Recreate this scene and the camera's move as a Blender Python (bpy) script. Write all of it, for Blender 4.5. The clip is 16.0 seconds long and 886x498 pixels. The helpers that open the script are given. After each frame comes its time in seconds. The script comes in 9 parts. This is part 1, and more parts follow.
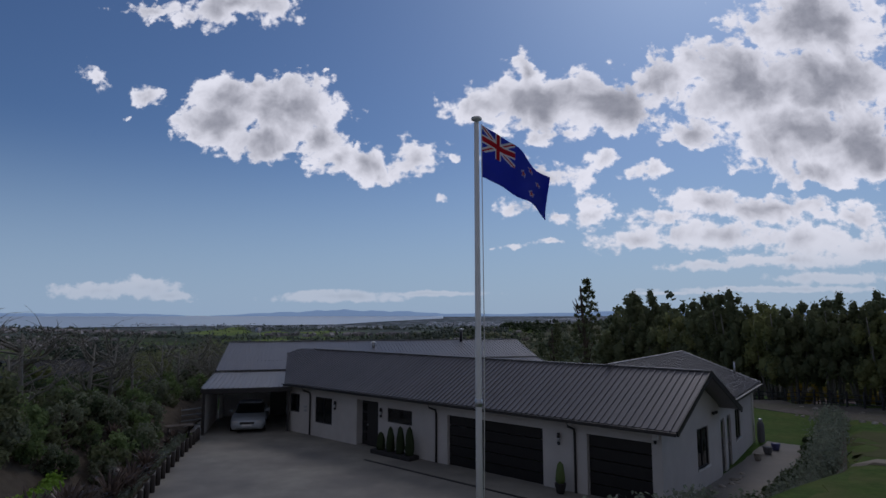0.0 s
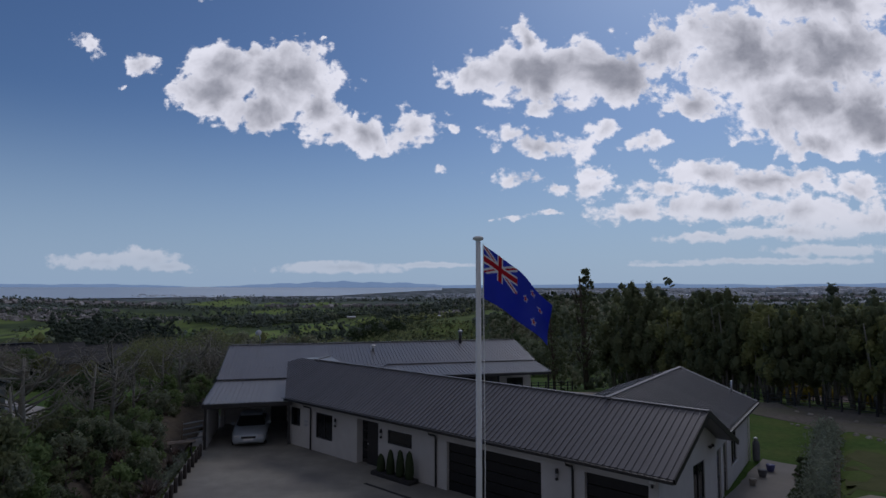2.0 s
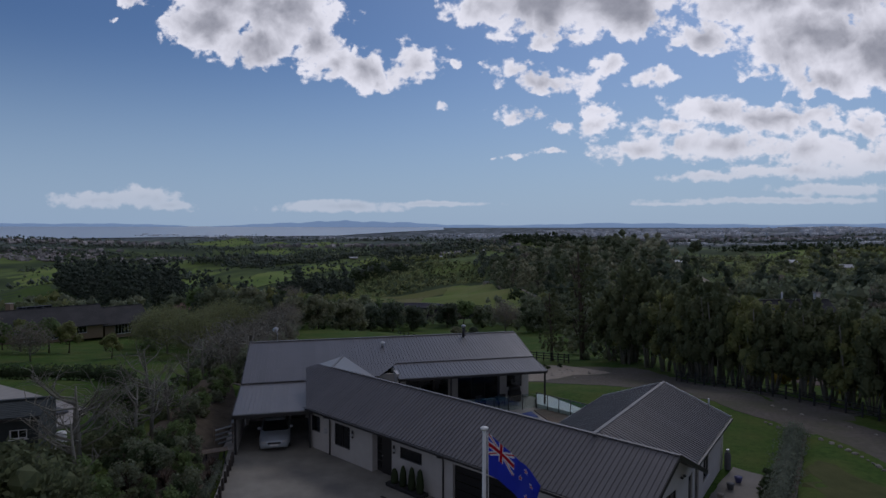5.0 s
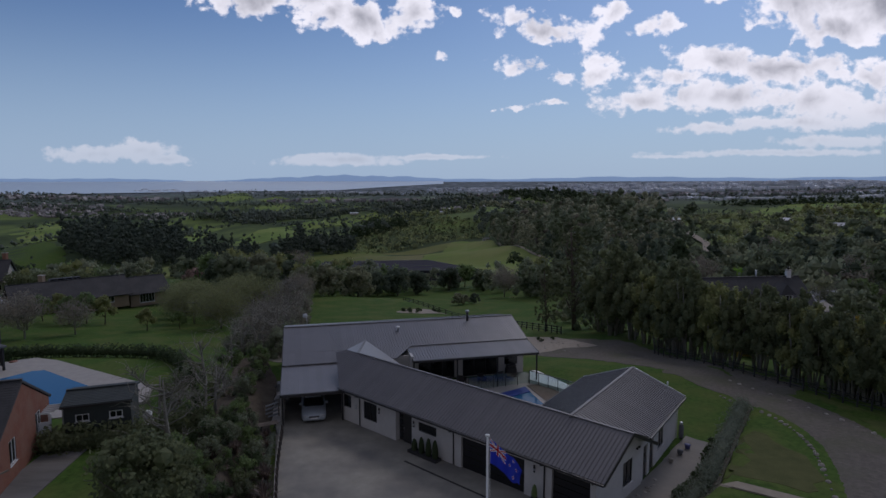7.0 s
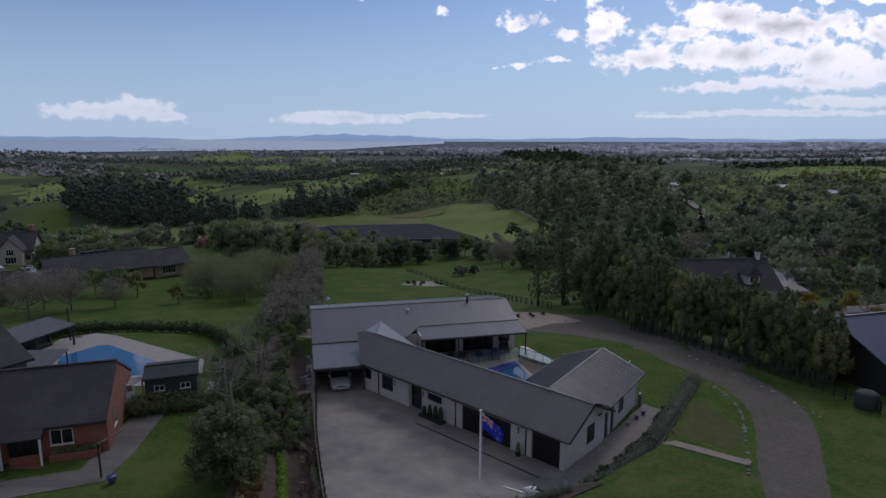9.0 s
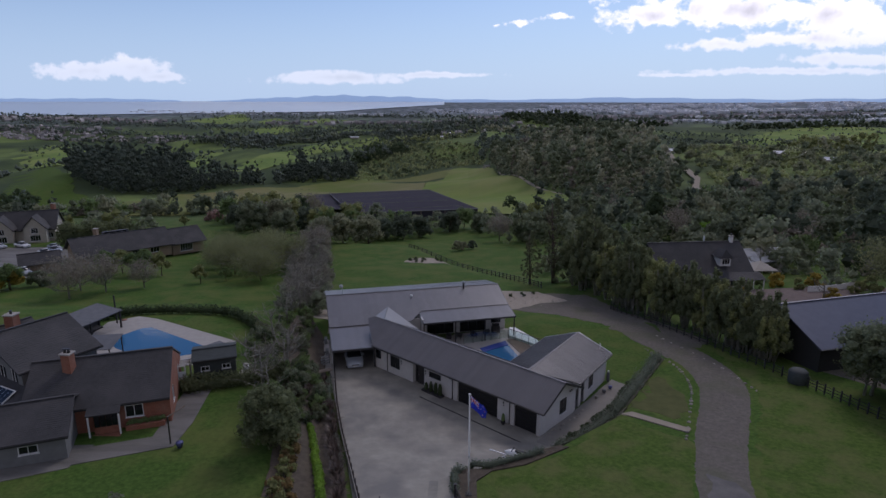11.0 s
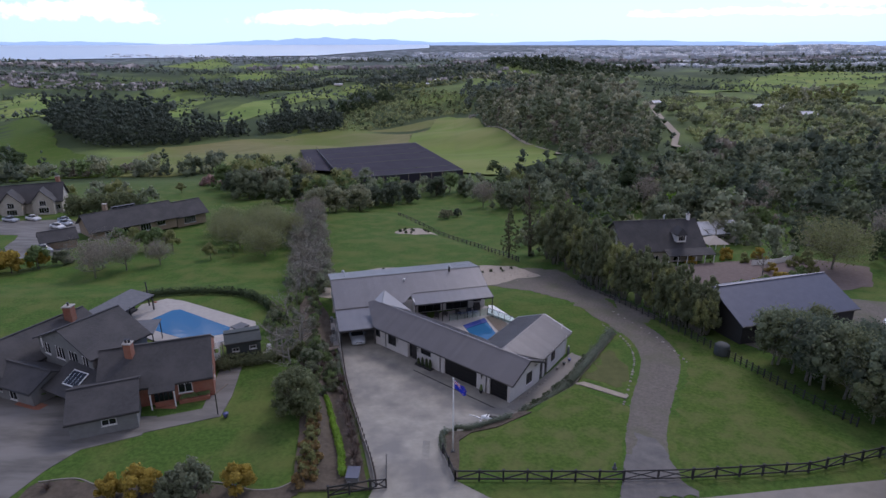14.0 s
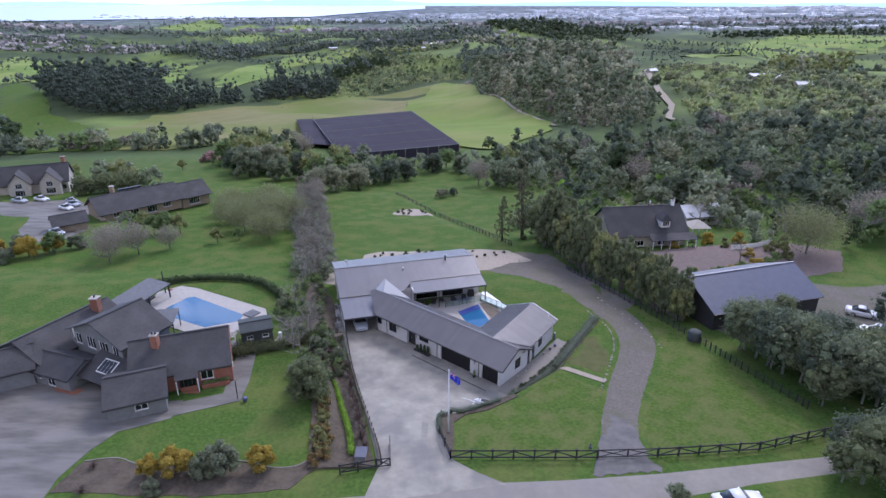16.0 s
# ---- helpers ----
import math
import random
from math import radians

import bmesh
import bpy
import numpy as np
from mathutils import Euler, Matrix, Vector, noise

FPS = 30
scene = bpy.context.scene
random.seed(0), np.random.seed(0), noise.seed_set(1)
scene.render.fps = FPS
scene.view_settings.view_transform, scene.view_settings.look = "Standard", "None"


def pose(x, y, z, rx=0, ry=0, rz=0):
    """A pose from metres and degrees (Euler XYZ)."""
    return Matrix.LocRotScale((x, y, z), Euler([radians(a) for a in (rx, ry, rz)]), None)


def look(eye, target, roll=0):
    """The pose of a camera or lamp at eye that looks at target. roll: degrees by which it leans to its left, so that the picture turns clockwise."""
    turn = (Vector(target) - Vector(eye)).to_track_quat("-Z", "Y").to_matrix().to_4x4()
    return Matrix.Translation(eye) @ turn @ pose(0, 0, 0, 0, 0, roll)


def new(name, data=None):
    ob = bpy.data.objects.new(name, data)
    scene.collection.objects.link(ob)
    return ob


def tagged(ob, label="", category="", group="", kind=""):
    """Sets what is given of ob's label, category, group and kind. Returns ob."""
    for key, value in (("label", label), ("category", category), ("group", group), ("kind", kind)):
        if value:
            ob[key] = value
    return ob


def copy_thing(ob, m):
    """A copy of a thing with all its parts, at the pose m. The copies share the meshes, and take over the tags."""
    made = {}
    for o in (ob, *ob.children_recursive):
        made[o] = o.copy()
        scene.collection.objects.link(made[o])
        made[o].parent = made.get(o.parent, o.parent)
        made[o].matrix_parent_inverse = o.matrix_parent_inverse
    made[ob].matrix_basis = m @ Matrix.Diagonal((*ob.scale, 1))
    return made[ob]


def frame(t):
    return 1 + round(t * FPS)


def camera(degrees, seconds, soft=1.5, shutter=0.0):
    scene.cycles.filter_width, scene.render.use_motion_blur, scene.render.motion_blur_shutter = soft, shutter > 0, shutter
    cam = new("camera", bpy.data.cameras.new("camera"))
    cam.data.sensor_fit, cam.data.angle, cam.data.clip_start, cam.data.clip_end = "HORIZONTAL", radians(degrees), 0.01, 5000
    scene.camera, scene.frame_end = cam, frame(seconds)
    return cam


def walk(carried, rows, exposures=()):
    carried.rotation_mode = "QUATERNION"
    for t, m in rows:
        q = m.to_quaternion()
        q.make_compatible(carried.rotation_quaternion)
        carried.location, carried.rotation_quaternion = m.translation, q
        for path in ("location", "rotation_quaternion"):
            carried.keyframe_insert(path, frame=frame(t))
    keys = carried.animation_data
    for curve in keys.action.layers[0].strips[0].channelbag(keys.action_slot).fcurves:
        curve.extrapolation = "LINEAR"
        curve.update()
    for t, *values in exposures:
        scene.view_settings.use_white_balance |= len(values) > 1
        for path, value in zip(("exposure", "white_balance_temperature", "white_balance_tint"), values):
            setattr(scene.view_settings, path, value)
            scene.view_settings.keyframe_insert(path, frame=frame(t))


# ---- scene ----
cam = camera(72.9, 16.0)
PATH = [
    (0, (2.595, -2.525, 6.329), (2.524, -0.539, 6.555), -0.1),
    (0.5, (2.609, -2.546, 6.884), (2.54, -0.558, 7.089), -0.1),
    (1, (2.605, -2.576, 7.49), (2.536, -0.585, 7.673), 0.0),
    (1.5, (2.604, -2.626, 8.11), (2.534, -0.633, 8.269), -0.0),
    (2, (2.566, -2.642, 8.81), (2.498, -0.647, 8.941), -0.0),
    (2.5, (2.599, -2.649, 9.521), (2.529, -0.653, 9.623), 0.0),
    (3, (2.537, -2.753, 10.367), (2.47, -0.755, 10.437), 0.0),
    (3.5, (2.521, -3.039, 11.181), (2.452, -1.04, 11.219), -0.0),
    (4, (2.472, -3.558, 12.073), (2.401, -1.559, 12.074), -0.0),
    (6.5, (2.161, -10.378, 17.087), (2.088, -8.388, 16.901), 0.1),
    (7, (2.008, -12.523, 18.306), (1.936, -10.537, 18.08), -0.1),
    (7.5, (1.887, -14.448, 19.359), (1.814, -12.466, 19.1), 0.1),
    (8, (1.879, -16.662, 20.557), (1.805, -14.685, 20.264), 0.1),
    (8.5, (1.885, -18.813, 21.732), (1.812, -16.841, 21.408), 0.2),
    (9, (1.904, -21.079, 23.022), (1.833, -19.112, 22.664), 0.2),
    (11.5, (2.436, -30.883, 29.955), (2.364, -28.951, 29.444), -0.0),
    (12, (2.336, -32.674, 31.371), (2.274, -30.749, 30.832), 0.2),
    (12.5, (2.341, -34.183, 32.769), (2.289, -32.266, 32.204), 0.3),
    (13, (2.478, -35.889, 34.473), (2.436, -33.98, 33.877), 0.1),
    (13.5, (2.442, -37.311, 35.925), (2.412, -35.411, 35.301), 0.1),
    (14, (2.532, -38.683, 37.504), (2.506, -36.793, 36.85), -0.0),
    (14.5, (2.616, -39.947, 38.884), (2.593, -38.066, 38.204), 0.0),
    (15, (2.516, -41.046, 40.342), (2.499, -39.176, 39.634), 0.1),
    (15.5, (2.54, -42.047, 41.789), (2.525, -40.187, 41.053), 0.1),
    (16, (2.56, -43.013, 43.343), (2.547, -41.165, 42.579), 0.1),
]
walk(cam, [(t, look(e, g, r)) for t, e, g, r in PATH],
     exposures=[(0, -0.05, 6200, 18), (4, -0.05, 6200, 18), (7, 0.17, 6300, 20), (9, 0.41, 6350, 21), (12.5, 0.97, 6350, 25), (14.5, 1.65, 6150, 25), (16, 2.26, 5980, 24)])



# ---- sky, clouds and sun ----
SUN_AZIMUTH, SUN_HEIGHT = radians(25), radians(42)
CLOUDS_WEST = [(-0.405, 0.377, 0.094, 0.0546), (-0.307, 0.359, 0.106, 0.0735), (-0.429, 0.341, 0.080, 0.0584), (-0.341, 0.306, 0.108, 0.0396), (-0.249, 0.315, 0.052, 0.0546), (-0.366, 0.404, 0.057, 0.0301), (-0.219, 0.271, 0.047, 0.0320), (-0.171, 0.261, 0.053, 0.0377), (-0.144, 0.240, 0.028, 0.0207), (-0.080, 0.270, 0.045, 0.0377), (-0.054, 0.258, 0.023, 0.0188), (-0.015, 0.264, 0.013, 0.0104), (-0.044, 0.203, 0.024, 0.0141), (-0.645, 0.427, 0.030, 0.0245), (-0.562, 0.394, 0.043, 0.0264), (-0.531, 0.378, 0.019, 0.0151), (-0.593, 0.353, 0.011, 0.0066)]
CLOUDS_LOW = [(-0.615, 0.046, 0.083, 0.0122), (-0.546, 0.052, 0.055, 0.0160), (-0.496, 0.038, 0.040, 0.0094), (-0.208, 0.035, 0.102, 0.0085), (-0.246, 0.040, 0.047, 0.0057), (-0.037, 0.039, 0.094, 0.0042), (0.401, 0.084, 0.071, 0.0075), (0.538, 0.091, 0.122, 0.0122), (0.610, 0.063, 0.104, 0.0094), (0.510, 0.044, 0.179, 0.0052), (0.336, 0.040, 0.057, 0.0033), (0.083, 0.116, 0.019, 0.0057), (0.137, 0.123, 0.024, 0.0061), (0.048, 0.113, 0.008, 0.0028), (-0.240, 0.425, 0.008, 0.0047), (-0.291, 0.432, 0.011, 0.0038), (-0.555, 0.545, 0.085, 0.0226), (-0.407, 0.548, 0.122, 0.0358)]
CLOUDS_EAST = [(0.105, 0.419, 0.028, 0.0396), (0.029, 0.360, 0.075, 0.0339), (0.134, 0.366, 0.122, 0.0641), (0.246, 0.357, 0.106, 0.0659), (0.171, 0.315, 0.099, 0.0236), (0.128, 0.244, 0.106, 0.0301), (0.076, 0.259, 0.047, 0.0207), (0.227, 0.269, 0.034, 0.0207), (0.095, 0.182, 0.053, 0.0226), (0.212, 0.198, 0.047, 0.0198), (0.217, 0.169, 0.055, 0.0188), (0.156, 0.168, 0.040, 0.0132), (0.340, 0.406, 0.087, 0.0565), (0.479, 0.397, 0.141, 0.0829), (0.617, 0.391, 0.122, 0.0989), (0.560, 0.306, 0.155, 0.0659), (0.656, 0.286, 0.090, 0.0773)]
CLOUDS_EAST_LOW = [(0.385, 0.308, 0.077, 0.0424), (0.310, 0.238, 0.053, 0.0188), (0.596, 0.247, 0.106, 0.0320), (0.468, 0.255, 0.058, 0.0170), (0.592, 0.495, 0.151, 0.0801), (0.402, 0.185, 0.106, 0.0301), (0.512, 0.180, 0.106, 0.0301), (0.337, 0.167, 0.077, 0.0207), (0.290, 0.125, 0.094, 0.0179), (0.411, 0.133, 0.134, 0.0254), (0.557, 0.128, 0.124, 0.0292), (0.639, 0.165, 0.068, 0.0283), (0.656, 0.109, 0.058, 0.0226)]

world = bpy.data.worlds.new("sky")
scene.world = world
world.use_nodes = True
wn, wl = world.node_tree.nodes, world.node_tree.links
wn.clear()


def wmath(op, a, b=None, c=None, clamp=False):
    nd = wn.new("ShaderNodeMath")
    nd.operation, nd.use_clamp = op, clamp
    for k, v in enumerate((a, b, c)):
        if v is None:
            continue
        if isinstance(v, (int, float)):
            nd.inputs[k].default_value = v
        else:
            wl.new(v, nd.inputs[k])
    return nd.outputs[0]


def wvec(op, a, b):
    nd = wn.new("ShaderNodeVectorMath")
    nd.operation = op
    for k, v in enumerate((a, b)):
        if isinstance(v, tuple):
            nd.inputs[k].default_value = v
        else:
            wl.new(v, nd.inputs[k])
    return nd.outputs["Value"] if op == "LENGTH" else nd.outputs["Vector"]


def wstep(a, b, v):
    nd = wn.new("ShaderNodeMapRange")
    nd.interpolation_type = "SMOOTHSTEP"
    nd.inputs["From Min"].default_value, nd.inputs["From Max"].default_value = a, b
    wl.new(v, nd.inputs["Value"])
    return nd.outputs["Result"]


def wnoise(vec, scale, detail, rough=0.55):
    nd = wn.new("ShaderNodeTexNoise")
    nd.inputs["Scale"].default_value, nd.inputs["Detail"].default_value, nd.inputs["Roughness"].default_value = scale, detail, rough
    wl.new(vec, nd.inputs["Vector"])
    return nd


def wmix(fac, a, b):
    nd = wn.new("ShaderNodeMix")
    nd.data_type = "RGBA"
    wl.new(fac, nd.inputs["Factor"])
    for key, v in (("A", a), ("B", b)):
        if isinstance(v, tuple):
            nd.inputs[key].default_value = (*v, 1)
        else:
            wl.new(v, nd.inputs[key])
    return nd.outputs["Result"]


way = wn.new("ShaderNodeTexCoord").outputs["Generated"]
sep = wn.new("ShaderNodeSeparateXYZ")
wl.new(way, sep.inputs[0])
ahead = wmath("MAXIMUM", sep.outputs["Y"], 0.08)
flat = wn.new("ShaderNodeCombineXYZ")
wl.new(wmath("DIVIDE", sep.outputs["X"], ahead), flat.inputs["X"])
wl.new(wmath("DIVIDE", sep.outputs["Z"], ahead), flat.inputs["Y"])
plan = flat.outputs[0]
# billows: the plane of the clouds is bent by two noises
bend = wvec("MULTIPLY", wvec("SUBTRACT", wnoise(plan, 9.0, 3).outputs["Color"], (0.5, 0.5, 0.5)), (0.07, 0.05, 0.0))
bend2 = wvec("MULTIPLY", wvec("SUBTRACT", wnoise(plan, 34.0, 5, 0.62).outputs["Color"], (0.5, 0.5, 0.5)), (0.036, 0.028, 0.0))
calm = wstep(0.0, 0.22, flat.inputs["Y"].links[0].from_socket)
amp = wn.new("ShaderNodeVectorMath")
amp.operation = "SCALE"
wl.new(wvec("ADD", bend, bend2), amp.inputs[0])
wl.new(wmath("ADD", wmath("MULTIPLY", calm, 0.82), 0.18), amp.inputs["Scale"])
bent = wvec("ADD", plan, amp.outputs["Vector"])
gentle = wvec("ADD", plan, bend)
field = None
for cx, cz, rx, rz in CLOUDS_WEST + CLOUDS_LOW + CLOUDS_EAST + CLOUDS_EAST_LOW:
    off = wvec("MULTIPLY", wvec("SUBTRACT", bent, (cx, cz, 0.0)), (1 / (rx * (1.5 if rz < 0.04 else 1.36)), 1 / (rz * (1.55 if rz < 0.04 else 1.36)), 0.0))
    one = wmath("MULTIPLY", wmath("SUBTRACT", 1.0, wvec("LENGTH", off, (0.0, 0.0, 0.0))), min(1.0, 0.40 + 9.0 * rz))
    field = one if field is None else wmath("SMOOTH_MAX", field, one, 0.10)


def puffs(vec, scale):
    """Rounded heaps: 1 in the middle of each puff, 0 in the clefts between."""
    nd = wn.new("ShaderNodeTexVoronoi")
    nd.feature, nd.normalize = "SMOOTH_F1", False
    nd.inputs["Scale"].default_value, nd.inputs["Detail"].default_value, nd.inputs["Roughness"].default_value = scale, 3, 0.55
    nd.inputs["Smoothness"].default_value = 0.4
    wl.new(vec, nd.inputs["Vector"])
    return wmath("SUBTRACT", 0.75, nd.outputs["Distance"])


upward = flat.inputs["Y"].links[0].from_socket
fine = wnoise(wvec("MULTIPLY", plan, (1.0, 1.35, 1.0)), 46.0, 7, 0.58).outputs["Fac"]
broad = wnoise(plan, 9.0, 4, 0.55).outputs["Fac"]
heap = puffs(gentle, 21.0)
rough = wmath("ADD", wmath("MULTIPLY", wmath("SUBTRACT", heap, 0.36), wmath("ADD", 0.10, wmath("MULTIPLY", calm, 0.34))), wmath("ADD", wmath("MULTIPLY", wmath("SUBTRACT", fine, 0.5), 0.62), wmath("MULTIPLY", wmath("SUBTRACT", broad, 0.5), 0.30)))
thick = wmath("ADD", field, rough)
cover = wmath("MULTIPLY", wstep(-0.02, 0.17, thick), wmath("ADD", 0.55, wmath("MULTIPLY", wstep(0.03, 0.12, upward), 0.45)))
# the sun stands beyond the clouds: thin rims let it through and are white, the thick middles are grey
soft_ = wnoise(gentle, 12.0, 4, 0.5).outputs["Fac"]
depth = wmath("ADD", field, wmath("ADD", wmath("MULTIPLY", wmath("SUBTRACT", heap, 0.36), 0.24), wmath("MULTIPLY", wmath("SUBTRACT", soft_, 0.5), 0.85)))
dim = wmath("ADD", 0.72, wmath("MULTIPLY", wstep(0.04, 0.18, upward), 0.28))
light = wmath("SUBTRACT", 1.0, wmath("MULTIPLY", wmath("MULTIPLY", wstep(0.14, 0.80, depth), dim), wmath("ADD", 0.72, wmath("MULTIPLY", fine, 0.35))))
cloud_colour = wmix(light, (0.225, 0.24, 0.275), wmix(wstep(0.04, 0.2, upward), (0.56, 0.60, 0.64), (0.77, 0.79, 0.82)))

sky = wn.new("ShaderNodeTexSky")
sky.sky_type, sky.sun_disc = "NISHITA", False
sky.sun_elevation, sky.sun_rotation = SUN_HEIGHT, SUN_AZIMUTH
sky.air_density, sky.dust_density, sky.ozone_density = 1.0, 1.0, 2.0
tint = wn.new("ShaderNodeVectorMath")
tint.operation = "MULTIPLY"
tint.inputs[1].default_value = (0.61, 0.83, 1.06)
wl.new(sky.outputs[0], tint.inputs[0])
clear = wn.new("ShaderNodeBackground")
clear.inputs["Strength"].default_value = 0.052
wl.new(tint.outputs[0], clear.inputs["Color"])
clouds = wn.new("ShaderNodeBackground")
clouds.inputs["Strength"].default_value = 1.0
wl.new(cloud_colour, clouds.inputs["Color"])
# the cloud sheet overhead and behind, in whose shade the place lies
sheet = wn.new("ShaderNodeBackground")
wl.new(wmix(wstep(0.35, 0.7, wnoise(way, 3.0, 5).outputs["Fac"]), (0.140, 0.152, 0.184), (0.230, 0.248, 0.292)), sheet.inputs["Color"])
over = wmath("MAXIMUM", wstep(0.56, 0.75, sep.outputs["Z"]), wstep(0.1, 0.45, wmath("MULTIPLY", sep.outputs["Y"], -1.0)))
# pale haze low over the horizon
haze = wn.new("ShaderNodeBackground")
haze.inputs["Color"].default_value = (0.30, 0.42, 0.545, 1)
low = wn.new("ShaderNodeMixShader")
wl.new(wmath("MULTIPLY", wmath("SUBTRACT", 1.0, wstep(-0.02, 0.30, sep.outputs["Z"])), 0.85), low.inputs["Fac"])
wl.new(clear.outputs[0], low.inputs[1])
wl.new(haze.outputs[0], low.inputs[2])
mix1, mix2 = wn.new("ShaderNodeMixShader"), wn.new("ShaderNodeMixShader")
wl.new(wmath("MULTIPLY", cover, wstep(0.08, 0.12, sep.outputs["Y"])), mix1.inputs["Fac"])
wl.new(low.outputs[0], mix1.inputs[1])
wl.new(clouds.outputs[0], mix1.inputs[2])
wl.new(over, mix2.inputs["Fac"])
wl.new(mix1.outputs[0], mix2.inputs[1])
wl.new(sheet.outputs[0], mix2.inputs[2])
wl.new(mix2.outputs[0], wn.new("ShaderNodeOutputWorld").inputs["Surface"])

sun = new("sun", bpy.data.lights.new("sun", "SUN"))
sun.data.energy, sun.data.angle, sun.data.color = 0.5, radians(18), (1.0, 0.96, 0.91)
sun.matrix_world = look((math.sin(SUN_AZIMUTH) * 80, math.cos(SUN_AZIMUTH) * 80, 80 * math.tan(SUN_HEIGHT)), (0, 0, 0))


# ---- materials ----
def surface(name, base, other=None, scale=2.0, rough=0.7, metal=0.0, bump=0.0, grain=None, island=0.0, objrand=0.0,
            stain=None, stain_scale=0.3, stain_amount=0.5, stretch=(1, 1, 1)):
    """Principled surface with colour variation at two scales, bump, and optional variation per piece."""
    m = bpy.data.materials.new(name)
    m.use_nodes = True
    n, l = m.node_tree.nodes, m.node_tree.links
    b = n["Principled BSDF"]
    b.inputs["Roughness"].default_value = rough
    b.inputs["Metallic"].default_value = metal
    if rough > 0.9:
        b.inputs["Specular IOR Level"].default_value = 0.08
    other = other or tuple(c * 0.75 for c in base)
    tc, mp = n.new("ShaderNodeTexCoord"), n.new("ShaderNodeMapping")
    mp.inputs["Scale"].default_value = stretch
    l.new(tc.outputs["Object"], mp.inputs["Vector"])
    n1 = n.new("ShaderNodeTexNoise")
    n1.inputs["Scale"].default_value, n1.inputs["Detail"].default_value, n1.inputs["Roughness"].default_value = scale, 6, 0.65
    l.new(mp.outputs["Vector"], n1.inputs["Vector"])
    r1 = n.new("ShaderNodeValToRGB")
    r1.color_ramp.elements[0].position, r1.color_ramp.elements[1].position = 0.32, 0.68
    r1.color_ramp.elements[0].color, r1.color_ramp.elements[1].color = (*other, 1), (*base, 1)
    l.new(n1.outputs["Fac"], r1.inputs["Fac"])
    col = r1.outputs["Color"]
    if stain:
        n2 = n.new("ShaderNodeTexNoise")
        n2.inputs["Scale"].default_value, n2.inputs["Detail"].default_value = stain_scale, 4
        l.new(mp.outputs["Vector"], n2.inputs["Vector"])
        rp = n.new("ShaderNodeValToRGB")
        rp.color_ramp.elements[0].position, rp.color_ramp.elements[1].position = 0.42, 0.66
        rp.color_ramp.elements[1].color = (stain_amount, stain_amount, stain_amount, 1)
        l.new(n2.outputs["Fac"], rp.inputs["Fac"])
        mx = n.new("ShaderNodeMix")
        mx.data_type = "RGBA"
        mx.inputs["B"].default_value = (*stain, 1)
        l.new(rp.outputs["Color"], mx.inputs["Factor"])
        l.new(col, mx.inputs["A"])
        col = mx.outputs["Result"]
    if island or objrand:
        src = n.new("ShaderNodeNewGeometry").outputs["Random Per Island"] if island else n.new("ShaderNodeObjectInfo").outputs["Random"]
        amount = island or objrand
        mr = n.new("ShaderNodeMapRange")
        mr.inputs["To Min"].default_value, mr.inputs["To Max"].default_value = 1 - amount, 1 + amount
        l.new(src, mr.inputs["Value"])
        vm = n.new("ShaderNodeVectorMath")
        vm.operation = "SCALE"
        l.new(col, vm.inputs[0])
        l.new(mr.outputs["Result"], vm.inputs["Scale"])
        col = vm.outputs["Vector"]
    l.new(col, b.inputs["Base Color"])
    if bump:
        n3 = n.new("ShaderNodeTexNoise")
        n3.inputs["Scale"].default_value, n3.inputs["Detail"].default_value = grain or scale * 8, 5
        l.new(mp.outputs["Vector"], n3.inputs["Vector"])
        bp = n.new("ShaderNodeBump")
        bp.inputs["Strength"].default_value, bp.inputs["Distance"].default_value = bump, 0.05
        l.new(n3.outputs["Fac"], bp.inputs["Height"])
        l.new(bp.outputs["Normal"], b.inputs["Normal"])
    return m


def glass_pane(name, tint=(0.02, 0.025, 0.03), rough=0.05):
    m = bpy.data.materials.new(name)
    m.use_nodes = True
    b = m.node_tree.nodes["Principled BSDF"]
    b.inputs["Base Color"].default_value = (*tint, 1)
    b.inputs["Roughness"].default_value = rough
    b.inputs["Transmission Weight"].default_value = 0.4
    return m


def clear_glass(name):
    m = bpy.data.materials.new(name)
    m.use_nodes = True
    n, l = m.node_tree.nodes, m.node_tree.links
    tr, gl, mx = n.new("ShaderNodeBsdfTransparent"), n.new("ShaderNodeBsdfGlossy"), n.new("ShaderNodeMixShader")
    tr.inputs["Color"].default_value = (0.85, 0.93, 0.92, 1)
    gl.inputs["Roughness"].default_value = 0.05
    mx.inputs["Fac"].default_value = 0.12
    l.new(tr.outputs[0], mx.inputs[1])
    l.new(gl.outputs[0], mx.inputs[2])
    l.new(mx.outputs[0], n["Material Output"].inputs["Surface"])
    return m


M_GRASS = surface("lawn_grass", (0.085, 0.145, 0.022), (0.05, 0.095, 0.014), 0.9, 0.95, bump=0.6, grain=14, stain=(0.13, 0.14, 0.045), stain_scale=0.2, stain_amount=0.45)
# sun on the far fields is put into these two brighter, yellower grass colours
M_PASTURE = surface("sunlit_pasture_colour", (0.185, 0.265, 0.068), (0.14, 0.21, 0.055), 0.05, 0.95, bump=0.3, grain=2, stain=(0.28, 0.32, 0.10), stain_scale=0.012, stain_amount=0.7)
M_HILLFIELD = surface("sunlit_spur_field_colour", (0.17, 0.235, 0.05), (0.135, 0.185, 0.045), 0.03, 0.95, bump=0.3, grain=2, stain=(0.24, 0.24, 0.09), stain_scale=0.012, stain_amount=0.8)
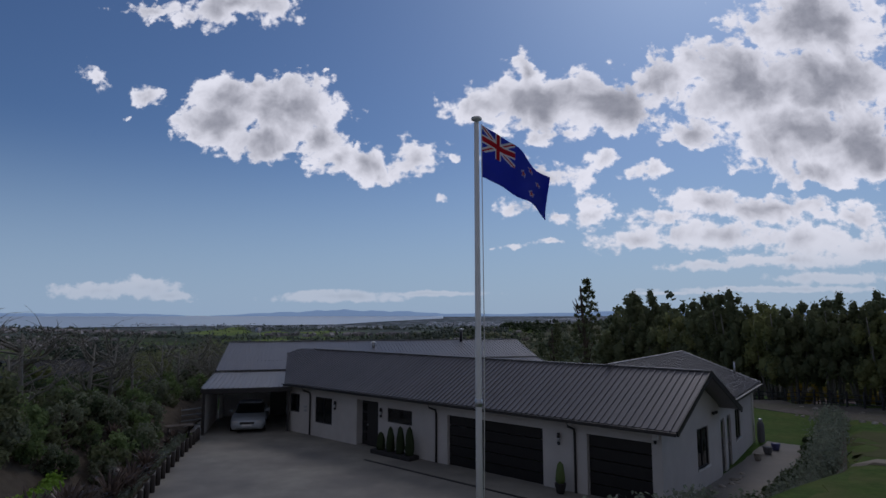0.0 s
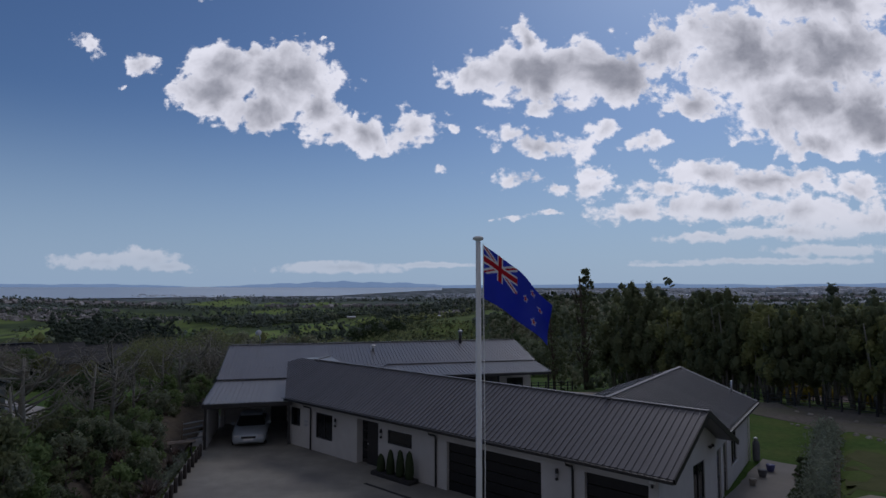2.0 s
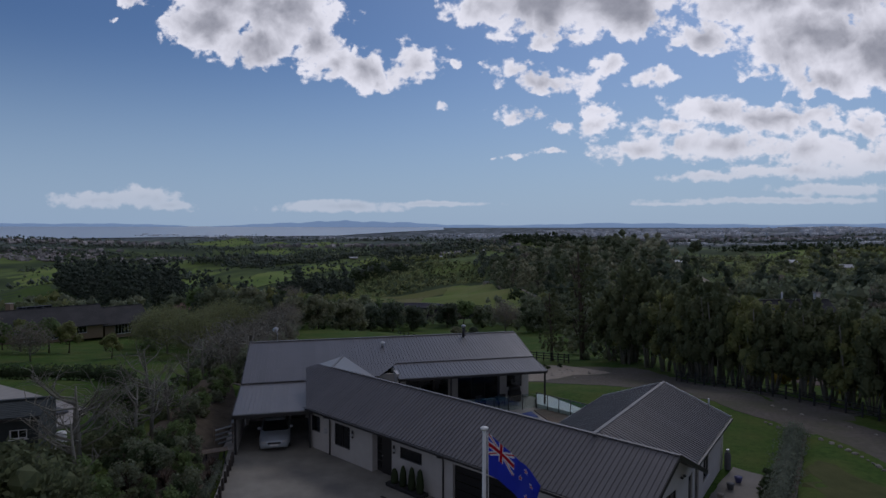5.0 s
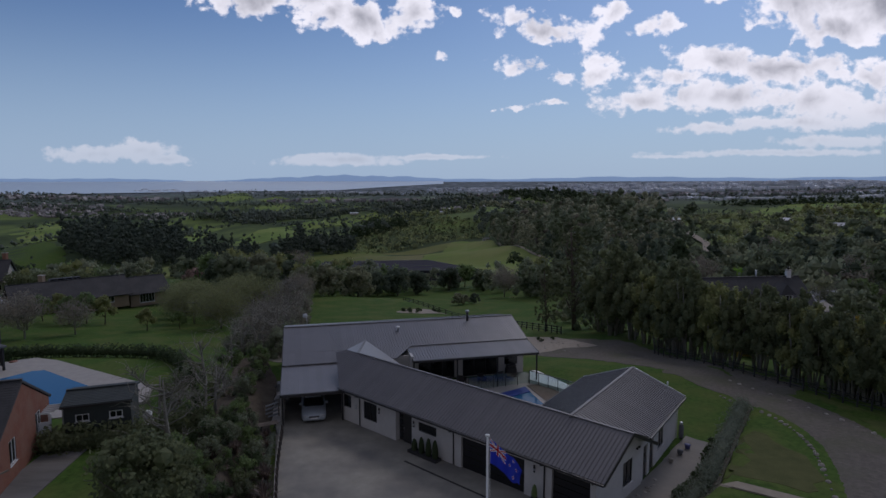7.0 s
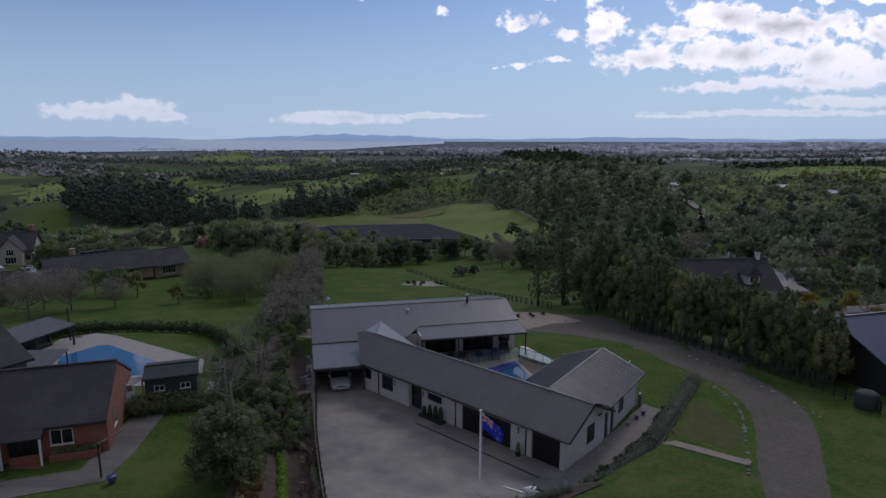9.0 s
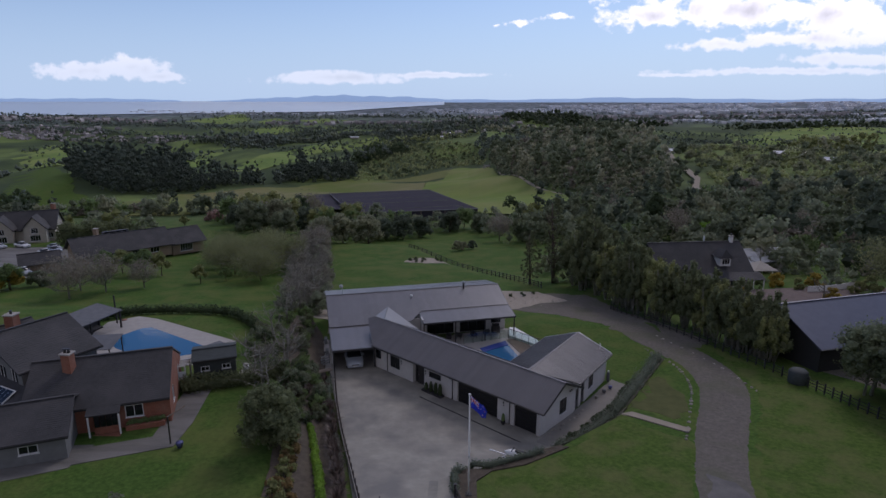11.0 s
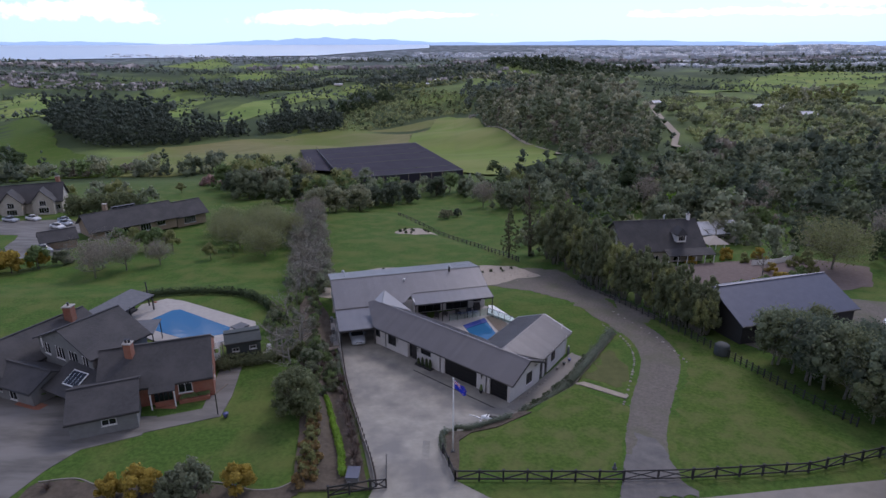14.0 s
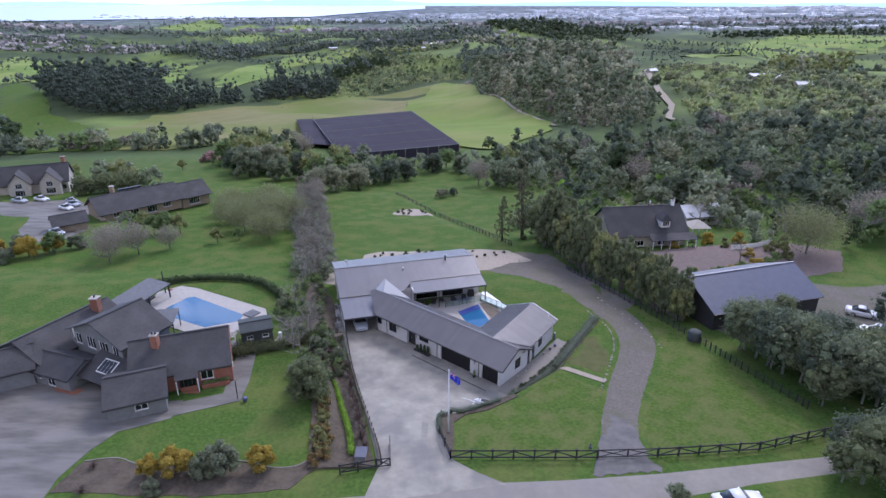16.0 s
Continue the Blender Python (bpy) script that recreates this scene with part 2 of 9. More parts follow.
M_DRYFIELD = surface("dry_field_grass", (0.225, 0.205, 0.095), (0.165, 0.165, 0.062), 0.04, 0.95, bump=0.3, grain=2, stain=(0.12, 0.17, 0.035), stain_scale=0.009, stain_amount=0.8)
M_CONCRETE = surface("driveway_concrete", (0.315, 0.296, 0.248), (0.235, 0.222, 0.188), 0.9, 0.75, bump=0.12, grain=40, stain=(0.16, 0.152, 0.14), stain_scale=0.32, stain_amount=0.85)
M_ROAD = surface("road_concrete", (0.25, 0.23, 0.198), (0.195, 0.18, 0.156), 0.7, 0.85, bump=0.2, grain=40, stain=(0.2, 0.19, 0.18), stain_scale=0.2)
M_PAVEDARK = surface("worn_dark_paving", (0.15, 0.142, 0.128), (0.092, 0.088, 0.08), 0.8, 0.9, bump=0.3, grain=30, stain=(0.22, 0.21, 0.195), stain_scale=0.35, stain_amount=0.75, stretch=(0.4, 1.6, 1))
M_ASPHALT = surface("asphalt_patch", (0.155, 0.146, 0.136), (0.10, 0.096, 0.092), 0.9, 0.9, bump=0.3, grain=40)
M_GRAVEL = surface("gravel", (0.19, 0.172, 0.15), (0.125, 0.113, 0.098), 3.0, 0.95, bump=0.8, grain=20, stain=(0.12, 0.125, 0.08), stain_scale=0.3, stain_amount=0.6)
M_PALEGRAVEL = surface("pale_gravel_bed", (0.42, 0.37, 0.31), (0.30, 0.26, 0.21), 3.0, 0.95, bump=0.8, grain=20)
M_SOIL = surface("mulch_soil", (0.125, 0.105, 0.082), (0.07, 0.058, 0.047), 2.5, 0.98, bump=0.9, grain=18, stain=(0.14, 0.12, 0.09), stain_scale=0.6)
M_ROOF = surface("brown_grey_roof_steel", (0.178, 0.172, 0.176), (0.155, 0.150, 0.154), 0.6, 0.40, metal=0.15, objrand=0.06, bump=0.03, stain=(0.16, 0.152, 0.158), stain_scale=0.5, stain_amount=0.4)
M_ROOF.node_tree.nodes["Principled BSDF"].inputs["Specular IOR Level"].default_value = 0.6
M_ROOFLIGHT = surface("ridge_cap_steel", (0.185, 0.18, 0.182), None, 1.0, 0.55, metal=0.05)
M_WALL = surface("painted_render", (0.62, 0.60, 0.57), (0.55, 0.53, 0.50), 1.2, 0.8, bump=0.06, grain=60, stain=(0.46, 0.44, 0.41), stain_scale=0.4, stain_amount=0.35)
M_WHITE = surface("white_paint", (0.80, 0.80, 0.78), (0.72, 0.72, 0.70), 2.0, 0.5)
M_DARKTRIM = surface("dark_joinery", (0.035, 0.033, 0.033), None, 4.0, 0.4)
M_BLACK = surface("black_stain", (0.022, 0.022, 0.024), (0.035, 0.033, 0.032), 5.0, 0.7, bump=0.2)
M_GARAGE = surface("dark_garage_steel", (0.022, 0.022, 0.024), None, 3.0, 0.35, metal=0.2)
M_PANE = glass_pane("window_glass")
M_CLEAR = clear_glass("pool_fence_glass")
M_METAL = surface("galvanised_steel", (0.55, 0.56, 0.57), (0.45, 0.46, 0.47), 6.0, 0.35, metal=0.8)
M_WOOD = surface("weathered_timber", (0.24, 0.19, 0.14), (0.16, 0.125, 0.095), 3.0, 0.85, bump=0.4, stretch=(1, 1, 0.15))
M_PALEBOARD = surface("silvered_board", (0.36, 0.34, 0.30), (0.25, 0.235, 0.21), 3.0, 0.85, bump=0.3)
M_DARKPOST = surface("dark_treated_post", (0.075, 0.062, 0.052), (0.05, 0.042, 0.036), 4.0, 0.85, bump=0.3)
M_BRICK = surface("red_brick", (0.302, 0.118, 0.071), (0.218, 0.080, 0.050), 6.0, 0.9, bump=0.4, grain=30, objrand=0.12, stain=(0.3, 0.17, 0.12), stain_scale=1.0, stain_amount=0.5)
M_SHINGLE = surface("dark_shingle", (0.053, 0.052, 0.054), (0.036, 0.036, 0.037), 3.0, 0.8, bump=0.5, grain=10, stain=(0.085, 0.08, 0.08), stain_scale=0.4, stain_amount=0.5)
M_WEATHER = surface("grey_weatherboard", (0.20, 0.205, 0.20), (0.15, 0.155, 0.15), 1.5, 0.8, bump=0.2)
M_GREENBOARD = surface("dark_green_board", (0.05, 0.06, 0.058), (0.035, 0.043, 0.042), 2.0, 0.75, bump=0.2)
M_BLUEROOF = surface("blue_grey_roof", (0.105, 0.11, 0.145), (0.085, 0.09, 0.12), 1.0, 0.45, metal=0.2)
M_TAN = surface("tan_brick", (0.34, 0.25, 0.17), (0.26, 0.19, 0.13), 4.0, 0.9, bump=0.3)
M_PLASTER = surface("cream_plaster", (0.47, 0.43, 0.37), (0.40, 0.36, 0.31), 1.5, 0.85)
M_PAVE = surface("pool_paving", (0.42, 0.39, 0.35), (0.34, 0.315, 0.285), 1.5, 0.8, bump=0.1, stain=(0.36, 0.34, 0.31), stain_scale=0.5, stain_amount=0.4)
M_POOLWALL = surface("blue_pool_lining", (0.22, 0.44, 0.60), (0.18, 0.39, 0.54), 1.5, 0.6)
M_CANVAS = surface("grey_canvas", (0.14, 0.145, 0.155), None, 2.0, 0.8)
M_STONE = surface("garden_stone", (0.36, 0.33, 0.285), (0.24, 0.22, 0.19), 2.5, 0.9, bump=0.5, objrand=0.3)
M_BLUECOVER = surface("blue_pool_cover", (0.015, 0.05, 0.30), (0.012, 0.04, 0.22), 3.0, 0.5)
M_RUBBER = surface("tyre_rubber", (0.02, 0.02, 0.02), None, 6.0, 0.8)
M_NET = surface("shade_cloth", (0.045, 0.04, 0.052), (0.034, 0.03, 0.04), 0.05, 0.95, stain=(0.06, 0.053, 0.066), stain_scale=0.02)
M_TERRACOTTA = surface("terracotta", (0.30, 0.14, 0.09), None, 4.0, 0.85)
M_SKYBLUE = surface("glazed_blue_pot", (0.09, 0.10, 0.26), None, 4.0, 0.3)
M_ROOFFAR = surface("mixed_roofing", (0.34, 0.31, 0.295), (0.24, 0.22, 0.21), 0.02, 0.8, island=0.45)
M_SHEDFAR = surface("pale_shed_steel", (0.75, 0.76, 0.78), (0.62, 0.63, 0.66), 0.02, 0.5, island=0.2)
M_SAND = surface("pale_track", (0.36, 0.315, 0.25), (0.28, 0.245, 0.195), 1.0, 0.95, bump=0.3)
# air haze over the far hills is imitated by blue paint and an even glow
M_PURPLE = surface("glowing_hill_haze", (0.13, 0.18, 0.27), (0.11, 0.155, 0.24), 0.002, 1.0)
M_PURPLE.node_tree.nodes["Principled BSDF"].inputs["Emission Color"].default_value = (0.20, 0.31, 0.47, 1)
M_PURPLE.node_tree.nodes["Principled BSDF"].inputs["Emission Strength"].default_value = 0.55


def leaf(name, a, b, vary=0.2, rough=0.75):
    """Foliage: leaves that reflect and let some light through."""
    a, b = tuple(c * 2.4 for c in a), tuple(c * 2.4 for c in b)
    m = surface(name, a, b, 0.35, rough, island=vary)
    n, l = m.node_tree.nodes, m.node_tree.links
    p = n["Principled BSDF"]
    p.inputs["Specular IOR Level"].default_value = 0.2
    tr, mx = n.new("ShaderNodeBsdfTranslucent"), n.new("ShaderNodeMixShader")
    l.new(p.inputs["Base Color"].links[0].from_socket, tr.inputs["Color"])
    mx.inputs["Fac"].default_value = 0.5
    l.new(p.outputs[0], mx.inputs[1])
    l.new(tr.outputs[0], mx.inputs[2])
    l.new(mx.outputs[0], n["Material Output"].inputs["Surface"])
    return m


L_BELT = leaf("belt_foliage", (0.096, 0.106, 0.054), (0.056, 0.067, 0.036))
L_DARK = leaf("dark_conifer_foliage", (0.046, 0.062, 0.030), (0.03, 0.042, 0.021))
L_GREEN = leaf("broadleaf_foliage", (0.10, 0.135, 0.052), (0.06, 0.085, 0.036))
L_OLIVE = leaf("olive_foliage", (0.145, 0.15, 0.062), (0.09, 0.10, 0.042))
L_GREY = leaf("grey_green_foliage", (0.142, 0.156, 0.104), (0.092, 0.104, 0.068))
L_SAGE = leaf("sage_foliage", (0.112, 0.125, 0.08), (0.07, 0.08, 0.052))
L_GOLD = leaf("golden_foliage", (0.216, 0.162, 0.033), (0.133, 0.104, 0.025))
L_RUST = leaf("rusty_foliage", (0.14, 0.095, 0.035), (0.08, 0.06, 0.03))
L_LIME = leaf("bright_hedge_foliage", (0.124, 0.199, 0.029), (0.075, 0.133, 0.021))
L_FLAX = leaf("bronze_flax_leaf", (0.075, 0.055, 0.045), (0.045, 0.036, 0.03), 0.5, 0.25)
L_BARE = leaf("bare_twigs", (0.135, 0.125, 0.098), (0.09, 0.084, 0.066), 0.2)
L_BUD = leaf("budding_foliage", (0.122, 0.128, 0.062), (0.078, 0.084, 0.042), 0.24)
L_PINK = leaf("pink_blossom", (0.22, 0.14, 0.14), (0.12, 0.085, 0.065), 0.3)
L_LAV = leaf("lavender_hedge", (0.100, 0.115, 0.087), (0.062, 0.075, 0.054), 0.2)
# far sunlight on the scrub is put into this raised leaf colour
L_SCRUB = leaf("sunlit_scrub_foliage", (0.215, 0.23, 0.115), (0.135, 0.148, 0.076), 0.25)
# six leaf colours with distance haze mixed in: greyer, bluer, lifted darks
L_GUM = leaf("hazed_gum_foliage", (0.20, 0.196, 0.135), (0.135, 0.138, 0.096), 0.24)
L_FAR = leaf("hazed_woodland_foliage", (0.104, 0.12, 0.097), (0.072, 0.087, 0.071), 0.2)
L_BUSH = leaf("hazed_bush_foliage", (0.104, 0.118, 0.072), (0.064, 0.076, 0.046), 0.24)
L_BUSHDARK = leaf("hazed_dark_bush_foliage", (0.064, 0.078, 0.052), (0.043, 0.054, 0.037), 0.2)
L_PINE = leaf("hazed_pine_foliage", (0.06, 0.073, 0.056), (0.041, 0.052, 0.04), 0.2)
L_BUSHOLIVE = leaf("hazed_olive_bush_foliage", (0.155, 0.158, 0.098), (0.10, 0.106, 0.068), 0.24)
L_TWIG = leaf("grey_leafless_twigs", (0.138, 0.122, 0.098), (0.092, 0.082, 0.066), 0.2)
M_BARK = surface("tree_bark", (0.15, 0.12, 0.095), (0.09, 0.075, 0.06), 4.0, 0.95, bump=0.5, stretch=(1, 1, 0.3))
M_PALEBARK = surface("pale_bark", (0.28, 0.265, 0.22), (0.175, 0.165, 0.135), 4.0, 0.9, bump=0.4, stretch=(1, 1, 0.3))


def water(name, color, rough=0.06):
    m = bpy.data.materials.new(name)
    m.use_nodes = True
    n, l = m.node_tree.nodes, m.node_tree.links
    b = n["Principled BSDF"]
    b.inputs["Base Color"].default_value = (*color, 1)
    b.inputs["Roughness"].default_value = rough
    b.inputs["IOR"].default_value = 1.33
    tex, bp = n.new("ShaderNodeTexNoise"), n.new("ShaderNodeBump")
    tex.inputs["Scale"].default_value, bp.inputs["Strength"].default_value, bp.inputs["Distance"].default_value = 1.6, 0.15, 0.05
    l.new(n.new("ShaderNodeTexCoord").outputs["Object"], tex.inputs["Vector"])
    l.new(tex.outputs["Fac"], bp.inputs["Height"])
    l.new(bp.outputs["Normal"], b.inputs["Normal"])
    return m


M_POOL = water("pool_water", (0.03, 0.13, 0.26))
# the sea's pale base stands in for the bright low sky it would reflect
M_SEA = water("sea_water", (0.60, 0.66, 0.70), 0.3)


# ---- terrain: one height function for the ground sheet and all that rests on it ----
GX = [-900, -500, -300, -150, -60, 0, 60, 150, 250, 450, 900]
GY = [60, 110, 180, 260, 380, 540, 700, 860, 1000, 1200, 1500, 1900]
GZ = [[-9, -5, -3.5, -3, -2.8, -2.6, -1.4, -1, -2, -4, -9], [-30, -15, -10, -6.5, -8.2, -9.8, -7.6, -5.5, -5.5, -9, -20], [-50, -30, -20, -14.5, -15, -17, -13, -9, -9.5, -15, -30],
      [-62, -48, -36, -28, -24, -25, -22, -16, -14, -20, -50], [-80, -64, -52, -44, -40, -38, -33, -22, -18, -26, -60], [-90, -76, -70, -62, -59, -57, -44, -22, -20, -34, -70],
      [-95, -74, -78, -78, -76, -70, -58, -34, -28, -36, -80], [-100, -72, -82, -90, -89, -80, -64, -34, -36, -50, -90], [-100, -82, -84, -88, -82, -76, -58, -40, -54, -75, -95],
      [-96, -85, -80, -72, -62, -56, -50, -52, -74, -90, -100], [-98, -88, -70, -58, -54, -50, -46, -48, -66, -92, -105], [-104, -96, -84, -74, -64, -58, -52, -50, -60, -92, -108]]
YN = [-60, -6, 0, 6, 12, 17, 45, 52, 62]
ZPAD = [2.6, 2.3, 2.2, 1.9, 0.9, 0.0, 0.0, -1.2, -2.8]
ZRIGHT = [2.6, 2.3, 2.2, 2.0, 1.6, 1.25, -0.3, -1.2, -2.8]
ZLEFT = [2.6, 2.3, 2.2, 2.0, 1.8, 1.6, 0.5, -1.0, -3.0]
WALL_LINE = [(4.0, 11.6), (10.6, 15.6), (16.4, 21.0), (24.6, 34.6), (27.0, 46.0)]


KNOLLS = [(330, 2050, 300, 150, 46), (-80, 1780, 220, 110, 16), (-560, 1560, 160, 90, 18), (-330, 1960, 190, 120, 22), (560, 1500, 240, 150, 16), (-820, 1480, 200, 110, 16), (60, 2350, 420, 150, 16)]


def smooth(a, b, v):
    v = min(1.0, max(0.0, (v - a) / (b - a)))
    return v * v * (3 - 2 * v)


def wall_side(x, y):
    """Signed distance to the garden wall: positive on the lawn side."""
    best, sign = 1e9, 1.0
    for (ax, ay), (bx, by) in zip(WALL_LINE, WALL_LINE[1:]):
        ux, uy = bx - ax, by - ay
        k = min(1.0, max(0.0, ((x - ax) * ux + (y - ay) * uy) / (ux * ux + uy * uy)))
        d = math.hypot(x - ax - k * ux, y - ay - k * uy)
        if d < best:
            best, sign = d, 1.0 if (x - ax) * uy - (y - ay) * ux > 0 else -1.0
    return best * sign


def grid_height(x, y):
    x, y = min(899.9, max(-899.9, x)), min(1899.9, max(60.0, y))
    i = max(k for k in range(len(GX) - 1) if GX[k] <= x)
    j = max(k for k in range(len(GY) - 1) if GY[k] <= y)
    fx, fy = (x - GX[i]) / (GX[i + 1] - GX[i]), (y - GY[j]) / (GY[j + 1] - GY[j])
    fx, fy = 0.5 * fx + 0.5 * fx * fx * (3 - 2 * fx), 0.5 * fy + 0.5 * fy * fy * (3 - 2 * fy)
    a = GZ[j][i] + (GZ[j][i + 1] - GZ[j][i]) * fx
    b = GZ[j + 1][i] + (GZ[j + 1][i + 1] - GZ[j + 1][i]) * fx
    return a + (b - a) * fy


def height(x, y):
    r = math.hypot(x, y)
    ripple = 1.0 + 0.0006 * r
    near = np.interp(y, YN, ZPAD)
    if y < 62:
        right = np.interp(y, YN, ZRIGHT)
        left = np.interp(y, YN, ZLEFT)
        if x > 0:
            near += (right - near) * smooth(-0.1, 0.7, wall_side(x, y))
        near += (left - near) * smooth(12.6, 15.0, -x + (y - 30) * -0.2 if y < 30 else -x - (y - 30) * 0.27)
    z = near
    if y > 50:
        k = smooth(50, 66, y)
        z = near + (grid_height(x, y) - near) * k
    if 72 < y < 150 and -42 < x < 22:
        # the upper back lawn stands on a low terrace that ends in a crest
        bank = -13 + (132 - y) * 0.49 - x
        z += 1.5 * smooth(-2, 4, bank) * smooth(74, 98, y) * (1 - smooth(126, 138, y)) * smooth(-42, -34, x)
    if r > 250:
        w = smooth(250, 500, r)
        z += w * ripple * 3.6 * (math.sin(x * 0.013 + 1.0) * math.sin(y * 0.011) + 0.5 * math.sin(x * 0.031 + y * 0.023))
    if r > 1500:
        # the plain beyond climbs slowly to the eye's level at the horizon
        plain = -108.0 + 126.0 * min(1.0, (r - 1500) / 3250)
        z += (plain - z) * smooth(1750, 2500, r)
    if 1000 < y < 2900:
        for cx, cy, sx, sy, tall in KNOLLS:
            z += tall * math.exp(-((x - cx) / sx) ** 2 - ((y - cy) / sy) ** 2)
    return float(z)


# ---- building tools ----
def part(name, bm, material, parent=None, label="", smooth_faces=False):
    """Links a bmesh as one mesh object, in world coordinates, under a thing or a part."""
    me = bpy.data.meshes.new(name)
    if smooth_faces:
        for f in bm.faces:
            f.smooth = True
    bm.normal_update()
    bm.to_mesh(me)
    bm.free()
    for mt in material if isinstance(material, (list, tuple)) else [material]:
        me.materials.append(mt)
    ob = new(name, me)
    if parent:
        attach(ob, parent)
    if label:
        tagged(ob, label)
    return ob


def attach(ob, parent):
    """Parents ob so that its own coordinates stay the world's."""
    ob.parent = parent
    base = parent
    chain = []
    while base is not None:
        chain.append(base)
        base = base.parent
    total = Matrix.Identity(4)
    for o in reversed(chain):
        total = total @ o.matrix_parent_inverse @ o.matrix_basis
    ob.matrix_parent_inverse = total.inverted()


def thing(name, place, label, category, group="", kind=""):
    """An Empty at the base of a thing, to hold its parts."""
    ob = new(name)
    ob.empty_display_size = 0.3
    ob.location = place
    return tagged(ob, label, category, group, kind)


def raw(name, verts, faces, material, parent=None, label="", flat=True):
    me = bpy.data.meshes.new(name)
    me.from_pydata([tuple(map(float, v)) for v in verts], [], faces if isinstance(faces, list) else faces.tolist())
    for mt in material if isinstance(material, (list, tuple)) else [material]:
        me.materials.append(mt)
    if not flat:
        me.polygons.foreach_set("use_smooth", [True] * len(me.polygons))
    ob = new(name, me)
    if parent:
        attach(ob, parent)
    if label:
        tagged(ob, label)
    return ob


def add_box(bm, x0, x1, y0, y1, z0, z1, m=None, mat=0, bevel=0.0):
    vs = [Vector((x, y, z)) for z in (z0, z1) for x, y in ((x0, y0), (x1, y0), (x1, y1), (x0, y1))]
    vs = [bm.verts.new(m @ v if m else v) for v in vs]
    fs = [bm.faces.new([vs[i] for i in q]) for q in ((3, 2, 1, 0), (4, 5, 6, 7), (0, 1, 5, 4), (1, 2, 6, 5), (2, 3, 7, 6), (3, 0, 4, 7))]
    for f in fs:
        f.material_index = mat
    if bevel:
        edges = list({e for f in fs for e in f.edges})
        bmesh.ops.bevel(bm, geom=edges, offset=bevel, segments=2, profile=0.6, affect="EDGES")
    return fs


def box(name, x0, x1, y0, y1, z0, z1, material, parent=None, m=None, bevel=0.0, label=""):
    bm = bmesh.new()
    add_box(bm, x0, x1, y0, y1, z0, z1, m, 0, bevel)
    return part(name, bm, material, parent, label)


def add_tube(bm, path, radii, sides=8, cap=True, mat=0):
    """A tapered tube along a path of points."""
    rings = []
    for i, p in enumerate(path):
        p = Vector(p)
        d = (Vector(path[min(i + 1, len(path) - 1)]) - Vector(path[max(i - 1, 0)])).normalized()
        side = d.orthogonal().normalized() if abs(d.z) < 0.9 else d.cross(Vector((0, 1, 0))).normalized()
        up = d.cross(side).normalized()
        rings.append([bm.verts.new(p + radii[i] * (math.cos(2 * math.pi * k / sides) * side + math.sin(2 * math.pi * k / sides) * up)) for k in range(sides)])
    for a, b in zip(rings, rings[1:]):
        for k in range(sides):
            f = bm.faces.new((a[k], a[(k + 1) % sides], b[(k + 1) % sides], b[k]))
            f.smooth, f.material_index = True, mat
    if cap:
        for ring, rev in ((rings[0], True), (rings[-1], False)):
            f = bm.faces.new(ring[::-1] if rev else ring)
            f.material_index = mat


def tube(name, path, radii, material, parent=None, sides=8, label=""):
    bm = bmesh.new()
    add_tube(bm, path, radii if isinstance(radii, (list, tuple)) else [radii] * len(path), sides)
    return part(name, bm, material, parent, label)


def lathe(name, profile, center, material, parent=None, sides=14, label=""):
    """A turned form: profile of (radius, height) about a vertical axis."""
    bm = bmesh.new()
    add_tube(bm, [(center[0], center[1], center[2] + h) for r, h in profile], [max(r, 0.001) for r, h in profile], sides)
    return part(name, bm, material, parent, label)


def prism(name, outline, z0, z1, material, parent=None, m=None, label="", bevel=0.0):
    """An upright prism over a plan outline."""
    bm = bmesh.new()
    lo = [bm.verts.new((m or Matrix()) @ Vector((x, y, z0))) for x, y in outline]
    hi = [bm.verts.new((m or Matrix()) @ Vector((x, y, z1))) for x, y in outline]
    bm.faces.new(lo[::-1])
    top = bm.faces.new(hi)
    k = len(lo)
    for i in range(k):
        bm.faces.new((lo[i], lo[(i + 1) % k], hi[(i + 1) % k], hi[i]))
    if bevel:
        bmesh.ops.bevel(bm, geom=list(top.edges), offset=bevel, segments=2, affect="EDGES")
    return part(name, bm, material, parent, label)


def inside(x, y, poly):
    hit = False
    for (ax, ay), (bx, by) in zip(poly, poly[1:] + poly[:1]):
        if (ay > y) != (by > y) and x < ax + (y - ay) * (bx - ax) / (by - ay):
            hit = not hit
    return hit


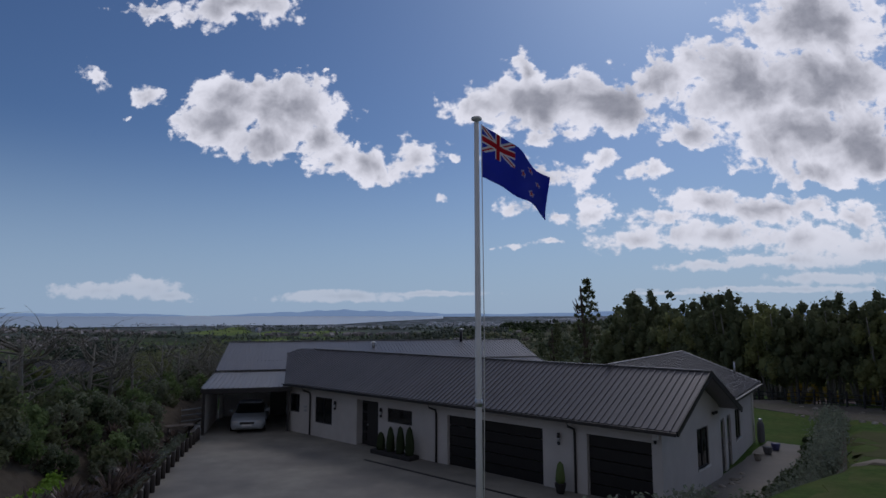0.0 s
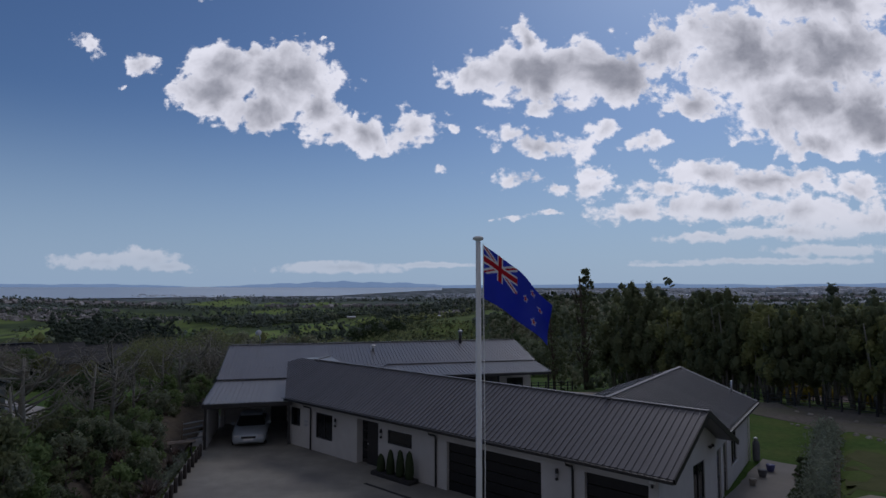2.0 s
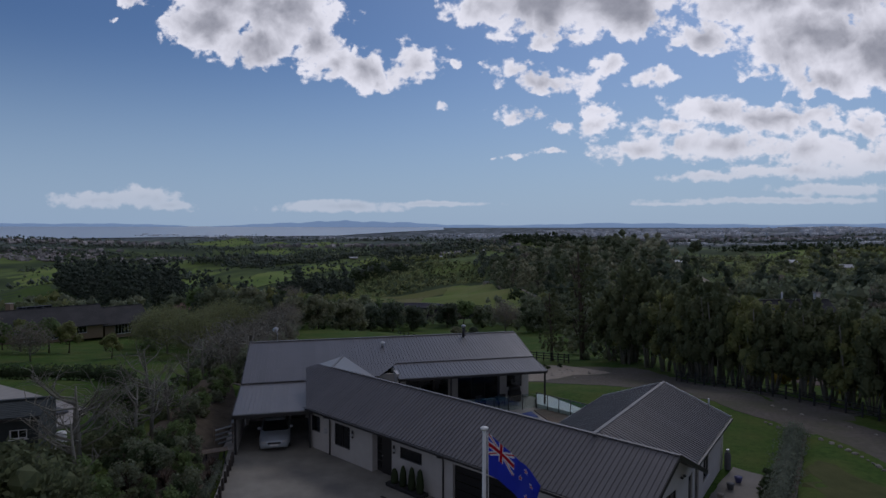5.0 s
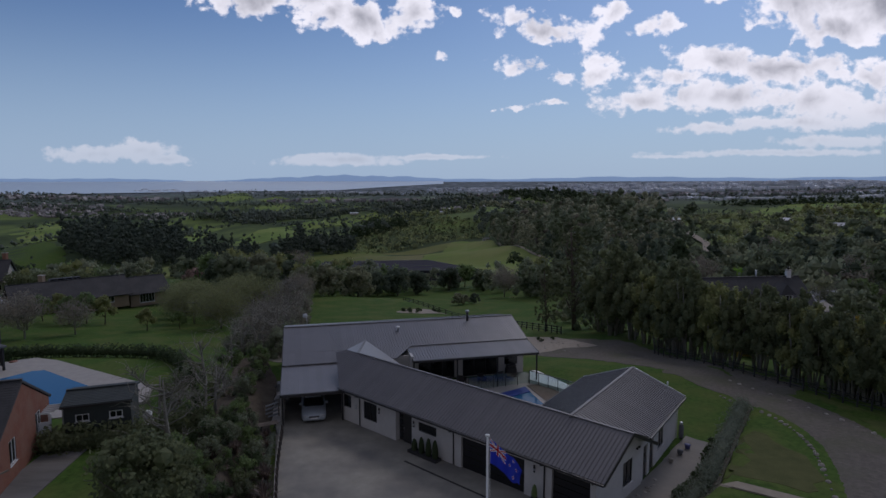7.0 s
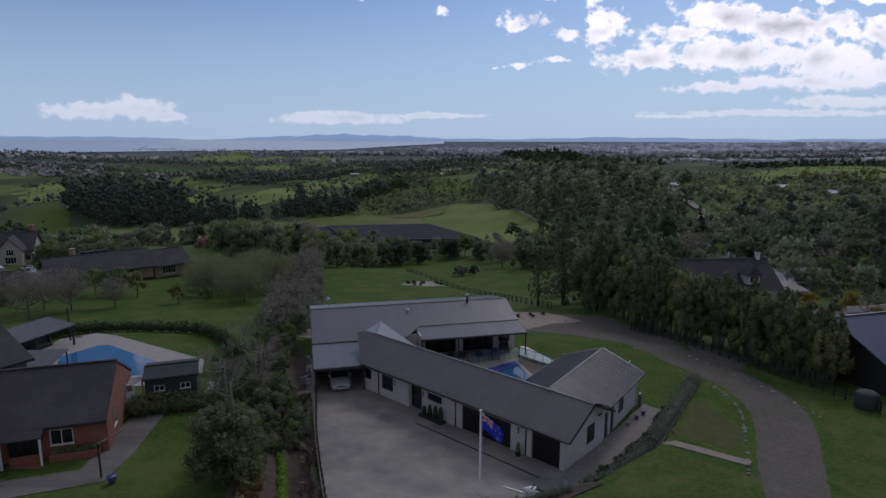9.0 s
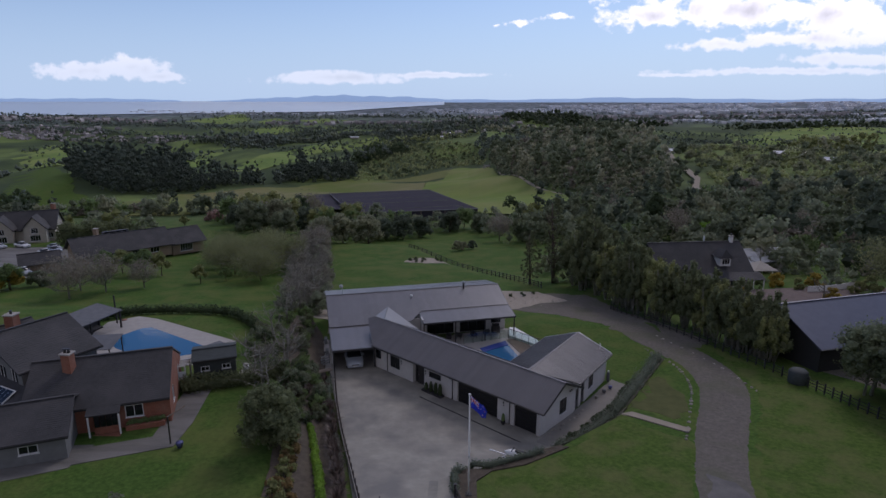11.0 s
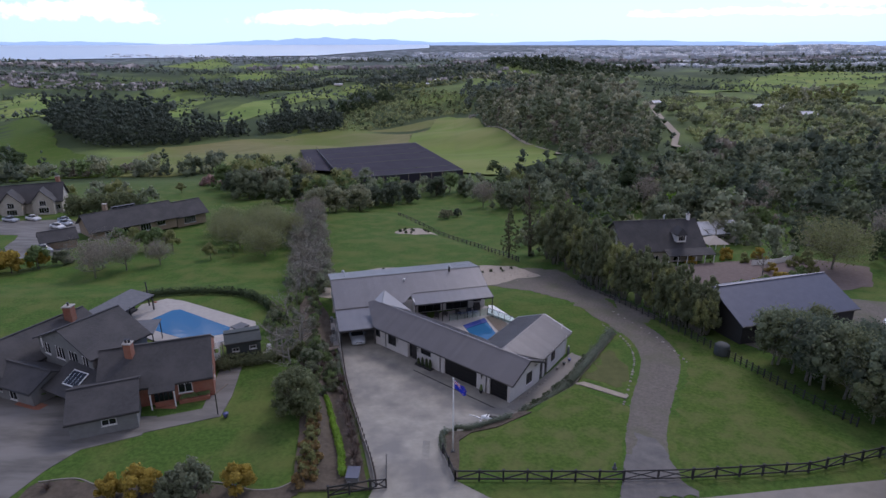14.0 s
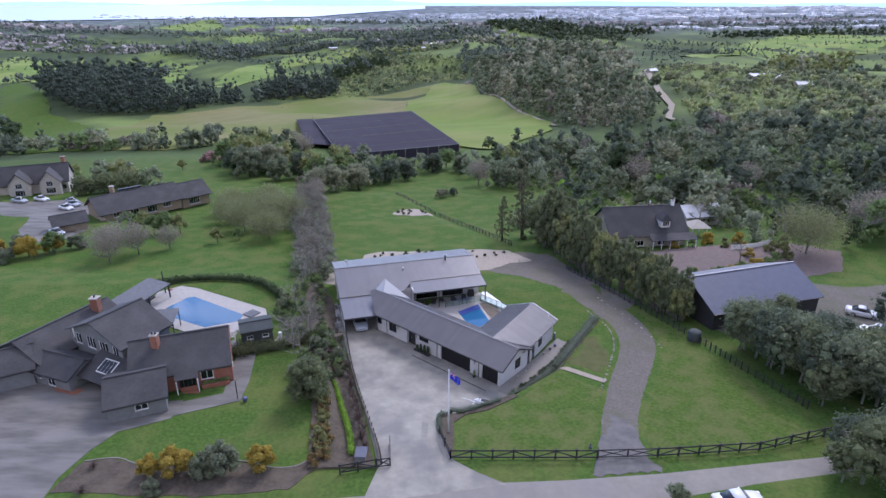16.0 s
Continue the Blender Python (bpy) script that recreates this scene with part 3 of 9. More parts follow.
def patch(name, poly, lift, step, material, thick=0.05, label="", category="", kind="structure", edge_noise=0.0):
    """A sheet that lies on the ground inside a plan outline, with a short skirt."""
    rng = random.Random(len(poly) * 7 + int(abs(poly[0][0]) * 10))
    outline = []
    for (ax, ay), (bx, by) in zip(poly, poly[1:] + poly[:1]):
        k = max(1, int(math.hypot(bx - ax, by - ay) / step))
        for i in range(k):
            x, y = ax + (bx - ax) * i / k, ay + (by - ay) * i / k
            if edge_noise:
                x += rng.uniform(-edge_noise, edge_noise)
                y += rng.uniform(-edge_noise, edge_noise)
            outline.append((x, y))
    n = len(outline)
    pts = [Vector(p) for p in outline]
    xs, ys = [p[0] for p in poly], [p[1] for p in poly]
    y = min(ys) + step / 2
    while y < max(ys):
        x = min(xs) + step / 2
        while x < max(xs):
            if inside(x, y, outline) and min((x - q[0]) ** 2 + (y - q[1]) ** 2 for q in outline) > (0.5 * step) ** 2:
                pts.append(Vector((x, y)))
            x += step
        y += step
    from mathutils.geometry import delaunay_2d_cdt
    v2, _, faces, *_ = delaunay_2d_cdt(pts, [(i, (i + 1) % n) for i in range(n)], [], 1, 1e-5)
    verts = [(v.x, v.y, height(v.x, v.y) + lift) for v in v2]
    fs = []
    for f in faces:
        a, b, c = (v2[i] for i in f[:3])
        fs.append(list(f) if (b - a).cross(c - a) > 0 else list(f)[::-1])
    base = len(verts)
    verts += [(x, y, height(x, y) + lift - thick) for x, y in outline]
    top = {(round(v.x, 4), round(v.y, 4)): i for i, v in enumerate(v2)}
    for i in range(n):
        a, b = (top.get((round(outline[k % n][0], 4), round(outline[k % n][1], 4))) for k in (i, i + 1))
        if a is not None and b is not None:
            fs.append([a, b, base + (i + 1) % n, base + i])
    ob = raw(name, verts, fs, material)
    return tagged(ob, label, category, "", kind)


def ribbon(name, left, right, lift, material, label="", category="", steps=10, across=4, ragged=0.0):
    """A road over the ground between two edge lines."""
    verts, faces = [], []
    rows = []
    for i in range(len(left) - 1):
        for k in range(steps):
            f = k / steps
            rows.append(([left[i][c] + (left[i + 1][c] - left[i][c]) * f for c in (0, 1)], [right[i][c] + (right[i + 1][c] - right[i][c]) * f for c in (0, 1)]))
    rows.append((left[-1], right[-1]))
    rng = random.Random(len(rows))
    for a, b in rows:
        wob = [rng.gauss(0, ragged) if j in (0, across) else 0.0 for j in range(across + 1)]
        for j in range(across + 1):
            x, y = a[0] + (b[0] - a[0]) * j / across, a[1] + (b[1] - a[1]) * j / across
            x += wob[j]
            verts.append((x, y, height(x, y) + lift - (0.06 if j in (0, across) else 0)))
    w = across + 1
    for i in range(len(rows) - 1):
        for j in range(across):
            faces.append([i * w + j, i * w + j + 1, (i + 1) * w + j + 1, (i + 1) * w + j])
    return tagged(raw(name, verts, faces, material), label, category, "", "structure")


def curve_through(points, per=6):
    """Catmull-Rom points through a few plan points."""
    out = []
    for i in range(len(points) - 1):
        p = [Vector(points[min(max(i + k, 0), len(points) - 1)]) for k in (-1, 0, 1, 2)]
        for s in range(per):
            t = s / per
            out.append(tuple(0.5 * (2 * p[1] + (p[2] - p[0]) * t + (2 * p[0] - 5 * p[1] + 4 * p[2] - p[3]) * t * t + (3 * p[1] - p[0] - 3 * p[2] + p[3]) * t ** 3)))
    out.append(tuple(points[-1]))
    return out


# ---- the ground: one sheet to the horizon ----
def spread(fine, step, ends):
    """Coordinates that are close together in the middle and grow apart outwards."""
    lo, hi = fine
    vals = list(np.arange(lo, hi + 0.01, step))
    s = step
    while vals[-1] < ends[1]:
        s *= 1.06
        vals.append(vals[-1] + s)
    s = step
    while vals[0] > ends[0]:
        s *= 1.06
        vals.insert(0, vals[0] - s)
    return vals


def build_ground():
    xs, ys = spread((-48, 60), 1.0, (-4700, 4700)), spread((-12, 66), 1.0, (-1500, 4700))
    w = len(xs)
    verts = [(x, y, height(x, y)) for y in ys for x in xs]
    faces = [[j * w + i, j * w + i + 1, (j + 1) * w + i + 1, (j + 1) * w + i] for j in range(len(ys) - 1) for i in range(w - 1)]
    m = surface("ground_cover", (0.085, 0.148, 0.031), (0.039, 0.081, 0.017), 2.6, 0.95, bump=0.6, grain=9, stain=(0.145, 0.15, 0.05), stain_scale=0.25, stain_amount=0.5)
    n, l = m.node_tree.nodes, m.node_tree.links
    b = n["Principled BSDF"]
    near_col = b.inputs["Base Color"].links[0].from_socket
    # away from the gardens the cover turns to rough grass, crops and scrub
    geo = n.new("ShaderNodeNewGeometry")
    ln = n.new("ShaderNodeVectorMath")
    ln.operation = "LENGTH"
    l.new(geo.outputs["Position"], ln.inputs[0])
    mr = n.new("ShaderNodeMapRange")
    mr.inputs["From Min"].default_value, mr.inputs["From Max"].default_value = 170, 330
    l.new(ln.outputs["Value"], mr.inputs["Value"])
    nz = n.new("ShaderNodeTexNoise")
    nz.inputs["Scale"].default_value, nz.inputs["Detail"].default_value = 0.006, 8
    l.new(geo.outputs["Position"], nz.inputs["Vector"])
    rp = n.new("ShaderNodeValToRGB")
    e = rp.color_ramp.elements
    e[0].position, e[0].color = 0.42, (0.055, 0.078, 0.034, 1)
    e[1].position, e[1].color = 0.64, (0.16, 0.215, 0.065, 1)
    k = e.new(0.52)
    k.color = (0.085, 0.118, 0.045, 1)
    l.new(nz.outputs["Fac"], rp.inputs["Fac"])
    # the built-up plain: streets, yards and bare ground between the roofs, distance haze painted into the greys
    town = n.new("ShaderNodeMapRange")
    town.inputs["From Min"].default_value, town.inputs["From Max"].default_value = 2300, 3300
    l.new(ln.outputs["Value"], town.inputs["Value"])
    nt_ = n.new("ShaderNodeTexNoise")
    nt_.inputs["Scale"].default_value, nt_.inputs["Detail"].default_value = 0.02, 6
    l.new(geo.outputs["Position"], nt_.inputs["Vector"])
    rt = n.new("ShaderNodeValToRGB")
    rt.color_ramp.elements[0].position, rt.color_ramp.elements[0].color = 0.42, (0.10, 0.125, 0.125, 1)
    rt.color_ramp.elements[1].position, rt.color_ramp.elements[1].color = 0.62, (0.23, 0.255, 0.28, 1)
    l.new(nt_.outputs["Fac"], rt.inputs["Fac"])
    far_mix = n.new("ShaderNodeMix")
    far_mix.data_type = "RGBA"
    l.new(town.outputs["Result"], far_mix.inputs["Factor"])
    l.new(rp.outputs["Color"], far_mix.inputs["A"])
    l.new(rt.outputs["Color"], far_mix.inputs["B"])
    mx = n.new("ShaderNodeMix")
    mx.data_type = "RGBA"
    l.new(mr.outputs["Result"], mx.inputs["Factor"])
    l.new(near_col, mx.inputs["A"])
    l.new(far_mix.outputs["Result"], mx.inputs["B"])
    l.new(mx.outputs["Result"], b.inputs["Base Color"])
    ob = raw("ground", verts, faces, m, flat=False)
    tagged(ob, "rolling green grassland falling away to the distant plain", "ground", "", "structure")


build_ground()
DRIVE = [(-4.9, -2.6), (1.0, -1.6), (8.2, -0.2), (5.6, 1.3), (3.2, 3.1), (2.2, 6.0), (1.6, 8.2), (1.4, 10.4), (2.2, 11.6), (4.2, 11.5), (6.8, 12.8), (10.4, 15.3), (16.3, 20.9),
         (20.5, 27.6), (17.6, 29.0), (14.8, 25.2), (9.3, 18.3), (-7.3, 32.2), (-8.4, 40.5), (-14.4, 38.9), (-11.9, 29.5), (-7.4, 15.0), (-3.9, 2.0)]
patch("driveway", DRIVE, 0.03, 0.7, M_CONCRETE, 0.2, "wide pale grey concrete driveway with stains", "driveway")
ROADL = [(-60, -3.4), (-30, -2.6), (-13.6, -2.0), (-4.6, -0.9), (5.5, 0.8), (13.7, 1.1), (23, 2.0), (30.4, 3.0), (39, 4.2), (60, 8.5), (90, 16)]
ROADR = [(-60, -10), (-30, -9), (-13.6, -7.6), (-4, -6.4), (5.5, -4.6), (15, -3.6), (24, -2.2), (33.2, -0.1), (43.9, 1.9), (62, 5.0), (92, 12)]
ribbon("road", ROADR, ROADL, 0.025, M_ROAD, "light brown-grey concrete lane past the gates", "road", 6)
FL = curve_through([(16.8, 1.6), (17.9, 5.2), (19.1, 10.0), (21.2, 16.0), (24.1, 22.7), (25.6, 27.1), (25.9, 31.8), (24.3, 37.7), (20.8, 46.3), (16.0, 54.0), (9.0, 58.5)])
FR = curve_through([(23.0, 2.2), (22.5, 5.3), (23.6, 10.1), (26.1, 15.8), (29.3, 22.3), (31.0, 26.8), (31.3, 31.8), (30.0, 38.0), (26.7, 47.4), (21.8, 57.0), (14.8, 64.4)])
ribbon("farm_track", FL, FR, 0.03, M_GRAVEL, "worn brown gravel track curving round the lawn", "track", 4, 8, 0.09)
patch("track_verge", [(8.5, 57.6), (14.5, 53.5), (20.0, 47.2), (24.2, 38.0), (30.2, 38.4), (32.4, 40.0), (28.6, 49.5), (25.4, 57.5), (22.5, 66), (16, 68), (11.0, 63.5)], 0.022, 0.8, M_GRAVEL, 0.03, "bare brown earth where the track meets the gravel garden", "track", edge_noise=0.45)
patch("track_mouth", [(16.4, 0.9), (23.2, 1.7), (22.4, 3.6), (22.3, 6.0), (22.0, 9.4), (20.6, 10.6), (19.8, 8.6), (18.3, 6.4), (17.5, 3.8)], 0.045, 0.5, M_ASPHALT, 0.03, "dark asphalt mouth of the track at the gate", "asphalt", edge_noise=0.28)
patch("gravel_garden", [(-13.6, 62.5), (-13.8, 66.5), (-11, 68.6), (-4, 69.0), (4, 69.4), (9, 70.6), (15, 69), (19, 62), (14.6, 61), (9.4, 56.8), (6, 56), (-6, 53)], 0.04, 1.2,
      M_PALEGRAVEL, 0.05, "pale gravel garden behind the house", "gravel", edge_noise=0.25)
patch("flower_bed", [(-11.4, 102.5), (-10.6, 108), (-5, 110), (-1.0, 107.5), (-1.2, 103), (-6, 101.6)], 0.05, 1.2, M_PALEGRAVEL, 0.05, "pale stony bed in the back lawn", "bed", edge_noise=0.4)
patch("side_path", [(-18.6, 47.6), (-15.6, 46.6), (-14.8, 41), (-13.6, 40.8), (-15.6, 50), (-17.5, 55), (-19.4, 55)], 0.06, 0.8, M_SAND, 0.05, "sandy path beside the house", "path", edge_noise=0.1)
patch("planting_strip", [(-10.6, 1.6), (-4.3, 1.9), (-7.7, 15.0), (-12.3, 29.3), (-14.9, 39.5), (-18.0, 46), (-20.6, 46), (-16.4, 27.6), (-13.8, 18.5), (-11.9, 9.6)], 0.22, 0.8, M_SOIL, 0.4,
      "brown mulched planting strip along the driveway", "soil bed", edge_noise=0.06)
patch("garden_strip", [(9.9, 14.8), (10.7, 15.1), (16.6, 20.8), (24.9, 34.4), (23.9, 35.1), (15.5, 22.0), (9.8, 16.2)], 0.12, 0.7, M_GRAVEL, 0.6, "mulched garden strip above the path", "soil bed")
patch("entry_island", [(3.2, 3.2), (2.4, 6.0), (1.8, 8.2), (1.6, 10.3), (2.4, 11.4), (4.2, 11.3), (6.8, 12.5), (10.4, 15.0), (10.9, 14.2), (7.2, 11.4), (4.6, 10.4), (3.4, 9.0), (3.4, 6)], 0.10, 0.7, M_SOIL, 0.5,
      "mulched bed edging the entrance lawn", "soil bed")
M_PADDOCK = surface("patchy_paddock_grass", (0.095, 0.145, 0.031), (0.045, 0.085, 0.016), 2.6, 0.95, bump=0.6, grain=9, stain=(0.15, 0.145, 0.062), stain_scale=0.45, stain_amount=0.5)
patch("paddock", [(23.8, 2.9), (31, 3.9), (40, 5.6), (39.6, 14), (38.4, 22), (35, 31), (31.6, 40), (31.7, 31.8), (31.4, 26.8), (29.7, 22.0), (26.5, 15.5), (24.0, 10.0), (22.9, 5.4)], 0.012, 0.8, M_PADDOCK, 0.02, "patchy green and brown paddock grass beside the track", "grass", edge_noise=0.35)
patch("paddock", [(4.2, 5.0), (10, 3.6), (16.4, 2.6), (17.6, 5.4), (19.3, 10.2), (21.5, 15.4), (16.4, 19.4), (11.0, 14.0), (7.6, 11.0), (4.8, 9.6)], 0.012, 0.8, M_PADDOCK, 0.02, "patchy green and brown lawn inside the front fence", "grass", edge_noise=0.3)
patch("garden_path", [(8.6, 17.2), (10.0, 16.2), (15.3, 22.0), (19.2, 28.4), (17.9, 29.4), (14.4, 24.6), (11.6, 20.8)], 0.05, 0.7, M_ROAD, 0.05, "worn brown-grey concrete path along the side wall", "path", edge_noise=0.1)
patch("barn_yard", [(38.6, 34.5), (41, 44), (50, 49), (62, 50), (72, 46), (76, 40), (68, 32), (60, 27), (50, 25.5), (43, 27.5)], 0.02, 1.6, M_GRAVEL, 0.03, "brown gravel yard round the blue-roofed barn", "yard", edge_noise=0.5)
patch("stone_slab", [(16.4, 20.6), (17.0, 21.3), (21.9, 17.8), (21.4, 17.1)], 0.09, 0.8, M_SAND, 0.09, "narrow pale plank path across the lawn", "path")
patch("bare_patch", [(17.5, 21.5), (20.5, 27.5), (23.0, 29.0), (23.6, 24.0), (22.0, 19.4)], 0.015, 1.0, surface("worn_lawn", (0.115, 0.12, 0.05), (0.08, 0.09, 0.035), 0.8, 0.95, bump=0.5, grain=12), 0.02, "worn brownish lawn beside the track", "lawn", edge_noise=0.5)
patch("neighbour_drive", [(-33.2, -4), (-33.6, 0.2), (-32.8, 4.0), (-31.5, 7.0), (-27.0, 9.3), (-27.0, 12.6), (-33, 12), (-34, 15), (-47, 17.5), (-64, 18), (-64, 6), (-42, -4.2)], 0.04, 1.0, M_PAVEDARK, 0.06,
      "pale worn concrete forecourt of the brick house", "driveway")
patch("neighbour_patio", [(-27.2, 9.6), (-20.6, 12.6), (-20.8, 16.5), (-22.2, 24.5), (-24.5, 24), (-23, 14.0), (-27.2, 12.2)], 0.05, 0.8, M_PAVEDARK, 0.06, "grey paved path round the brick house", "path")
patch("shrub_bed", [(-33.2, -1.6), (-32.6, 2.4), (-29.5, 2.9), (-27.0, 2.1), (-24, 2.6), (-21, 1.8), (-18.6, 2.6), (-16.2, 2.4), (-14, 1.7), (-11.9, 1.9), (-10.7, 2.9), (-9.9, 1.4), (-12, -1.0), (-20, -2.0)], 0.05, 0.8, M_SOIL, 0.05, "brown mulched shrub bed by the lane", "soil bed", edge_noise=0.15)
ribbon("field_track", [(42, 730), (45, 640), (60, 478), (71, 374), (69, 336)], [(45, 730), (48, 640), (63, 478), (74, 374), (72, 336)], 0.8, M_SAND, "pale worn line along the edge of a far field", "track")
ribbon("far_track", [(129, 300), (130, 312), (149, 362), (160, 424), (178, 490), (191, 549), (207, 620)], [(132, 299), (133.5, 311), (153, 361), (164.5, 422), (182.5, 488), (196, 547), (212, 618)], 1.4, M_SAND, "pale track running down a far wooded slope", "track")
patch("dry_field", [(-330, 640), (-277, 684), (-219, 807), (-92, 897), (-20, 940), (-46, 700), (-40, 560), (-60, 480), (-56, 300), (-65, 250), (-105, 277), (-142, 258), (-175, 266), (-238, 369), (-300, 520)], 0.5, 12, M_DRYFIELD, 0.4, "brownish mown field in the valley", "field", edge_noise=2)
patch("hill_field", [(-20, 940), (0, 985), (36, 850), (41, 642), (61, 470), (75, 372), (58, 285), (26, 236), (0, 262), (-56, 300), (-60, 480), (-40, 560), (-46, 700)], 0.8, 12, M_HILLFIELD, 0.4, "green field rising over a spur, coloured bright as if sunlit", "field", edge_noise=2)
patch("sheep_pasture", [(-687, 861), (-725, 993), (-560, 800), (-480, 690), (-430, 614), (-335, 525), (-238, 369), (-180, 268), (-236, 282), (-290, 328), (-420, 480)], 0.6, 14, M_GRASS, 0.4, "dull green pasture below the pines", "pasture", edge_noise=3)
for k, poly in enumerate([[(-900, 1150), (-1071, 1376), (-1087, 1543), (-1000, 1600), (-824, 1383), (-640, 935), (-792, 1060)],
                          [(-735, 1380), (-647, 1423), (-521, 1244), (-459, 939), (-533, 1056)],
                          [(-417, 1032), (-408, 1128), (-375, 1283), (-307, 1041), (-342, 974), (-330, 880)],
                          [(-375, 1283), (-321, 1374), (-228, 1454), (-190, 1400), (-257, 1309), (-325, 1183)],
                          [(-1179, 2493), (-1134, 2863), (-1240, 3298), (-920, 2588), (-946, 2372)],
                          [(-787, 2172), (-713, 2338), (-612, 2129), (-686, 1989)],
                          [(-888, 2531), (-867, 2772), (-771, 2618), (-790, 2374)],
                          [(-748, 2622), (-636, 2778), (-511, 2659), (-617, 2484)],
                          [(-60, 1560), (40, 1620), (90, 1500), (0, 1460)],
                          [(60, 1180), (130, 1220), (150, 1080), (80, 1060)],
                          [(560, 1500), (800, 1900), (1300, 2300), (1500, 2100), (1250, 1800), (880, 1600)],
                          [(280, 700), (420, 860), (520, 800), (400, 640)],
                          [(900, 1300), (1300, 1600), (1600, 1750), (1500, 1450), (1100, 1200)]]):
    patch("pasture", poly, 0.9, 26, M_PASTURE, 0.3, "green pasture on a far slope, coloured bright as if sunlit", "pasture", edge_noise=10)


# ---- the main house: a garage wing, a cross wing and a long main block round a pool court ----
def basis(ox, oy, angle, oz=0.0):
    return Matrix.Translation((ox, oy, oz)) @ Matrix.Rotation(radians(angle), 4, "Z")


WING, MAIN = basis(9.05, 18.05, -40.0), basis(-11.66, 30.13, 15.3)
house = thing("house", (2.0, 30.0, 0.0), "single-storey grey rendered house with ribbed brown-grey steel roofs", "house")


def clip_poly(poly, axis, value, keep_less):
    out = []
    for a, b in zip(poly, poly[1:] + poly[:1]):
        da, db = a[axis] - value, b[axis] - value
        ia, ib = (da <= 1e-9) == keep_less or abs(da) < 1e-9, (db <= 1e-9) == keep_less or abs(db) < 1e-9
        if ia:
            out.append(a)
        if ia != ib and abs(da - db) > 1e-9:
            k = da / (da - db)
            out.append((a[0] + (b[0] - a[0]) * k, a[1] + (b[1] - a[1]) * k))
    return out


def roof_plane(owner, frame_m, corners, fall, step, material, rib=0.035, name="roof", label="", piece="roof_panel", gap=0.0):
    """A roof slope cut into ribbed sheets. corners: (x, y, z) in the block's frame; fall: 0 or 1, the axis along which water runs."""
    p0, p1, p2 = (Vector(corners[i]) for i in (0, 1, 2))
    nrm = (p1 - p0).cross(p2 - p0).normalized()
    if nrm.z < 0:
        nrm = -nrm
    zed = lambda x, y: p0.z - (nrm.x * (x - p0.x) + nrm.y * (y - p0.y)) / nrm.z
    flat2 = [(c[0], c[1]) for c in corners]
    cross = 1 - fall
    lo, hi = min(p[cross] for p in flat2), max(p[cross] for p in flat2)
    holder = new(name)
    holder.empty_display_size = 0.2
    attach(holder, owner)
    if label:
        tagged(holder, label)
    n = max(1, round((hi - lo) / step))
    for i in range(n):
        a, b = lo + (hi - lo) * i / n, lo + (hi - lo) * (i + 1) / n
        strip = clip_poly(clip_poly(flat2, cross, a, False), cross, b - gap, True)
        if len(strip) < 3:
            continue
        bm = bmesh.new()
        top = [bm.verts.new(frame_m @ Vector((x, y, zed(x, y)))) for x, y in strip]
        low = [bm.verts.new(frame_m @ (Vector((x, y, zed(x, y))) - nrm * 0.05)) for x, y in strip]
        k = len(strip)
        try:
            bm.faces.new(top)
            bm.faces.new(low[::-1])
            for j in range(k):
                bm.faces.new((top[j], low[j], low[(j + 1) % k], top[(j + 1) % k]))
            for at in ((a, (a + b) / 2) if rib else ()):
                cut = clip_poly(clip_poly(strip, cross, at, False), cross, at + 0.045, True)
                if len(cut) < 3:
                    continue
                f0, f1 = min(q[fall] for q in cut), max(q[fall] for q in cut)
                quad = [(at, f0), (at + 0.045, f0), (at + 0.045, f1), (at, f1)]
                if cross == 1:
                    quad = [(f, c) for c, f in quad]
                lo4 = [bm.verts.new(frame_m @ Vector((x, y, zed(x, y)))) for x, y in quad]
                hi4 = [bm.verts.new(frame_m @ (Vector((x, y, zed(x, y))) + nrm * rib)) for x, y in quad]
                bm.faces.new(hi4)
                for j in range(4):
                    bm.faces.new((lo4[j], lo4[(j + 1) % 4], hi4[(j + 1) % 4], hi4[j]))
        except ValueError:
            pass
        bmesh.ops.recalc_face_normals(bm, faces=bm.faces)
        part(piece, bm, material, holder)
    return holder


def bar(owner, m, a, b, w, h, material, name="trim", label=""):
    """A straight bar of w by h between two points in a frame."""
    a, b = m @ Vector(a), m @ Vector(b)
    d = b - a
    side = d.cross(Vector((0, 0, 1))).normalized() if abs(d.normalized().z) < 0.98 else Vector((1, 0, 0))
    up = side.cross(d).normalized()
    bm = bmesh.new()
    vs = [bm.verts.new(p + side * s * w / 2 + up * t * h / 2) for p in (a, b) for s, t in ((-1, -1), (1, -1), (1, 1), (-1, 1))]
    for q in ((3, 2, 1, 0), (4, 5, 6, 7), (0, 1, 5, 4), (1, 2, 6, 5), (2, 3, 7, 6), (3, 0, 4, 7)):
        bm.faces.new([vs[i] for i in q])
    bmesh.ops.recalc_face_normals(bm, faces=bm.faces)
    return part(name, bm, material, owner, label)


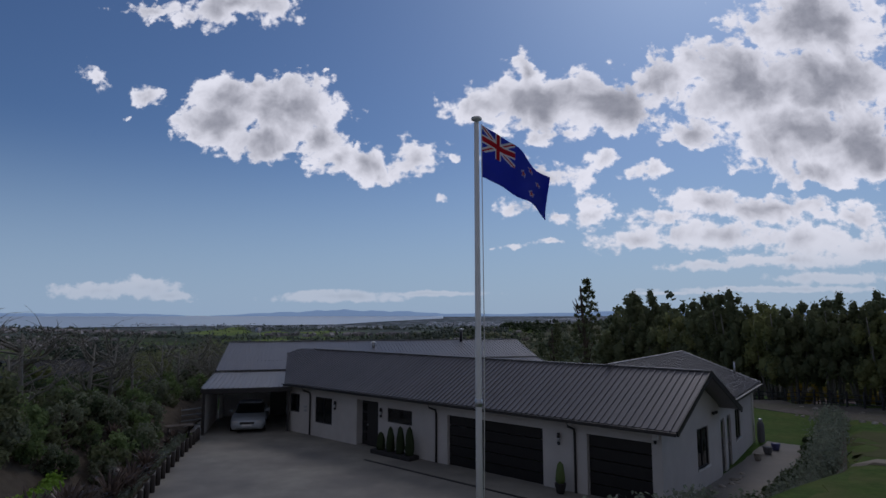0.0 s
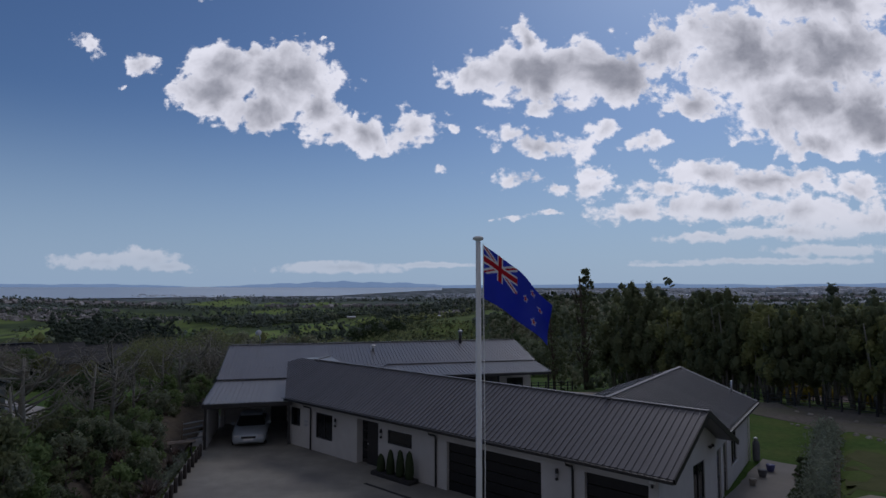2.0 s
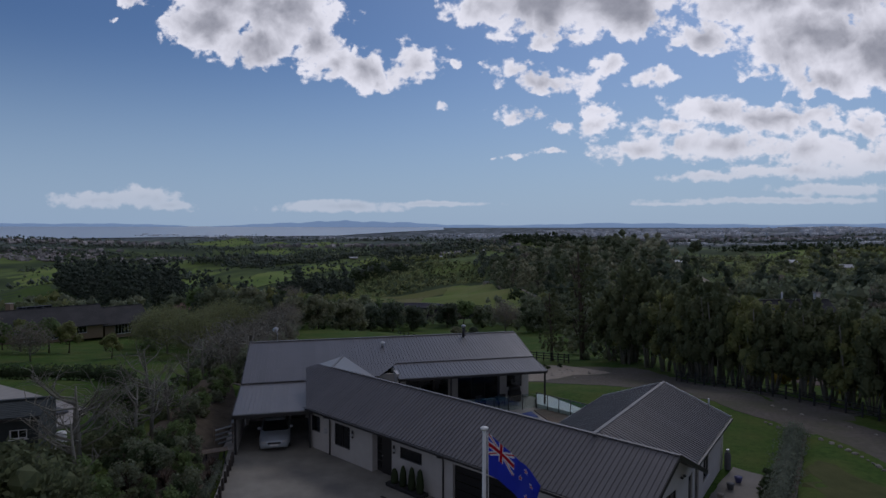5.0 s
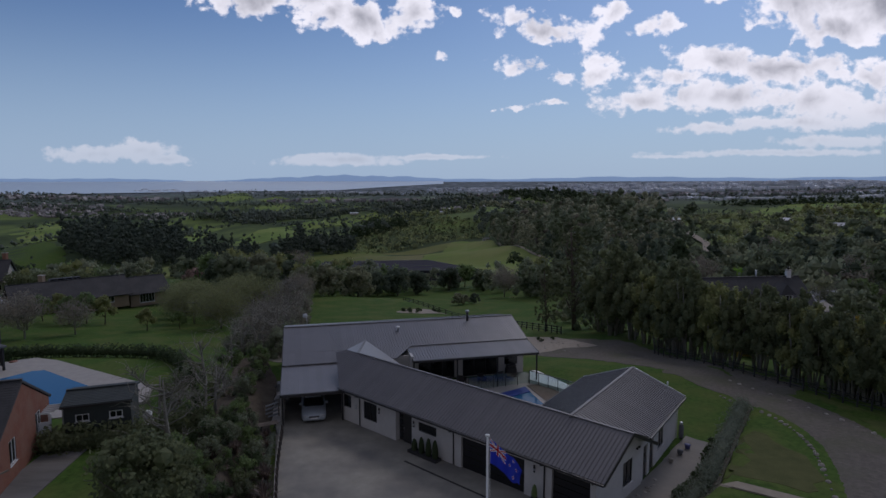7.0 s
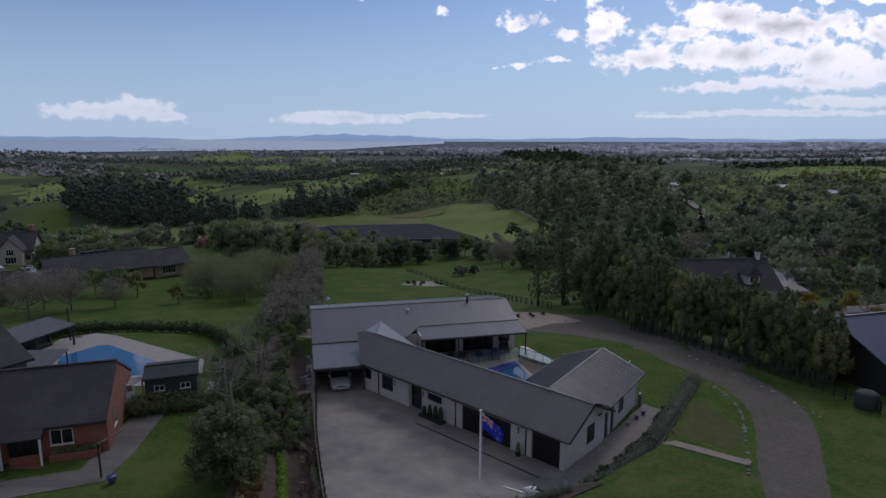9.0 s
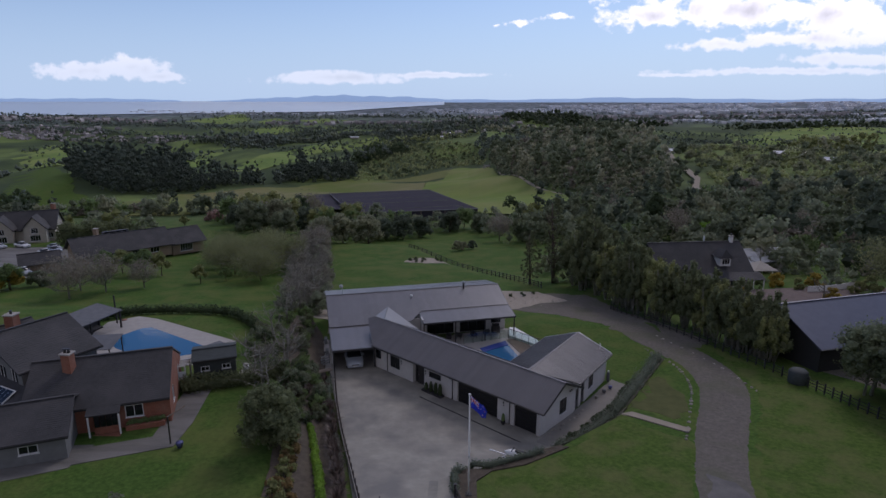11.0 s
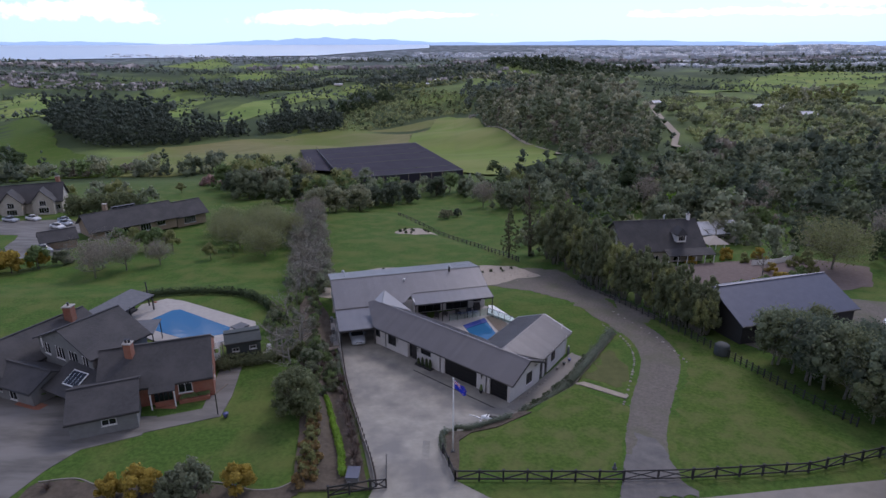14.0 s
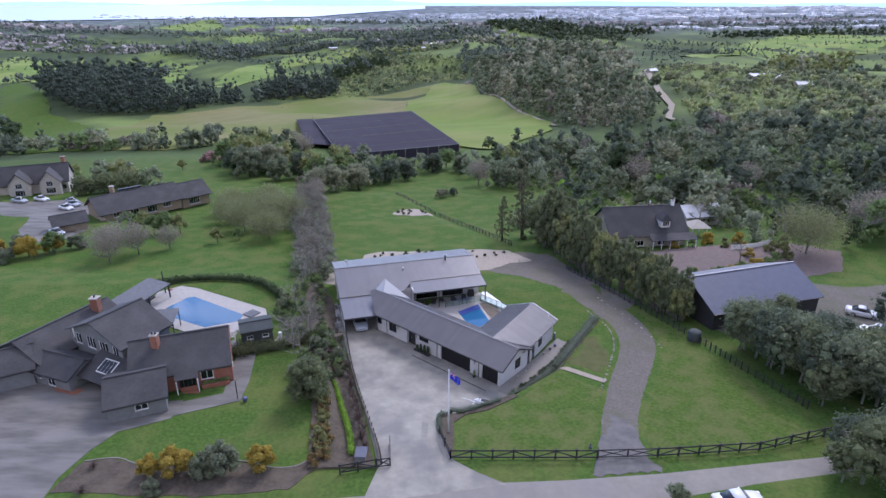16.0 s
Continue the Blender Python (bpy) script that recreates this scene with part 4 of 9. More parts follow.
def wall_run(owner, m, axis, s0, s1, at, z0, z1, material, openings=(), thick=0.2, top=None, name="wall", label=""):
    """An upright wall along an axis of the frame, with holes (s0, s1, z0, z1) cut through it. at: its outer face; thick goes inwards (+)."""
    bm = bmesh.new()
    ss = sorted({s0, s1} | {v for o in openings for v in o[:2]})
    zs = sorted({z0, z1} | {v for o in openings for v in o[2:]})
    made = {}

    def corner(k, q, side):
        if (k, q, side) not in made:
            d = at + thick * side
            made[k, q, side] = bm.verts.new(m @ (Vector((ss[k], d, zs[q])) if axis == 0 else Vector((d, ss[k], zs[q]))))
        return made[k, q, side]

    def solid(k, q):
        if not (0 <= k < len(ss) - 1 and 0 <= q < len(zs) - 1):
            return False
        cs, cz = (ss[k] + ss[k + 1]) / 2, (zs[q] + zs[q + 1]) / 2
        return not any(o[0] < cs < o[1] and o[2] < cz < o[3] for o in openings)
    for k in range(len(ss) - 1):
        for q in range(len(zs) - 1):
            if not solid(k, q):
                continue
            for side in (0, 1):
                bm.faces.new([corner(*c, side) for c in ((k, q), (k + 1, q), (k + 1, q + 1), (k, q + 1))])
            for dk, dq, e in ((-1, 0, ((k, q), (k, q + 1))), (1, 0, ((k + 1, q), (k + 1, q + 1))), (0, -1, ((k, q), (k + 1, q))), (0, 1, ((k, q + 1), (k + 1, q + 1)))):
                if not solid(k + dk, q + dq):
                    bm.faces.new([corner(*e[0], 0), corner(*e[1], 0), corner(*e[1], 1), corner(*e[0], 1)])
    if top:
        pts = [(s0, z1), (s1, z1), top]
        lo, hi = at, at + thick
        va = [bm.verts.new(m @ (Vector((s, lo, z)) if axis == 0 else Vector((lo, s, z)))) for s, z in pts]
        vb = [bm.verts.new(m @ (Vector((s, hi, z)) if axis == 0 else Vector((hi, s, z)))) for s, z in pts]
        bm.faces.new(va)
        bm.faces.new(vb[::-1])
        for i in range(3):
            bm.faces.new((va[i], vb[i], vb[(i + 1) % 3], va[(i + 1) % 3]))
    bmesh.ops.recalc_face_normals(bm, faces=bm.faces)
    return part(name, bm, material, owner, label)


def window(owner, m, axis, s0, s1, z0, z1, at, inward, material=None, sill=True, bars=1, frame_w=0.06, curtain=None):
    """A window in a hole: frame, mullions and panes, set a little behind the wall's face."""
    material = material or M_DARKTRIM
    bm = bmesh.new()
    d0, d1 = sorted((at + inward * 0.03, at + inward * 0.11))

    def blk(a, b, c, d):
        add_box(bm, *((a, b, d0, d1) if axis == 0 else (d0, d1, a, b)), c, d, m)
    blk(s0, s0 + frame_w, z0, z1)
    blk(s1 - frame_w, s1, z0, z1)
    blk(s0 + frame_w, s1 - frame_w, z0, z0 + frame_w)
    blk(s0 + frame_w, s1 - frame_w, z1 - frame_w, z1)
    ob = part("window", bm, material, owner)
    for k in range(1, bars + 1):
        x = s0 + (s1 - s0) * k / (bars + 1)
        bm = bmesh.new()
        blk(x - 0.022, x + 0.022, z0 + frame_w, z1 - frame_w)
        part("mullion", bm, material, ob)
    e0, e1 = sorted((at + inward * 0.06, at + inward * 0.068))
    for k in range(bars + 1):
        a = s0 + frame_w if k == 0 else s0 + (s1 - s0) * k / (bars + 1) + 0.022
        b = s1 - frame_w if k == bars else s0 + (s1 - s0) * (k + 1) / (bars + 1) - 0.022
        bp = bmesh.new()
        add_box(bp, *((a, b, e0, e1) if axis == 0 else (e0, e1, a, b)), z0 + frame_w, z1 - frame_w, m)
        part("pane", bp, M_PANE, ob)
    if sill:
        f0, f1 = sorted((at - inward * 0.05, at + inward * 0.03))
        bs = bmesh.new()
        add_box(bs, *((s0 - 0.05, s1 + 0.05, f0, f1) if axis == 0 else (f0, f1, s0 - 0.05, s1 + 0.05)), z0 - 0.05, z0, m)
        part("sill", bs, M_WHITE, ob)
    if curtain:
        c0, c1 = sorted((at + inward * 0.14, at + inward * 0.17))
        bc = bmesh.new()
        add_box(bc, *((s0 + 0.05, s0 + (s1 - s0) * curtain, c0, c1) if axis == 0 else (c0, c1, s0 + 0.05, s0 + (s1 - s0) * curtain)), z0, z1, m)
        part("curtain", bc, M_WHITE, ob, "pale curtain drawn to one side")
    return ob


def garage_door(owner, m, s0, s1, z1, label):
    """A sectional door in four wide panels."""
    d = new("garage_door")
    d.empty_display_size = 0.2
    attach(d, owner)
    tagged(d, label)
    n = 5
    for k in range(n):
        box("door_panel", s0, s1, 0.14, 0.18, 0.02 + z1 * k / n, z1 * (k + 1) / n - 0.012, M_GARAGE, d, m, 0.008)
    return d


Z_EAVE, Z_RIDGE = 2.72, 4.37
slope_z = lambda v: Z_EAVE + (v + 0.6) / 3.35 * (Z_RIDGE - Z_EAVE)
# wing walls: front with its openings
wall_run(house, WING, 0, -21.6, 0.0, 0.0, 0.0, 2.74, M_WALL,
         [(-21.3, -20.4, 1.1, 2.1), (-18.95, -17.5, 0.75, 2.1), (-15.5, -13.9, 0.0, 2.25), (-13.25, -11.6, 1.4, 2.05), (-9.45, -4.6, 0.0, 2.12), (-2.75, -0.35, 0.0, 2.16)])
window(house, WING, 0, -21.3, -20.4, 1.1, 2.1, 0.0, 1, bars=0, sill=False)
window(house, WING, 0, -18.95, -17.5, 0.75, 2.1, 0.0, 1, bars=1, sill=False, curtain=0.3)
window(house, WING, 0, -13.25, -11.6, 1.4, 2.05, 0.0, 1, bars=0, sill=False)
garage_door(house, WING, -9.42, -4.63, 2.1, "dark double garage door")
garage_door(house, WING, -2.72, -0.38, 2.14, "dark single garage door")
# recessed entry with a dark door and side light
for a, b in ((-15.62, -15.5), (-13.9, -13.78)):
    box("entry_side", a, b, 0.2, 0.46, 0.0, 2.6, M_WALL, house, WING)
box("entry_floor", -15.5, -13.9, 0.0, 0.46, -0.1, 0.045, M_CONCRETE, house, WING)
box("entry_wall", -15.5, -13.9, 0.38, 0.46, 0.0, 2.7, M_DARKTRIM, house, WING)
entry = box("entry_door", -15.0, -13.95, 0.26, 0.33, 0.05, 2.2, M_DARKTRIM, house, WING, 0.01, "dark panelled front door")
for k in range(4):
    box("door_light", -15.42, -15.12, 0.33, 0.37, 0.25 + k * 0.48, 0.6 + k * 0.48, M_PANE, entry, WING)
lathe("door_knob", [(0.03, -0.03), (0.035, 0.0), (0.03, 0.03)], WING @ Vector((-14.9, 0.22, 1.05)), M_METAL, entry, 8)
# right gable wall, the cross wing, and the hidden backs
wall_run(house, WING, 1, 0.2, 5.7, 0.0, 0.0, 2.74, M_WALL, [(3.2, 4.4, 0.75, 2.2)], -0.2, None)
bm = bmesh.new()
gv = [(0.0, 2.74), (2.75, 4.28), (5.7, 2.84), (5.7, 2.74)]
fa = [bm.verts.new(WING @ Vector((0.0, v, z))) for v, z in gv]
fb = [bm.verts.new(WING @ Vector((-0.2, v, z))) for v, z in gv]
bm.faces.new(fa)
bm.faces.new(fb[::-1])
for i in range(4):
    bm.faces.new((fa[i], fb[i], fb[(i + 1) % 4], fa[(i + 1) % 4]))
bmesh.ops.recalc_face_normals(bm, faces=bm.faces)
part("gable", bm, M_WALL, house)
window(house, WING, 1, 3.2, 4.4, 0.75, 2.2, 0.0, -1, bars=1)
XW = WING @ Matrix.Translation((-0.05, 5.7, 0)) @ Matrix.Rotation(radians(6.6), 4, "Z")
wall_run(house, XW, 1, 0.0, 8.1, 0.0, 0.0, 2.9, M_WALL, [(0.5, 1.3, 0.0, 2.15), (1.8, 2.6, 0.0, 2.15), (3.6, 4.8, 0.85, 2.2)], -0.2)
for a, b in ((0.5, 1.3), (1.8, 2.6)):
    dr = box("side_door", -0.11, -0.07, a, b, 0.02, 2.13, M_DARKTRIM, house, XW, 0.01, "dark glazed side door")
    box("door_glass", -0.065, -0.06, a + 0.1, b - 0.1, 0.9, 2.0, M_PANE, dr, XW)
    lathe("handle", [(0.02, -0.06), (0.025, 0.0), (0.02, 0.06)], XW @ Vector((-0.04, b - 0.12, 1.0)), M_METAL, dr, 8)
window(house, XW, 1, 3.6, 4.8, 0.85, 2.2, 0.0, -1, bars=1)
wall_run(house, XW, 0, -6.9, -0.2, 8.1, 0.0, 2.8, M_WALL, [], -0.2, (-3.45, 4.3))
wall_run(house, XW, 1, 0.0, 7.9, -6.9, 0.0, 2.8, M_WALL, [(2.0, 5.0, 0.1, 2.1)], 0.2)
window(house, XW, 1, 2.0, 5.0, 0.1, 2.1, -6.9, 1, bars=2, sill=False)
wall_run(house, WING, 0, -20.0, -7.5, 5.6, 0.0, 2.7, M_WALL, [(-18, -15, 0.1, 2.1), (-13, -10, 0.1, 2.1)], -0.2)
window(house, WING, 0, -18, -15, 0.1, 2.1, 5.6, -1, bars=2, sill=False)
window(house, WING, 0, -13, -10, 0.1, 2.1, 5.6, -1, bars=2, sill=False)
# wing roof
roof_plane(house, WING, [(-21.0, -0.6, Z_EAVE), (0.75, -0.6, Z_EAVE), (0.75, 2.75, Z_RIDGE), (-24.3, 2.75, Z_RIDGE), (-25.0, 2.2, slope_z(2.2))], 1, 0.50, M_ROOF, 0.035)
roof_plane(house, WING, [(-22.8, 2.75, Z_RIDGE), (0.75, 2.75, Z_RIDGE), (0.75, 6.1, Z_EAVE), (-20.5, 6.1, Z_EAVE)], 1, 0.50, M_ROOF, 0.035)
# cross wing roof
roof_plane(house, XW, [(-3.4, -2.75, 4.42), (-3.4, 8.65, 4.42), (0.38, 8.65, 2.95), (0.38, 0.3, 2.95)], 0, 0.50, M_ROOF, 0.045)
roof_plane(house, XW, [(-3.4, -2.75, 4.42), (-3.4, 8.65, 4.42), (-7.25, 8.65, 2.93), (-7.25, 0.9, 2.93)], 0, 0.50, M_ROOF, 0.045)
bar(house, XW, (-3.4, -2.8, 4.45), (-3.4, 8.7, 4.45), 0.18, 0.04, M_ROOFLIGHT, "ridge_cap")
bar(house, WING, (-22.8, 2.75, 4.40), (0.78, 2.75, 4.40), 0.18, 0.04, M_ROOFLIGHT, "ridge_cap")
bar(house, WING, (0.77, -0.62, Z_EAVE - 0.06), (0.77, 2.75, Z_RIDGE - 0.06), 0.05, 0.2, M_DARKTRIM, "barge_board")
bar(house, WING, (0.77, 6.1, Z_EAVE - 0.06), (0.77, 2.75, Z_RIDGE - 0.06), 0.05, 0.2, M_DARKTRIM, "barge_board")
bar(house, XW, (-3.4, 8.69, 4.38), (0.38, 8.69, 2.92), 0.06, 0.18, M_METAL, "barge_board")
bar(house, XW, (-3.4, 8.69, 4.38), (-7.25, 8.69, 2.9), 0.06, 0.18, M_METAL, "barge_board")
bar(house, WING, (-21.0, -0.66, Z_EAVE - 0.08), (0.75, -0.66, Z_EAVE - 0.08), 0.12, 0.11, M_DARKTRIM, "gutter")
bar(house, XW, (0.44, 0.3, 2.85), (0.44, 8.65, 2.85), 0.12, 0.11, M_DARKTRIM, "gutter")
bar(house, XW, (-7.31, 0.9, 2.84), (-7.31, 8.65, 2.84), 0.12, 0.11, M_DARKTRIM, "gutter")
box("soffit", -21.4, 0.3, -0.58, 0.0, 2.62, 2.65, M_DARKTRIM, house, WING)
for u in (-19.35, -10.05, -3.2):
    dp = tube("downpipe", [WING @ Vector(p) for p in ((u, -0.62, 2.6), (u, -0.5, 2.42), (u, -0.1, 2.28), (u, -0.06, 2.1), (u, -0.06, 0.05))], 0.045, M_DARKTRIM, house)
tube("downpipe", [XW @ Vector(p) for p in ((0.4, 8.2, 2.8), (0.07, 8.0, 2.5), (0.07, 8.0, 0.05))], 0.04, M_WHITE, house)
tube("vent_pipe", [XW @ Vector(p) for p in ((-0.7, 8.1, 3.3), (-0.7, 8.1, 4.0))], 0.05, M_METAL, house)
# hipped return where the wing meets the main block
top, foot = Vector((-6.93, 40.15, 4.0)), WING @ Vector((-24.3, 2.75, Z_RIDGE - 0.02))
ridge_end = WING @ Vector((-22.8, 2.75, Z_RIDGE))
valley = WING @ Vector((-20.5, 6.1, Z_EAVE))
for tri in ((foot, ridge_end, top), (ridge_end, valley, top)):
    bm = bmesh.new()
    vs = [bm.verts.new(v) for v in tri] + [bm.verts.new(v - Vector((0, 0, 0.06))) for v in tri]
    bm.faces.new(vs[:3])
    bm.faces.new(vs[3:][::-1])
    for i in range(3):
        bm.faces.new((vs[i], vs[3 + i], vs[3 + (i + 1) % 3], vs[(i + 1) % 3]))
    bmesh.ops.recalc_face_normals(bm, faces=bm.faces)
    part("hip_roof", bm, M_ROOF, house)
bar(house, Matrix(), ridge_end + Vector((0, 0, 0.03)), top + Vector((0, 0, 0.03)), 0.18, 0.04, M_ROOFLIGHT, "ridge_cap")

# main block: p runs along it, q into its depth
roof_plane(house, MAIN, [(0.0, 12.85, 4.5), (22.7, 12.85, 4.5), (22.4, 7.6, 3.42), (0.0, 7.6, 3.42)], 1, 0.52, M_ROOF, 0.035)
roof_plane(house, MAIN, [(0.0, 7.6, 3.42), (11.2, 7.6, 3.42), (9.6, 5.55, 3.0), (0.0, 5.55, 3.0)], 1, 0.52, M_ROOF, 0.035)
roof_plane(house, MAIN, [(0.0, 12.85, 4.5), (22.7, 12.85, 4.5), (22.7, 18.2, 3.45), (0.0, 18.2, 3.45)], 1, 0.52, M_ROOF, 0.03)
roof_plane(house, MAIN, [(0.0, 5.7, 2.9), (6.4, 5.7, 2.9), (4.7, -0.05, 2.5), (0.0, -0.05, 2.5)], 1, 0.52, M_ROOF, 0.035, "carport_roof", "lighter low-pitched carport roof")
roof_plane(house, MAIN, [(10.9, 7.8, 3.36), (22.4, 7.8, 3.36), (22.3, 4.45, 2.98), (10.9, 4.45, 2.98)], 1, 0.52, M_ROOF, 0.035, "veranda_roof", "low-pitched roof over the pool veranda")
bar(house, MAIN, (-0.02, 12.85, 4.54), (22.72, 12.85, 4.54), 0.24, 0.04, M_ROOFLIGHT, "ridge_cap")
for a, b in (((-0.04, 12.85, 4.42), (-0.04, 5.6, 2.92)), ((-0.04, 12.85, 4.42), (-0.04, 18.2, 3.37)), ((22.74, 12.85, 4.42), (22.42, 7.6, 3.34)), ((22.74, 12.85, 4.42), (22.74, 18.2, 3.37)),
             ((-0.04, 5.7, 2.84), (-0.04, -0.05, 2.44)), ((22.42, 7.8, 3.3), (22.34, 4.45, 2.92)), ((10.86, 7.8, 3.3), (10.86, 4.45, 2.92))):
    bar(house, MAIN, a, b, 0.05, 0.18, M_DARKTRIM, "barge_board")
bar(house, MAIN, (-0.05, -0.1, 2.38), (4.75, -0.1, 2.38), 0.12, 0.2, M_DARKTRIM, "fascia")
bar(house, MAIN, (10.9, 4.4, 2.88), (22.3, 4.4, 2.88), 0.12, 0.16, M_DARKTRIM, "fascia")
wall_run(house, MAIN, 1, 5.6, 17.6, 0.25, -0.6, 2.95, M_WALL, [(8.5, 9.7, 0.9, 2.1), (12.5, 14.0, 0.6, 2.1)], 0.2)
window(house, MAIN, 1, 8.5, 9.7, 0.9, 2.1, 0.25, 1, bars=1)
window(house, MAIN, 1, 12.5, 14.0, 0.6, 2.1, 0.25, 1, bars=1)
wall_run(house, MAIN, 0, 0.25, 22.2, 17.6, -2.6, 3.38, M_WALL, [(2, 5, 0.3, 2.3), (8, 12, 0.1, 2.3), (15, 19, 0.1, 2.3)], -0.2)
for a, b in ((2, 5), (8, 12), (15, 19)):
    window(house, MAIN, 0, a, b, 0.2, 2.3, 17.6, -1, bars=2, sill=False)
wall_run(house, MAIN, 1, 8.0, 17.6, 22.2, -2.6, 3.3, M_WALL, [(10, 13, 0.1, 2.2)], -0.2)
window(house, MAIN, 1, 10, 13, 0.1, 2.2, 22.2, -1, bars=2, sill=False)
wall_run(house, MAIN, 0, 11.0, 22.0, 8.0, 0.0, 3.3, M_WALL, [(12.0, 15.4, 0.05, 2.3), (16.2, 19.6, 0.05, 2.3), (20.3, 21.6, 0.9, 2.1)], 0.2)
for a, b in ((12.0, 15.4), (16.2, 19.6)):
    window(house, MAIN, 0, a, b, 0.05, 2.3, 8.0, 1, bars=2, sill=False)
window(house, MAIN, 0, 20.3, 21.6, 0.9, 2.1, 8.0, 1, bars=0, sill=False)
wall_run(house, MAIN, 0, 0.25, 11.0, 6.4, 0.0, 2.9, M_WALL, [(3.3, 4.3, 0.0, 2.05)], 0.2)
box("inner_door", 3.32, 4.28, 6.46, 6.5, 0.02, 2.03, M_DARKTRIM, house, MAIN, 0.01, "dark door inside the carport")
wall_run(house, MAIN, 1, 5.0, 8.2, 11.0, 0.0, 3.2, M_WALL, [], -0.2)
# carport: side wall, posts, beam
wall_run(house, MAIN, 1, 0.5, 5.6, 0.05, 0.0, 2.2, M_WALL, [], 0.12, None, "carport_wall", "pale boarded carport side wall")
for p, q in ((0.12, 0.1), (4.55, 0.25)):
    box("post", p - 0.07, p + 0.07, q - 0.07, q + 0.07, 0.0, 2.4, M_DARKTRIM, house, MAIN, 0.01)
bar(house, MAIN, (0.1, 0.1, 2.3), (4.6, 0.2, 2.3), 0.1, 0.2, M_DARKTRIM, "beam")
for p in (10.95, 14.8, 18.5, 22.2):
    box("veranda_post", p - 0.06, p + 0.06, 4.55, 4.67, 0.0, 2.85, M_DARKTRIM, house, MAIN, 0.01)
# roof vents and the dish mount
va = MAIN @ Vector((10.55, 10.84, 4.06))
flue = tube("roof_vent", [va, va + Vector((0, 0, 0.35))], 0.11, M_METAL, house, 10, "small pale roof vent with a cap")
lathe("vent_cap", [(0.19, 0.30), (0.21, 0.36), (0.12, 0.46), (0.02, 0.48)], va, M_WHITE, flue)
vb = MAIN @ Vector((17.8, 12.2, 4.3))
flue = tube("chimney_flue", [vb, vb + Vector((0, 0, 0.95))], 0.12, M_DARKTRIM, house, 10, "dark steel flue near the ridge")
lathe("flue_cowl", [(0.12, 0.9), (0.2, 0.98), (0.2, 1.05), (0.05, 1.15)], vb, M_METAL, flue)
da = MAIN @ Vector((2.1, 13.6, 4.35))
mast = tube("aerial_mast", [da, da + Vector((0, 0, 0.6)), da + Vector((-0.12, -0.02, 1.15))], 0.03, M_METAL, house, 6, "satellite dish on a short mast")
bm = bmesh.new()
bmesh.ops.create_cone(bm, cap_ends=True, segments=18, radius1=0.24, radius2=0.04, depth=0.12, matrix=Matrix.Translation(da + Vector((-0.15, -0.05, 1.05))) @ Matrix.Rotation(radians(62), 4, "X"))
part("dish", bm, M_METAL, mast)
# wall lamps, plaques with plain bars, alarm box
for u, z in ((-17.15, 1.8), (-13.62, 1.8), (-3.85, 1.85)):
    lm = new("wall_lamp")
    attach(lm, house)
    lathe("lamp_top", [(0.02, 0.08), (0.07, 0.05), (0.05, 0.22)], WING @ Vector((u, -0.1, z)), M_DARKTRIM, lm, 10)
    lathe("lamp_glass", [(0.05, -0.1), (0.06, 0.0), (0.05, 0.05)], WING @ Vector((u, -0.1, z)), M_METAL, lm, 10)
    lathe("lamp_base", [(0.03, -0.22), (0.07, -0.16), (0.04, -0.1)], WING @ Vector((u, -0.1, z)), M_DARKTRIM, lm, 10)
for z in (1.42, 1.22):
    box("wall_plate", -19.98, -19.72, -0.03, 0.0, z, z + 0.11, M_METAL, house, WING, 0.006)
al = box("alarm_box", -0.28, -0.1, -0.12, 0.0, 2.28, 2.5, M_WHITE, house, WING, 0.02)
lathe("sensor", [(0.02, -0.14), (0.05, -0.1), (0.05, -0.02)], WING @ Vector((-0.19, -0.08, 2.28)), M_DARKTRIM, al, 8)
for k in range(2):
    lathe("flood_lamp", [(0.03, -0.06), (0.08, 0.0), (0.06, 0.06)], WING @ Vector((0.12, 4.75 + k * 0.3, 2.62)), M_DARKTRIM, house, 8)

# ---- pool court ----
court = [(-11.4, 6.2), (-7.0, 6.2), (-7.9, 14.0), (-7.9, 16.4), (-9.9, 17.2), (-17.4, 18.9), (-21.0, 12.8), (-20.2, 6.2)]
prism("pool_terrace", court, -0.4, 0.03, M_PAVE, None, WING, "pale paved terrace round the court pool")
tagged(bpy.data.objects["pool_terrace"], "pale paved terrace round the court pool", "terrace", "", "structure")
cp = thing("court_pool", WING @ Vector((-13, 11.5, 0.04)), "small blue swimming pool in the house court", "pool")
poolq = [(4.3, 36.9), (7.4, 39.3), (8.9, 33.9), (6.2, 31.4)]
prism("coping", [(4.0 + (x - 4.0) * 1.0, y) for x, y in [(3.9, 36.9), (7.45, 39.75), (9.4, 33.8), (6.2, 30.9)]], 0.03, 0.07, M_PAVE, cp)
prism("water", poolq, 0.02, 0.078, M_POOL, cp)
prism("pool_cover", [(4.28, 36.88), (7.4, 39.3), (7.75, 38.1), (4.75, 35.9)], 0.07, 0.13, M_BLUECOVER, cp, label="rolled-out dark blue cover at one end")
deck = thing("pool_deck", (9.6, 36.6, 0.08), "dark brown timber deck boards beside the court pool", "deck")
for k in range(9):
    da_, db_ = Vector((7.62, 39.7, 0.075)), Vector((9.5, 33.9, 0.075))
    side_ = Vector((0.95, 0.31, 0)) * (0.1 + k * 0.19)
    bar(deck, Matrix(), da_ + side_, db_ + side_ + Vector((0.14, 0.2, 0)) * k * 0.4, 0.17, 0.05, M_WOOD, "board")
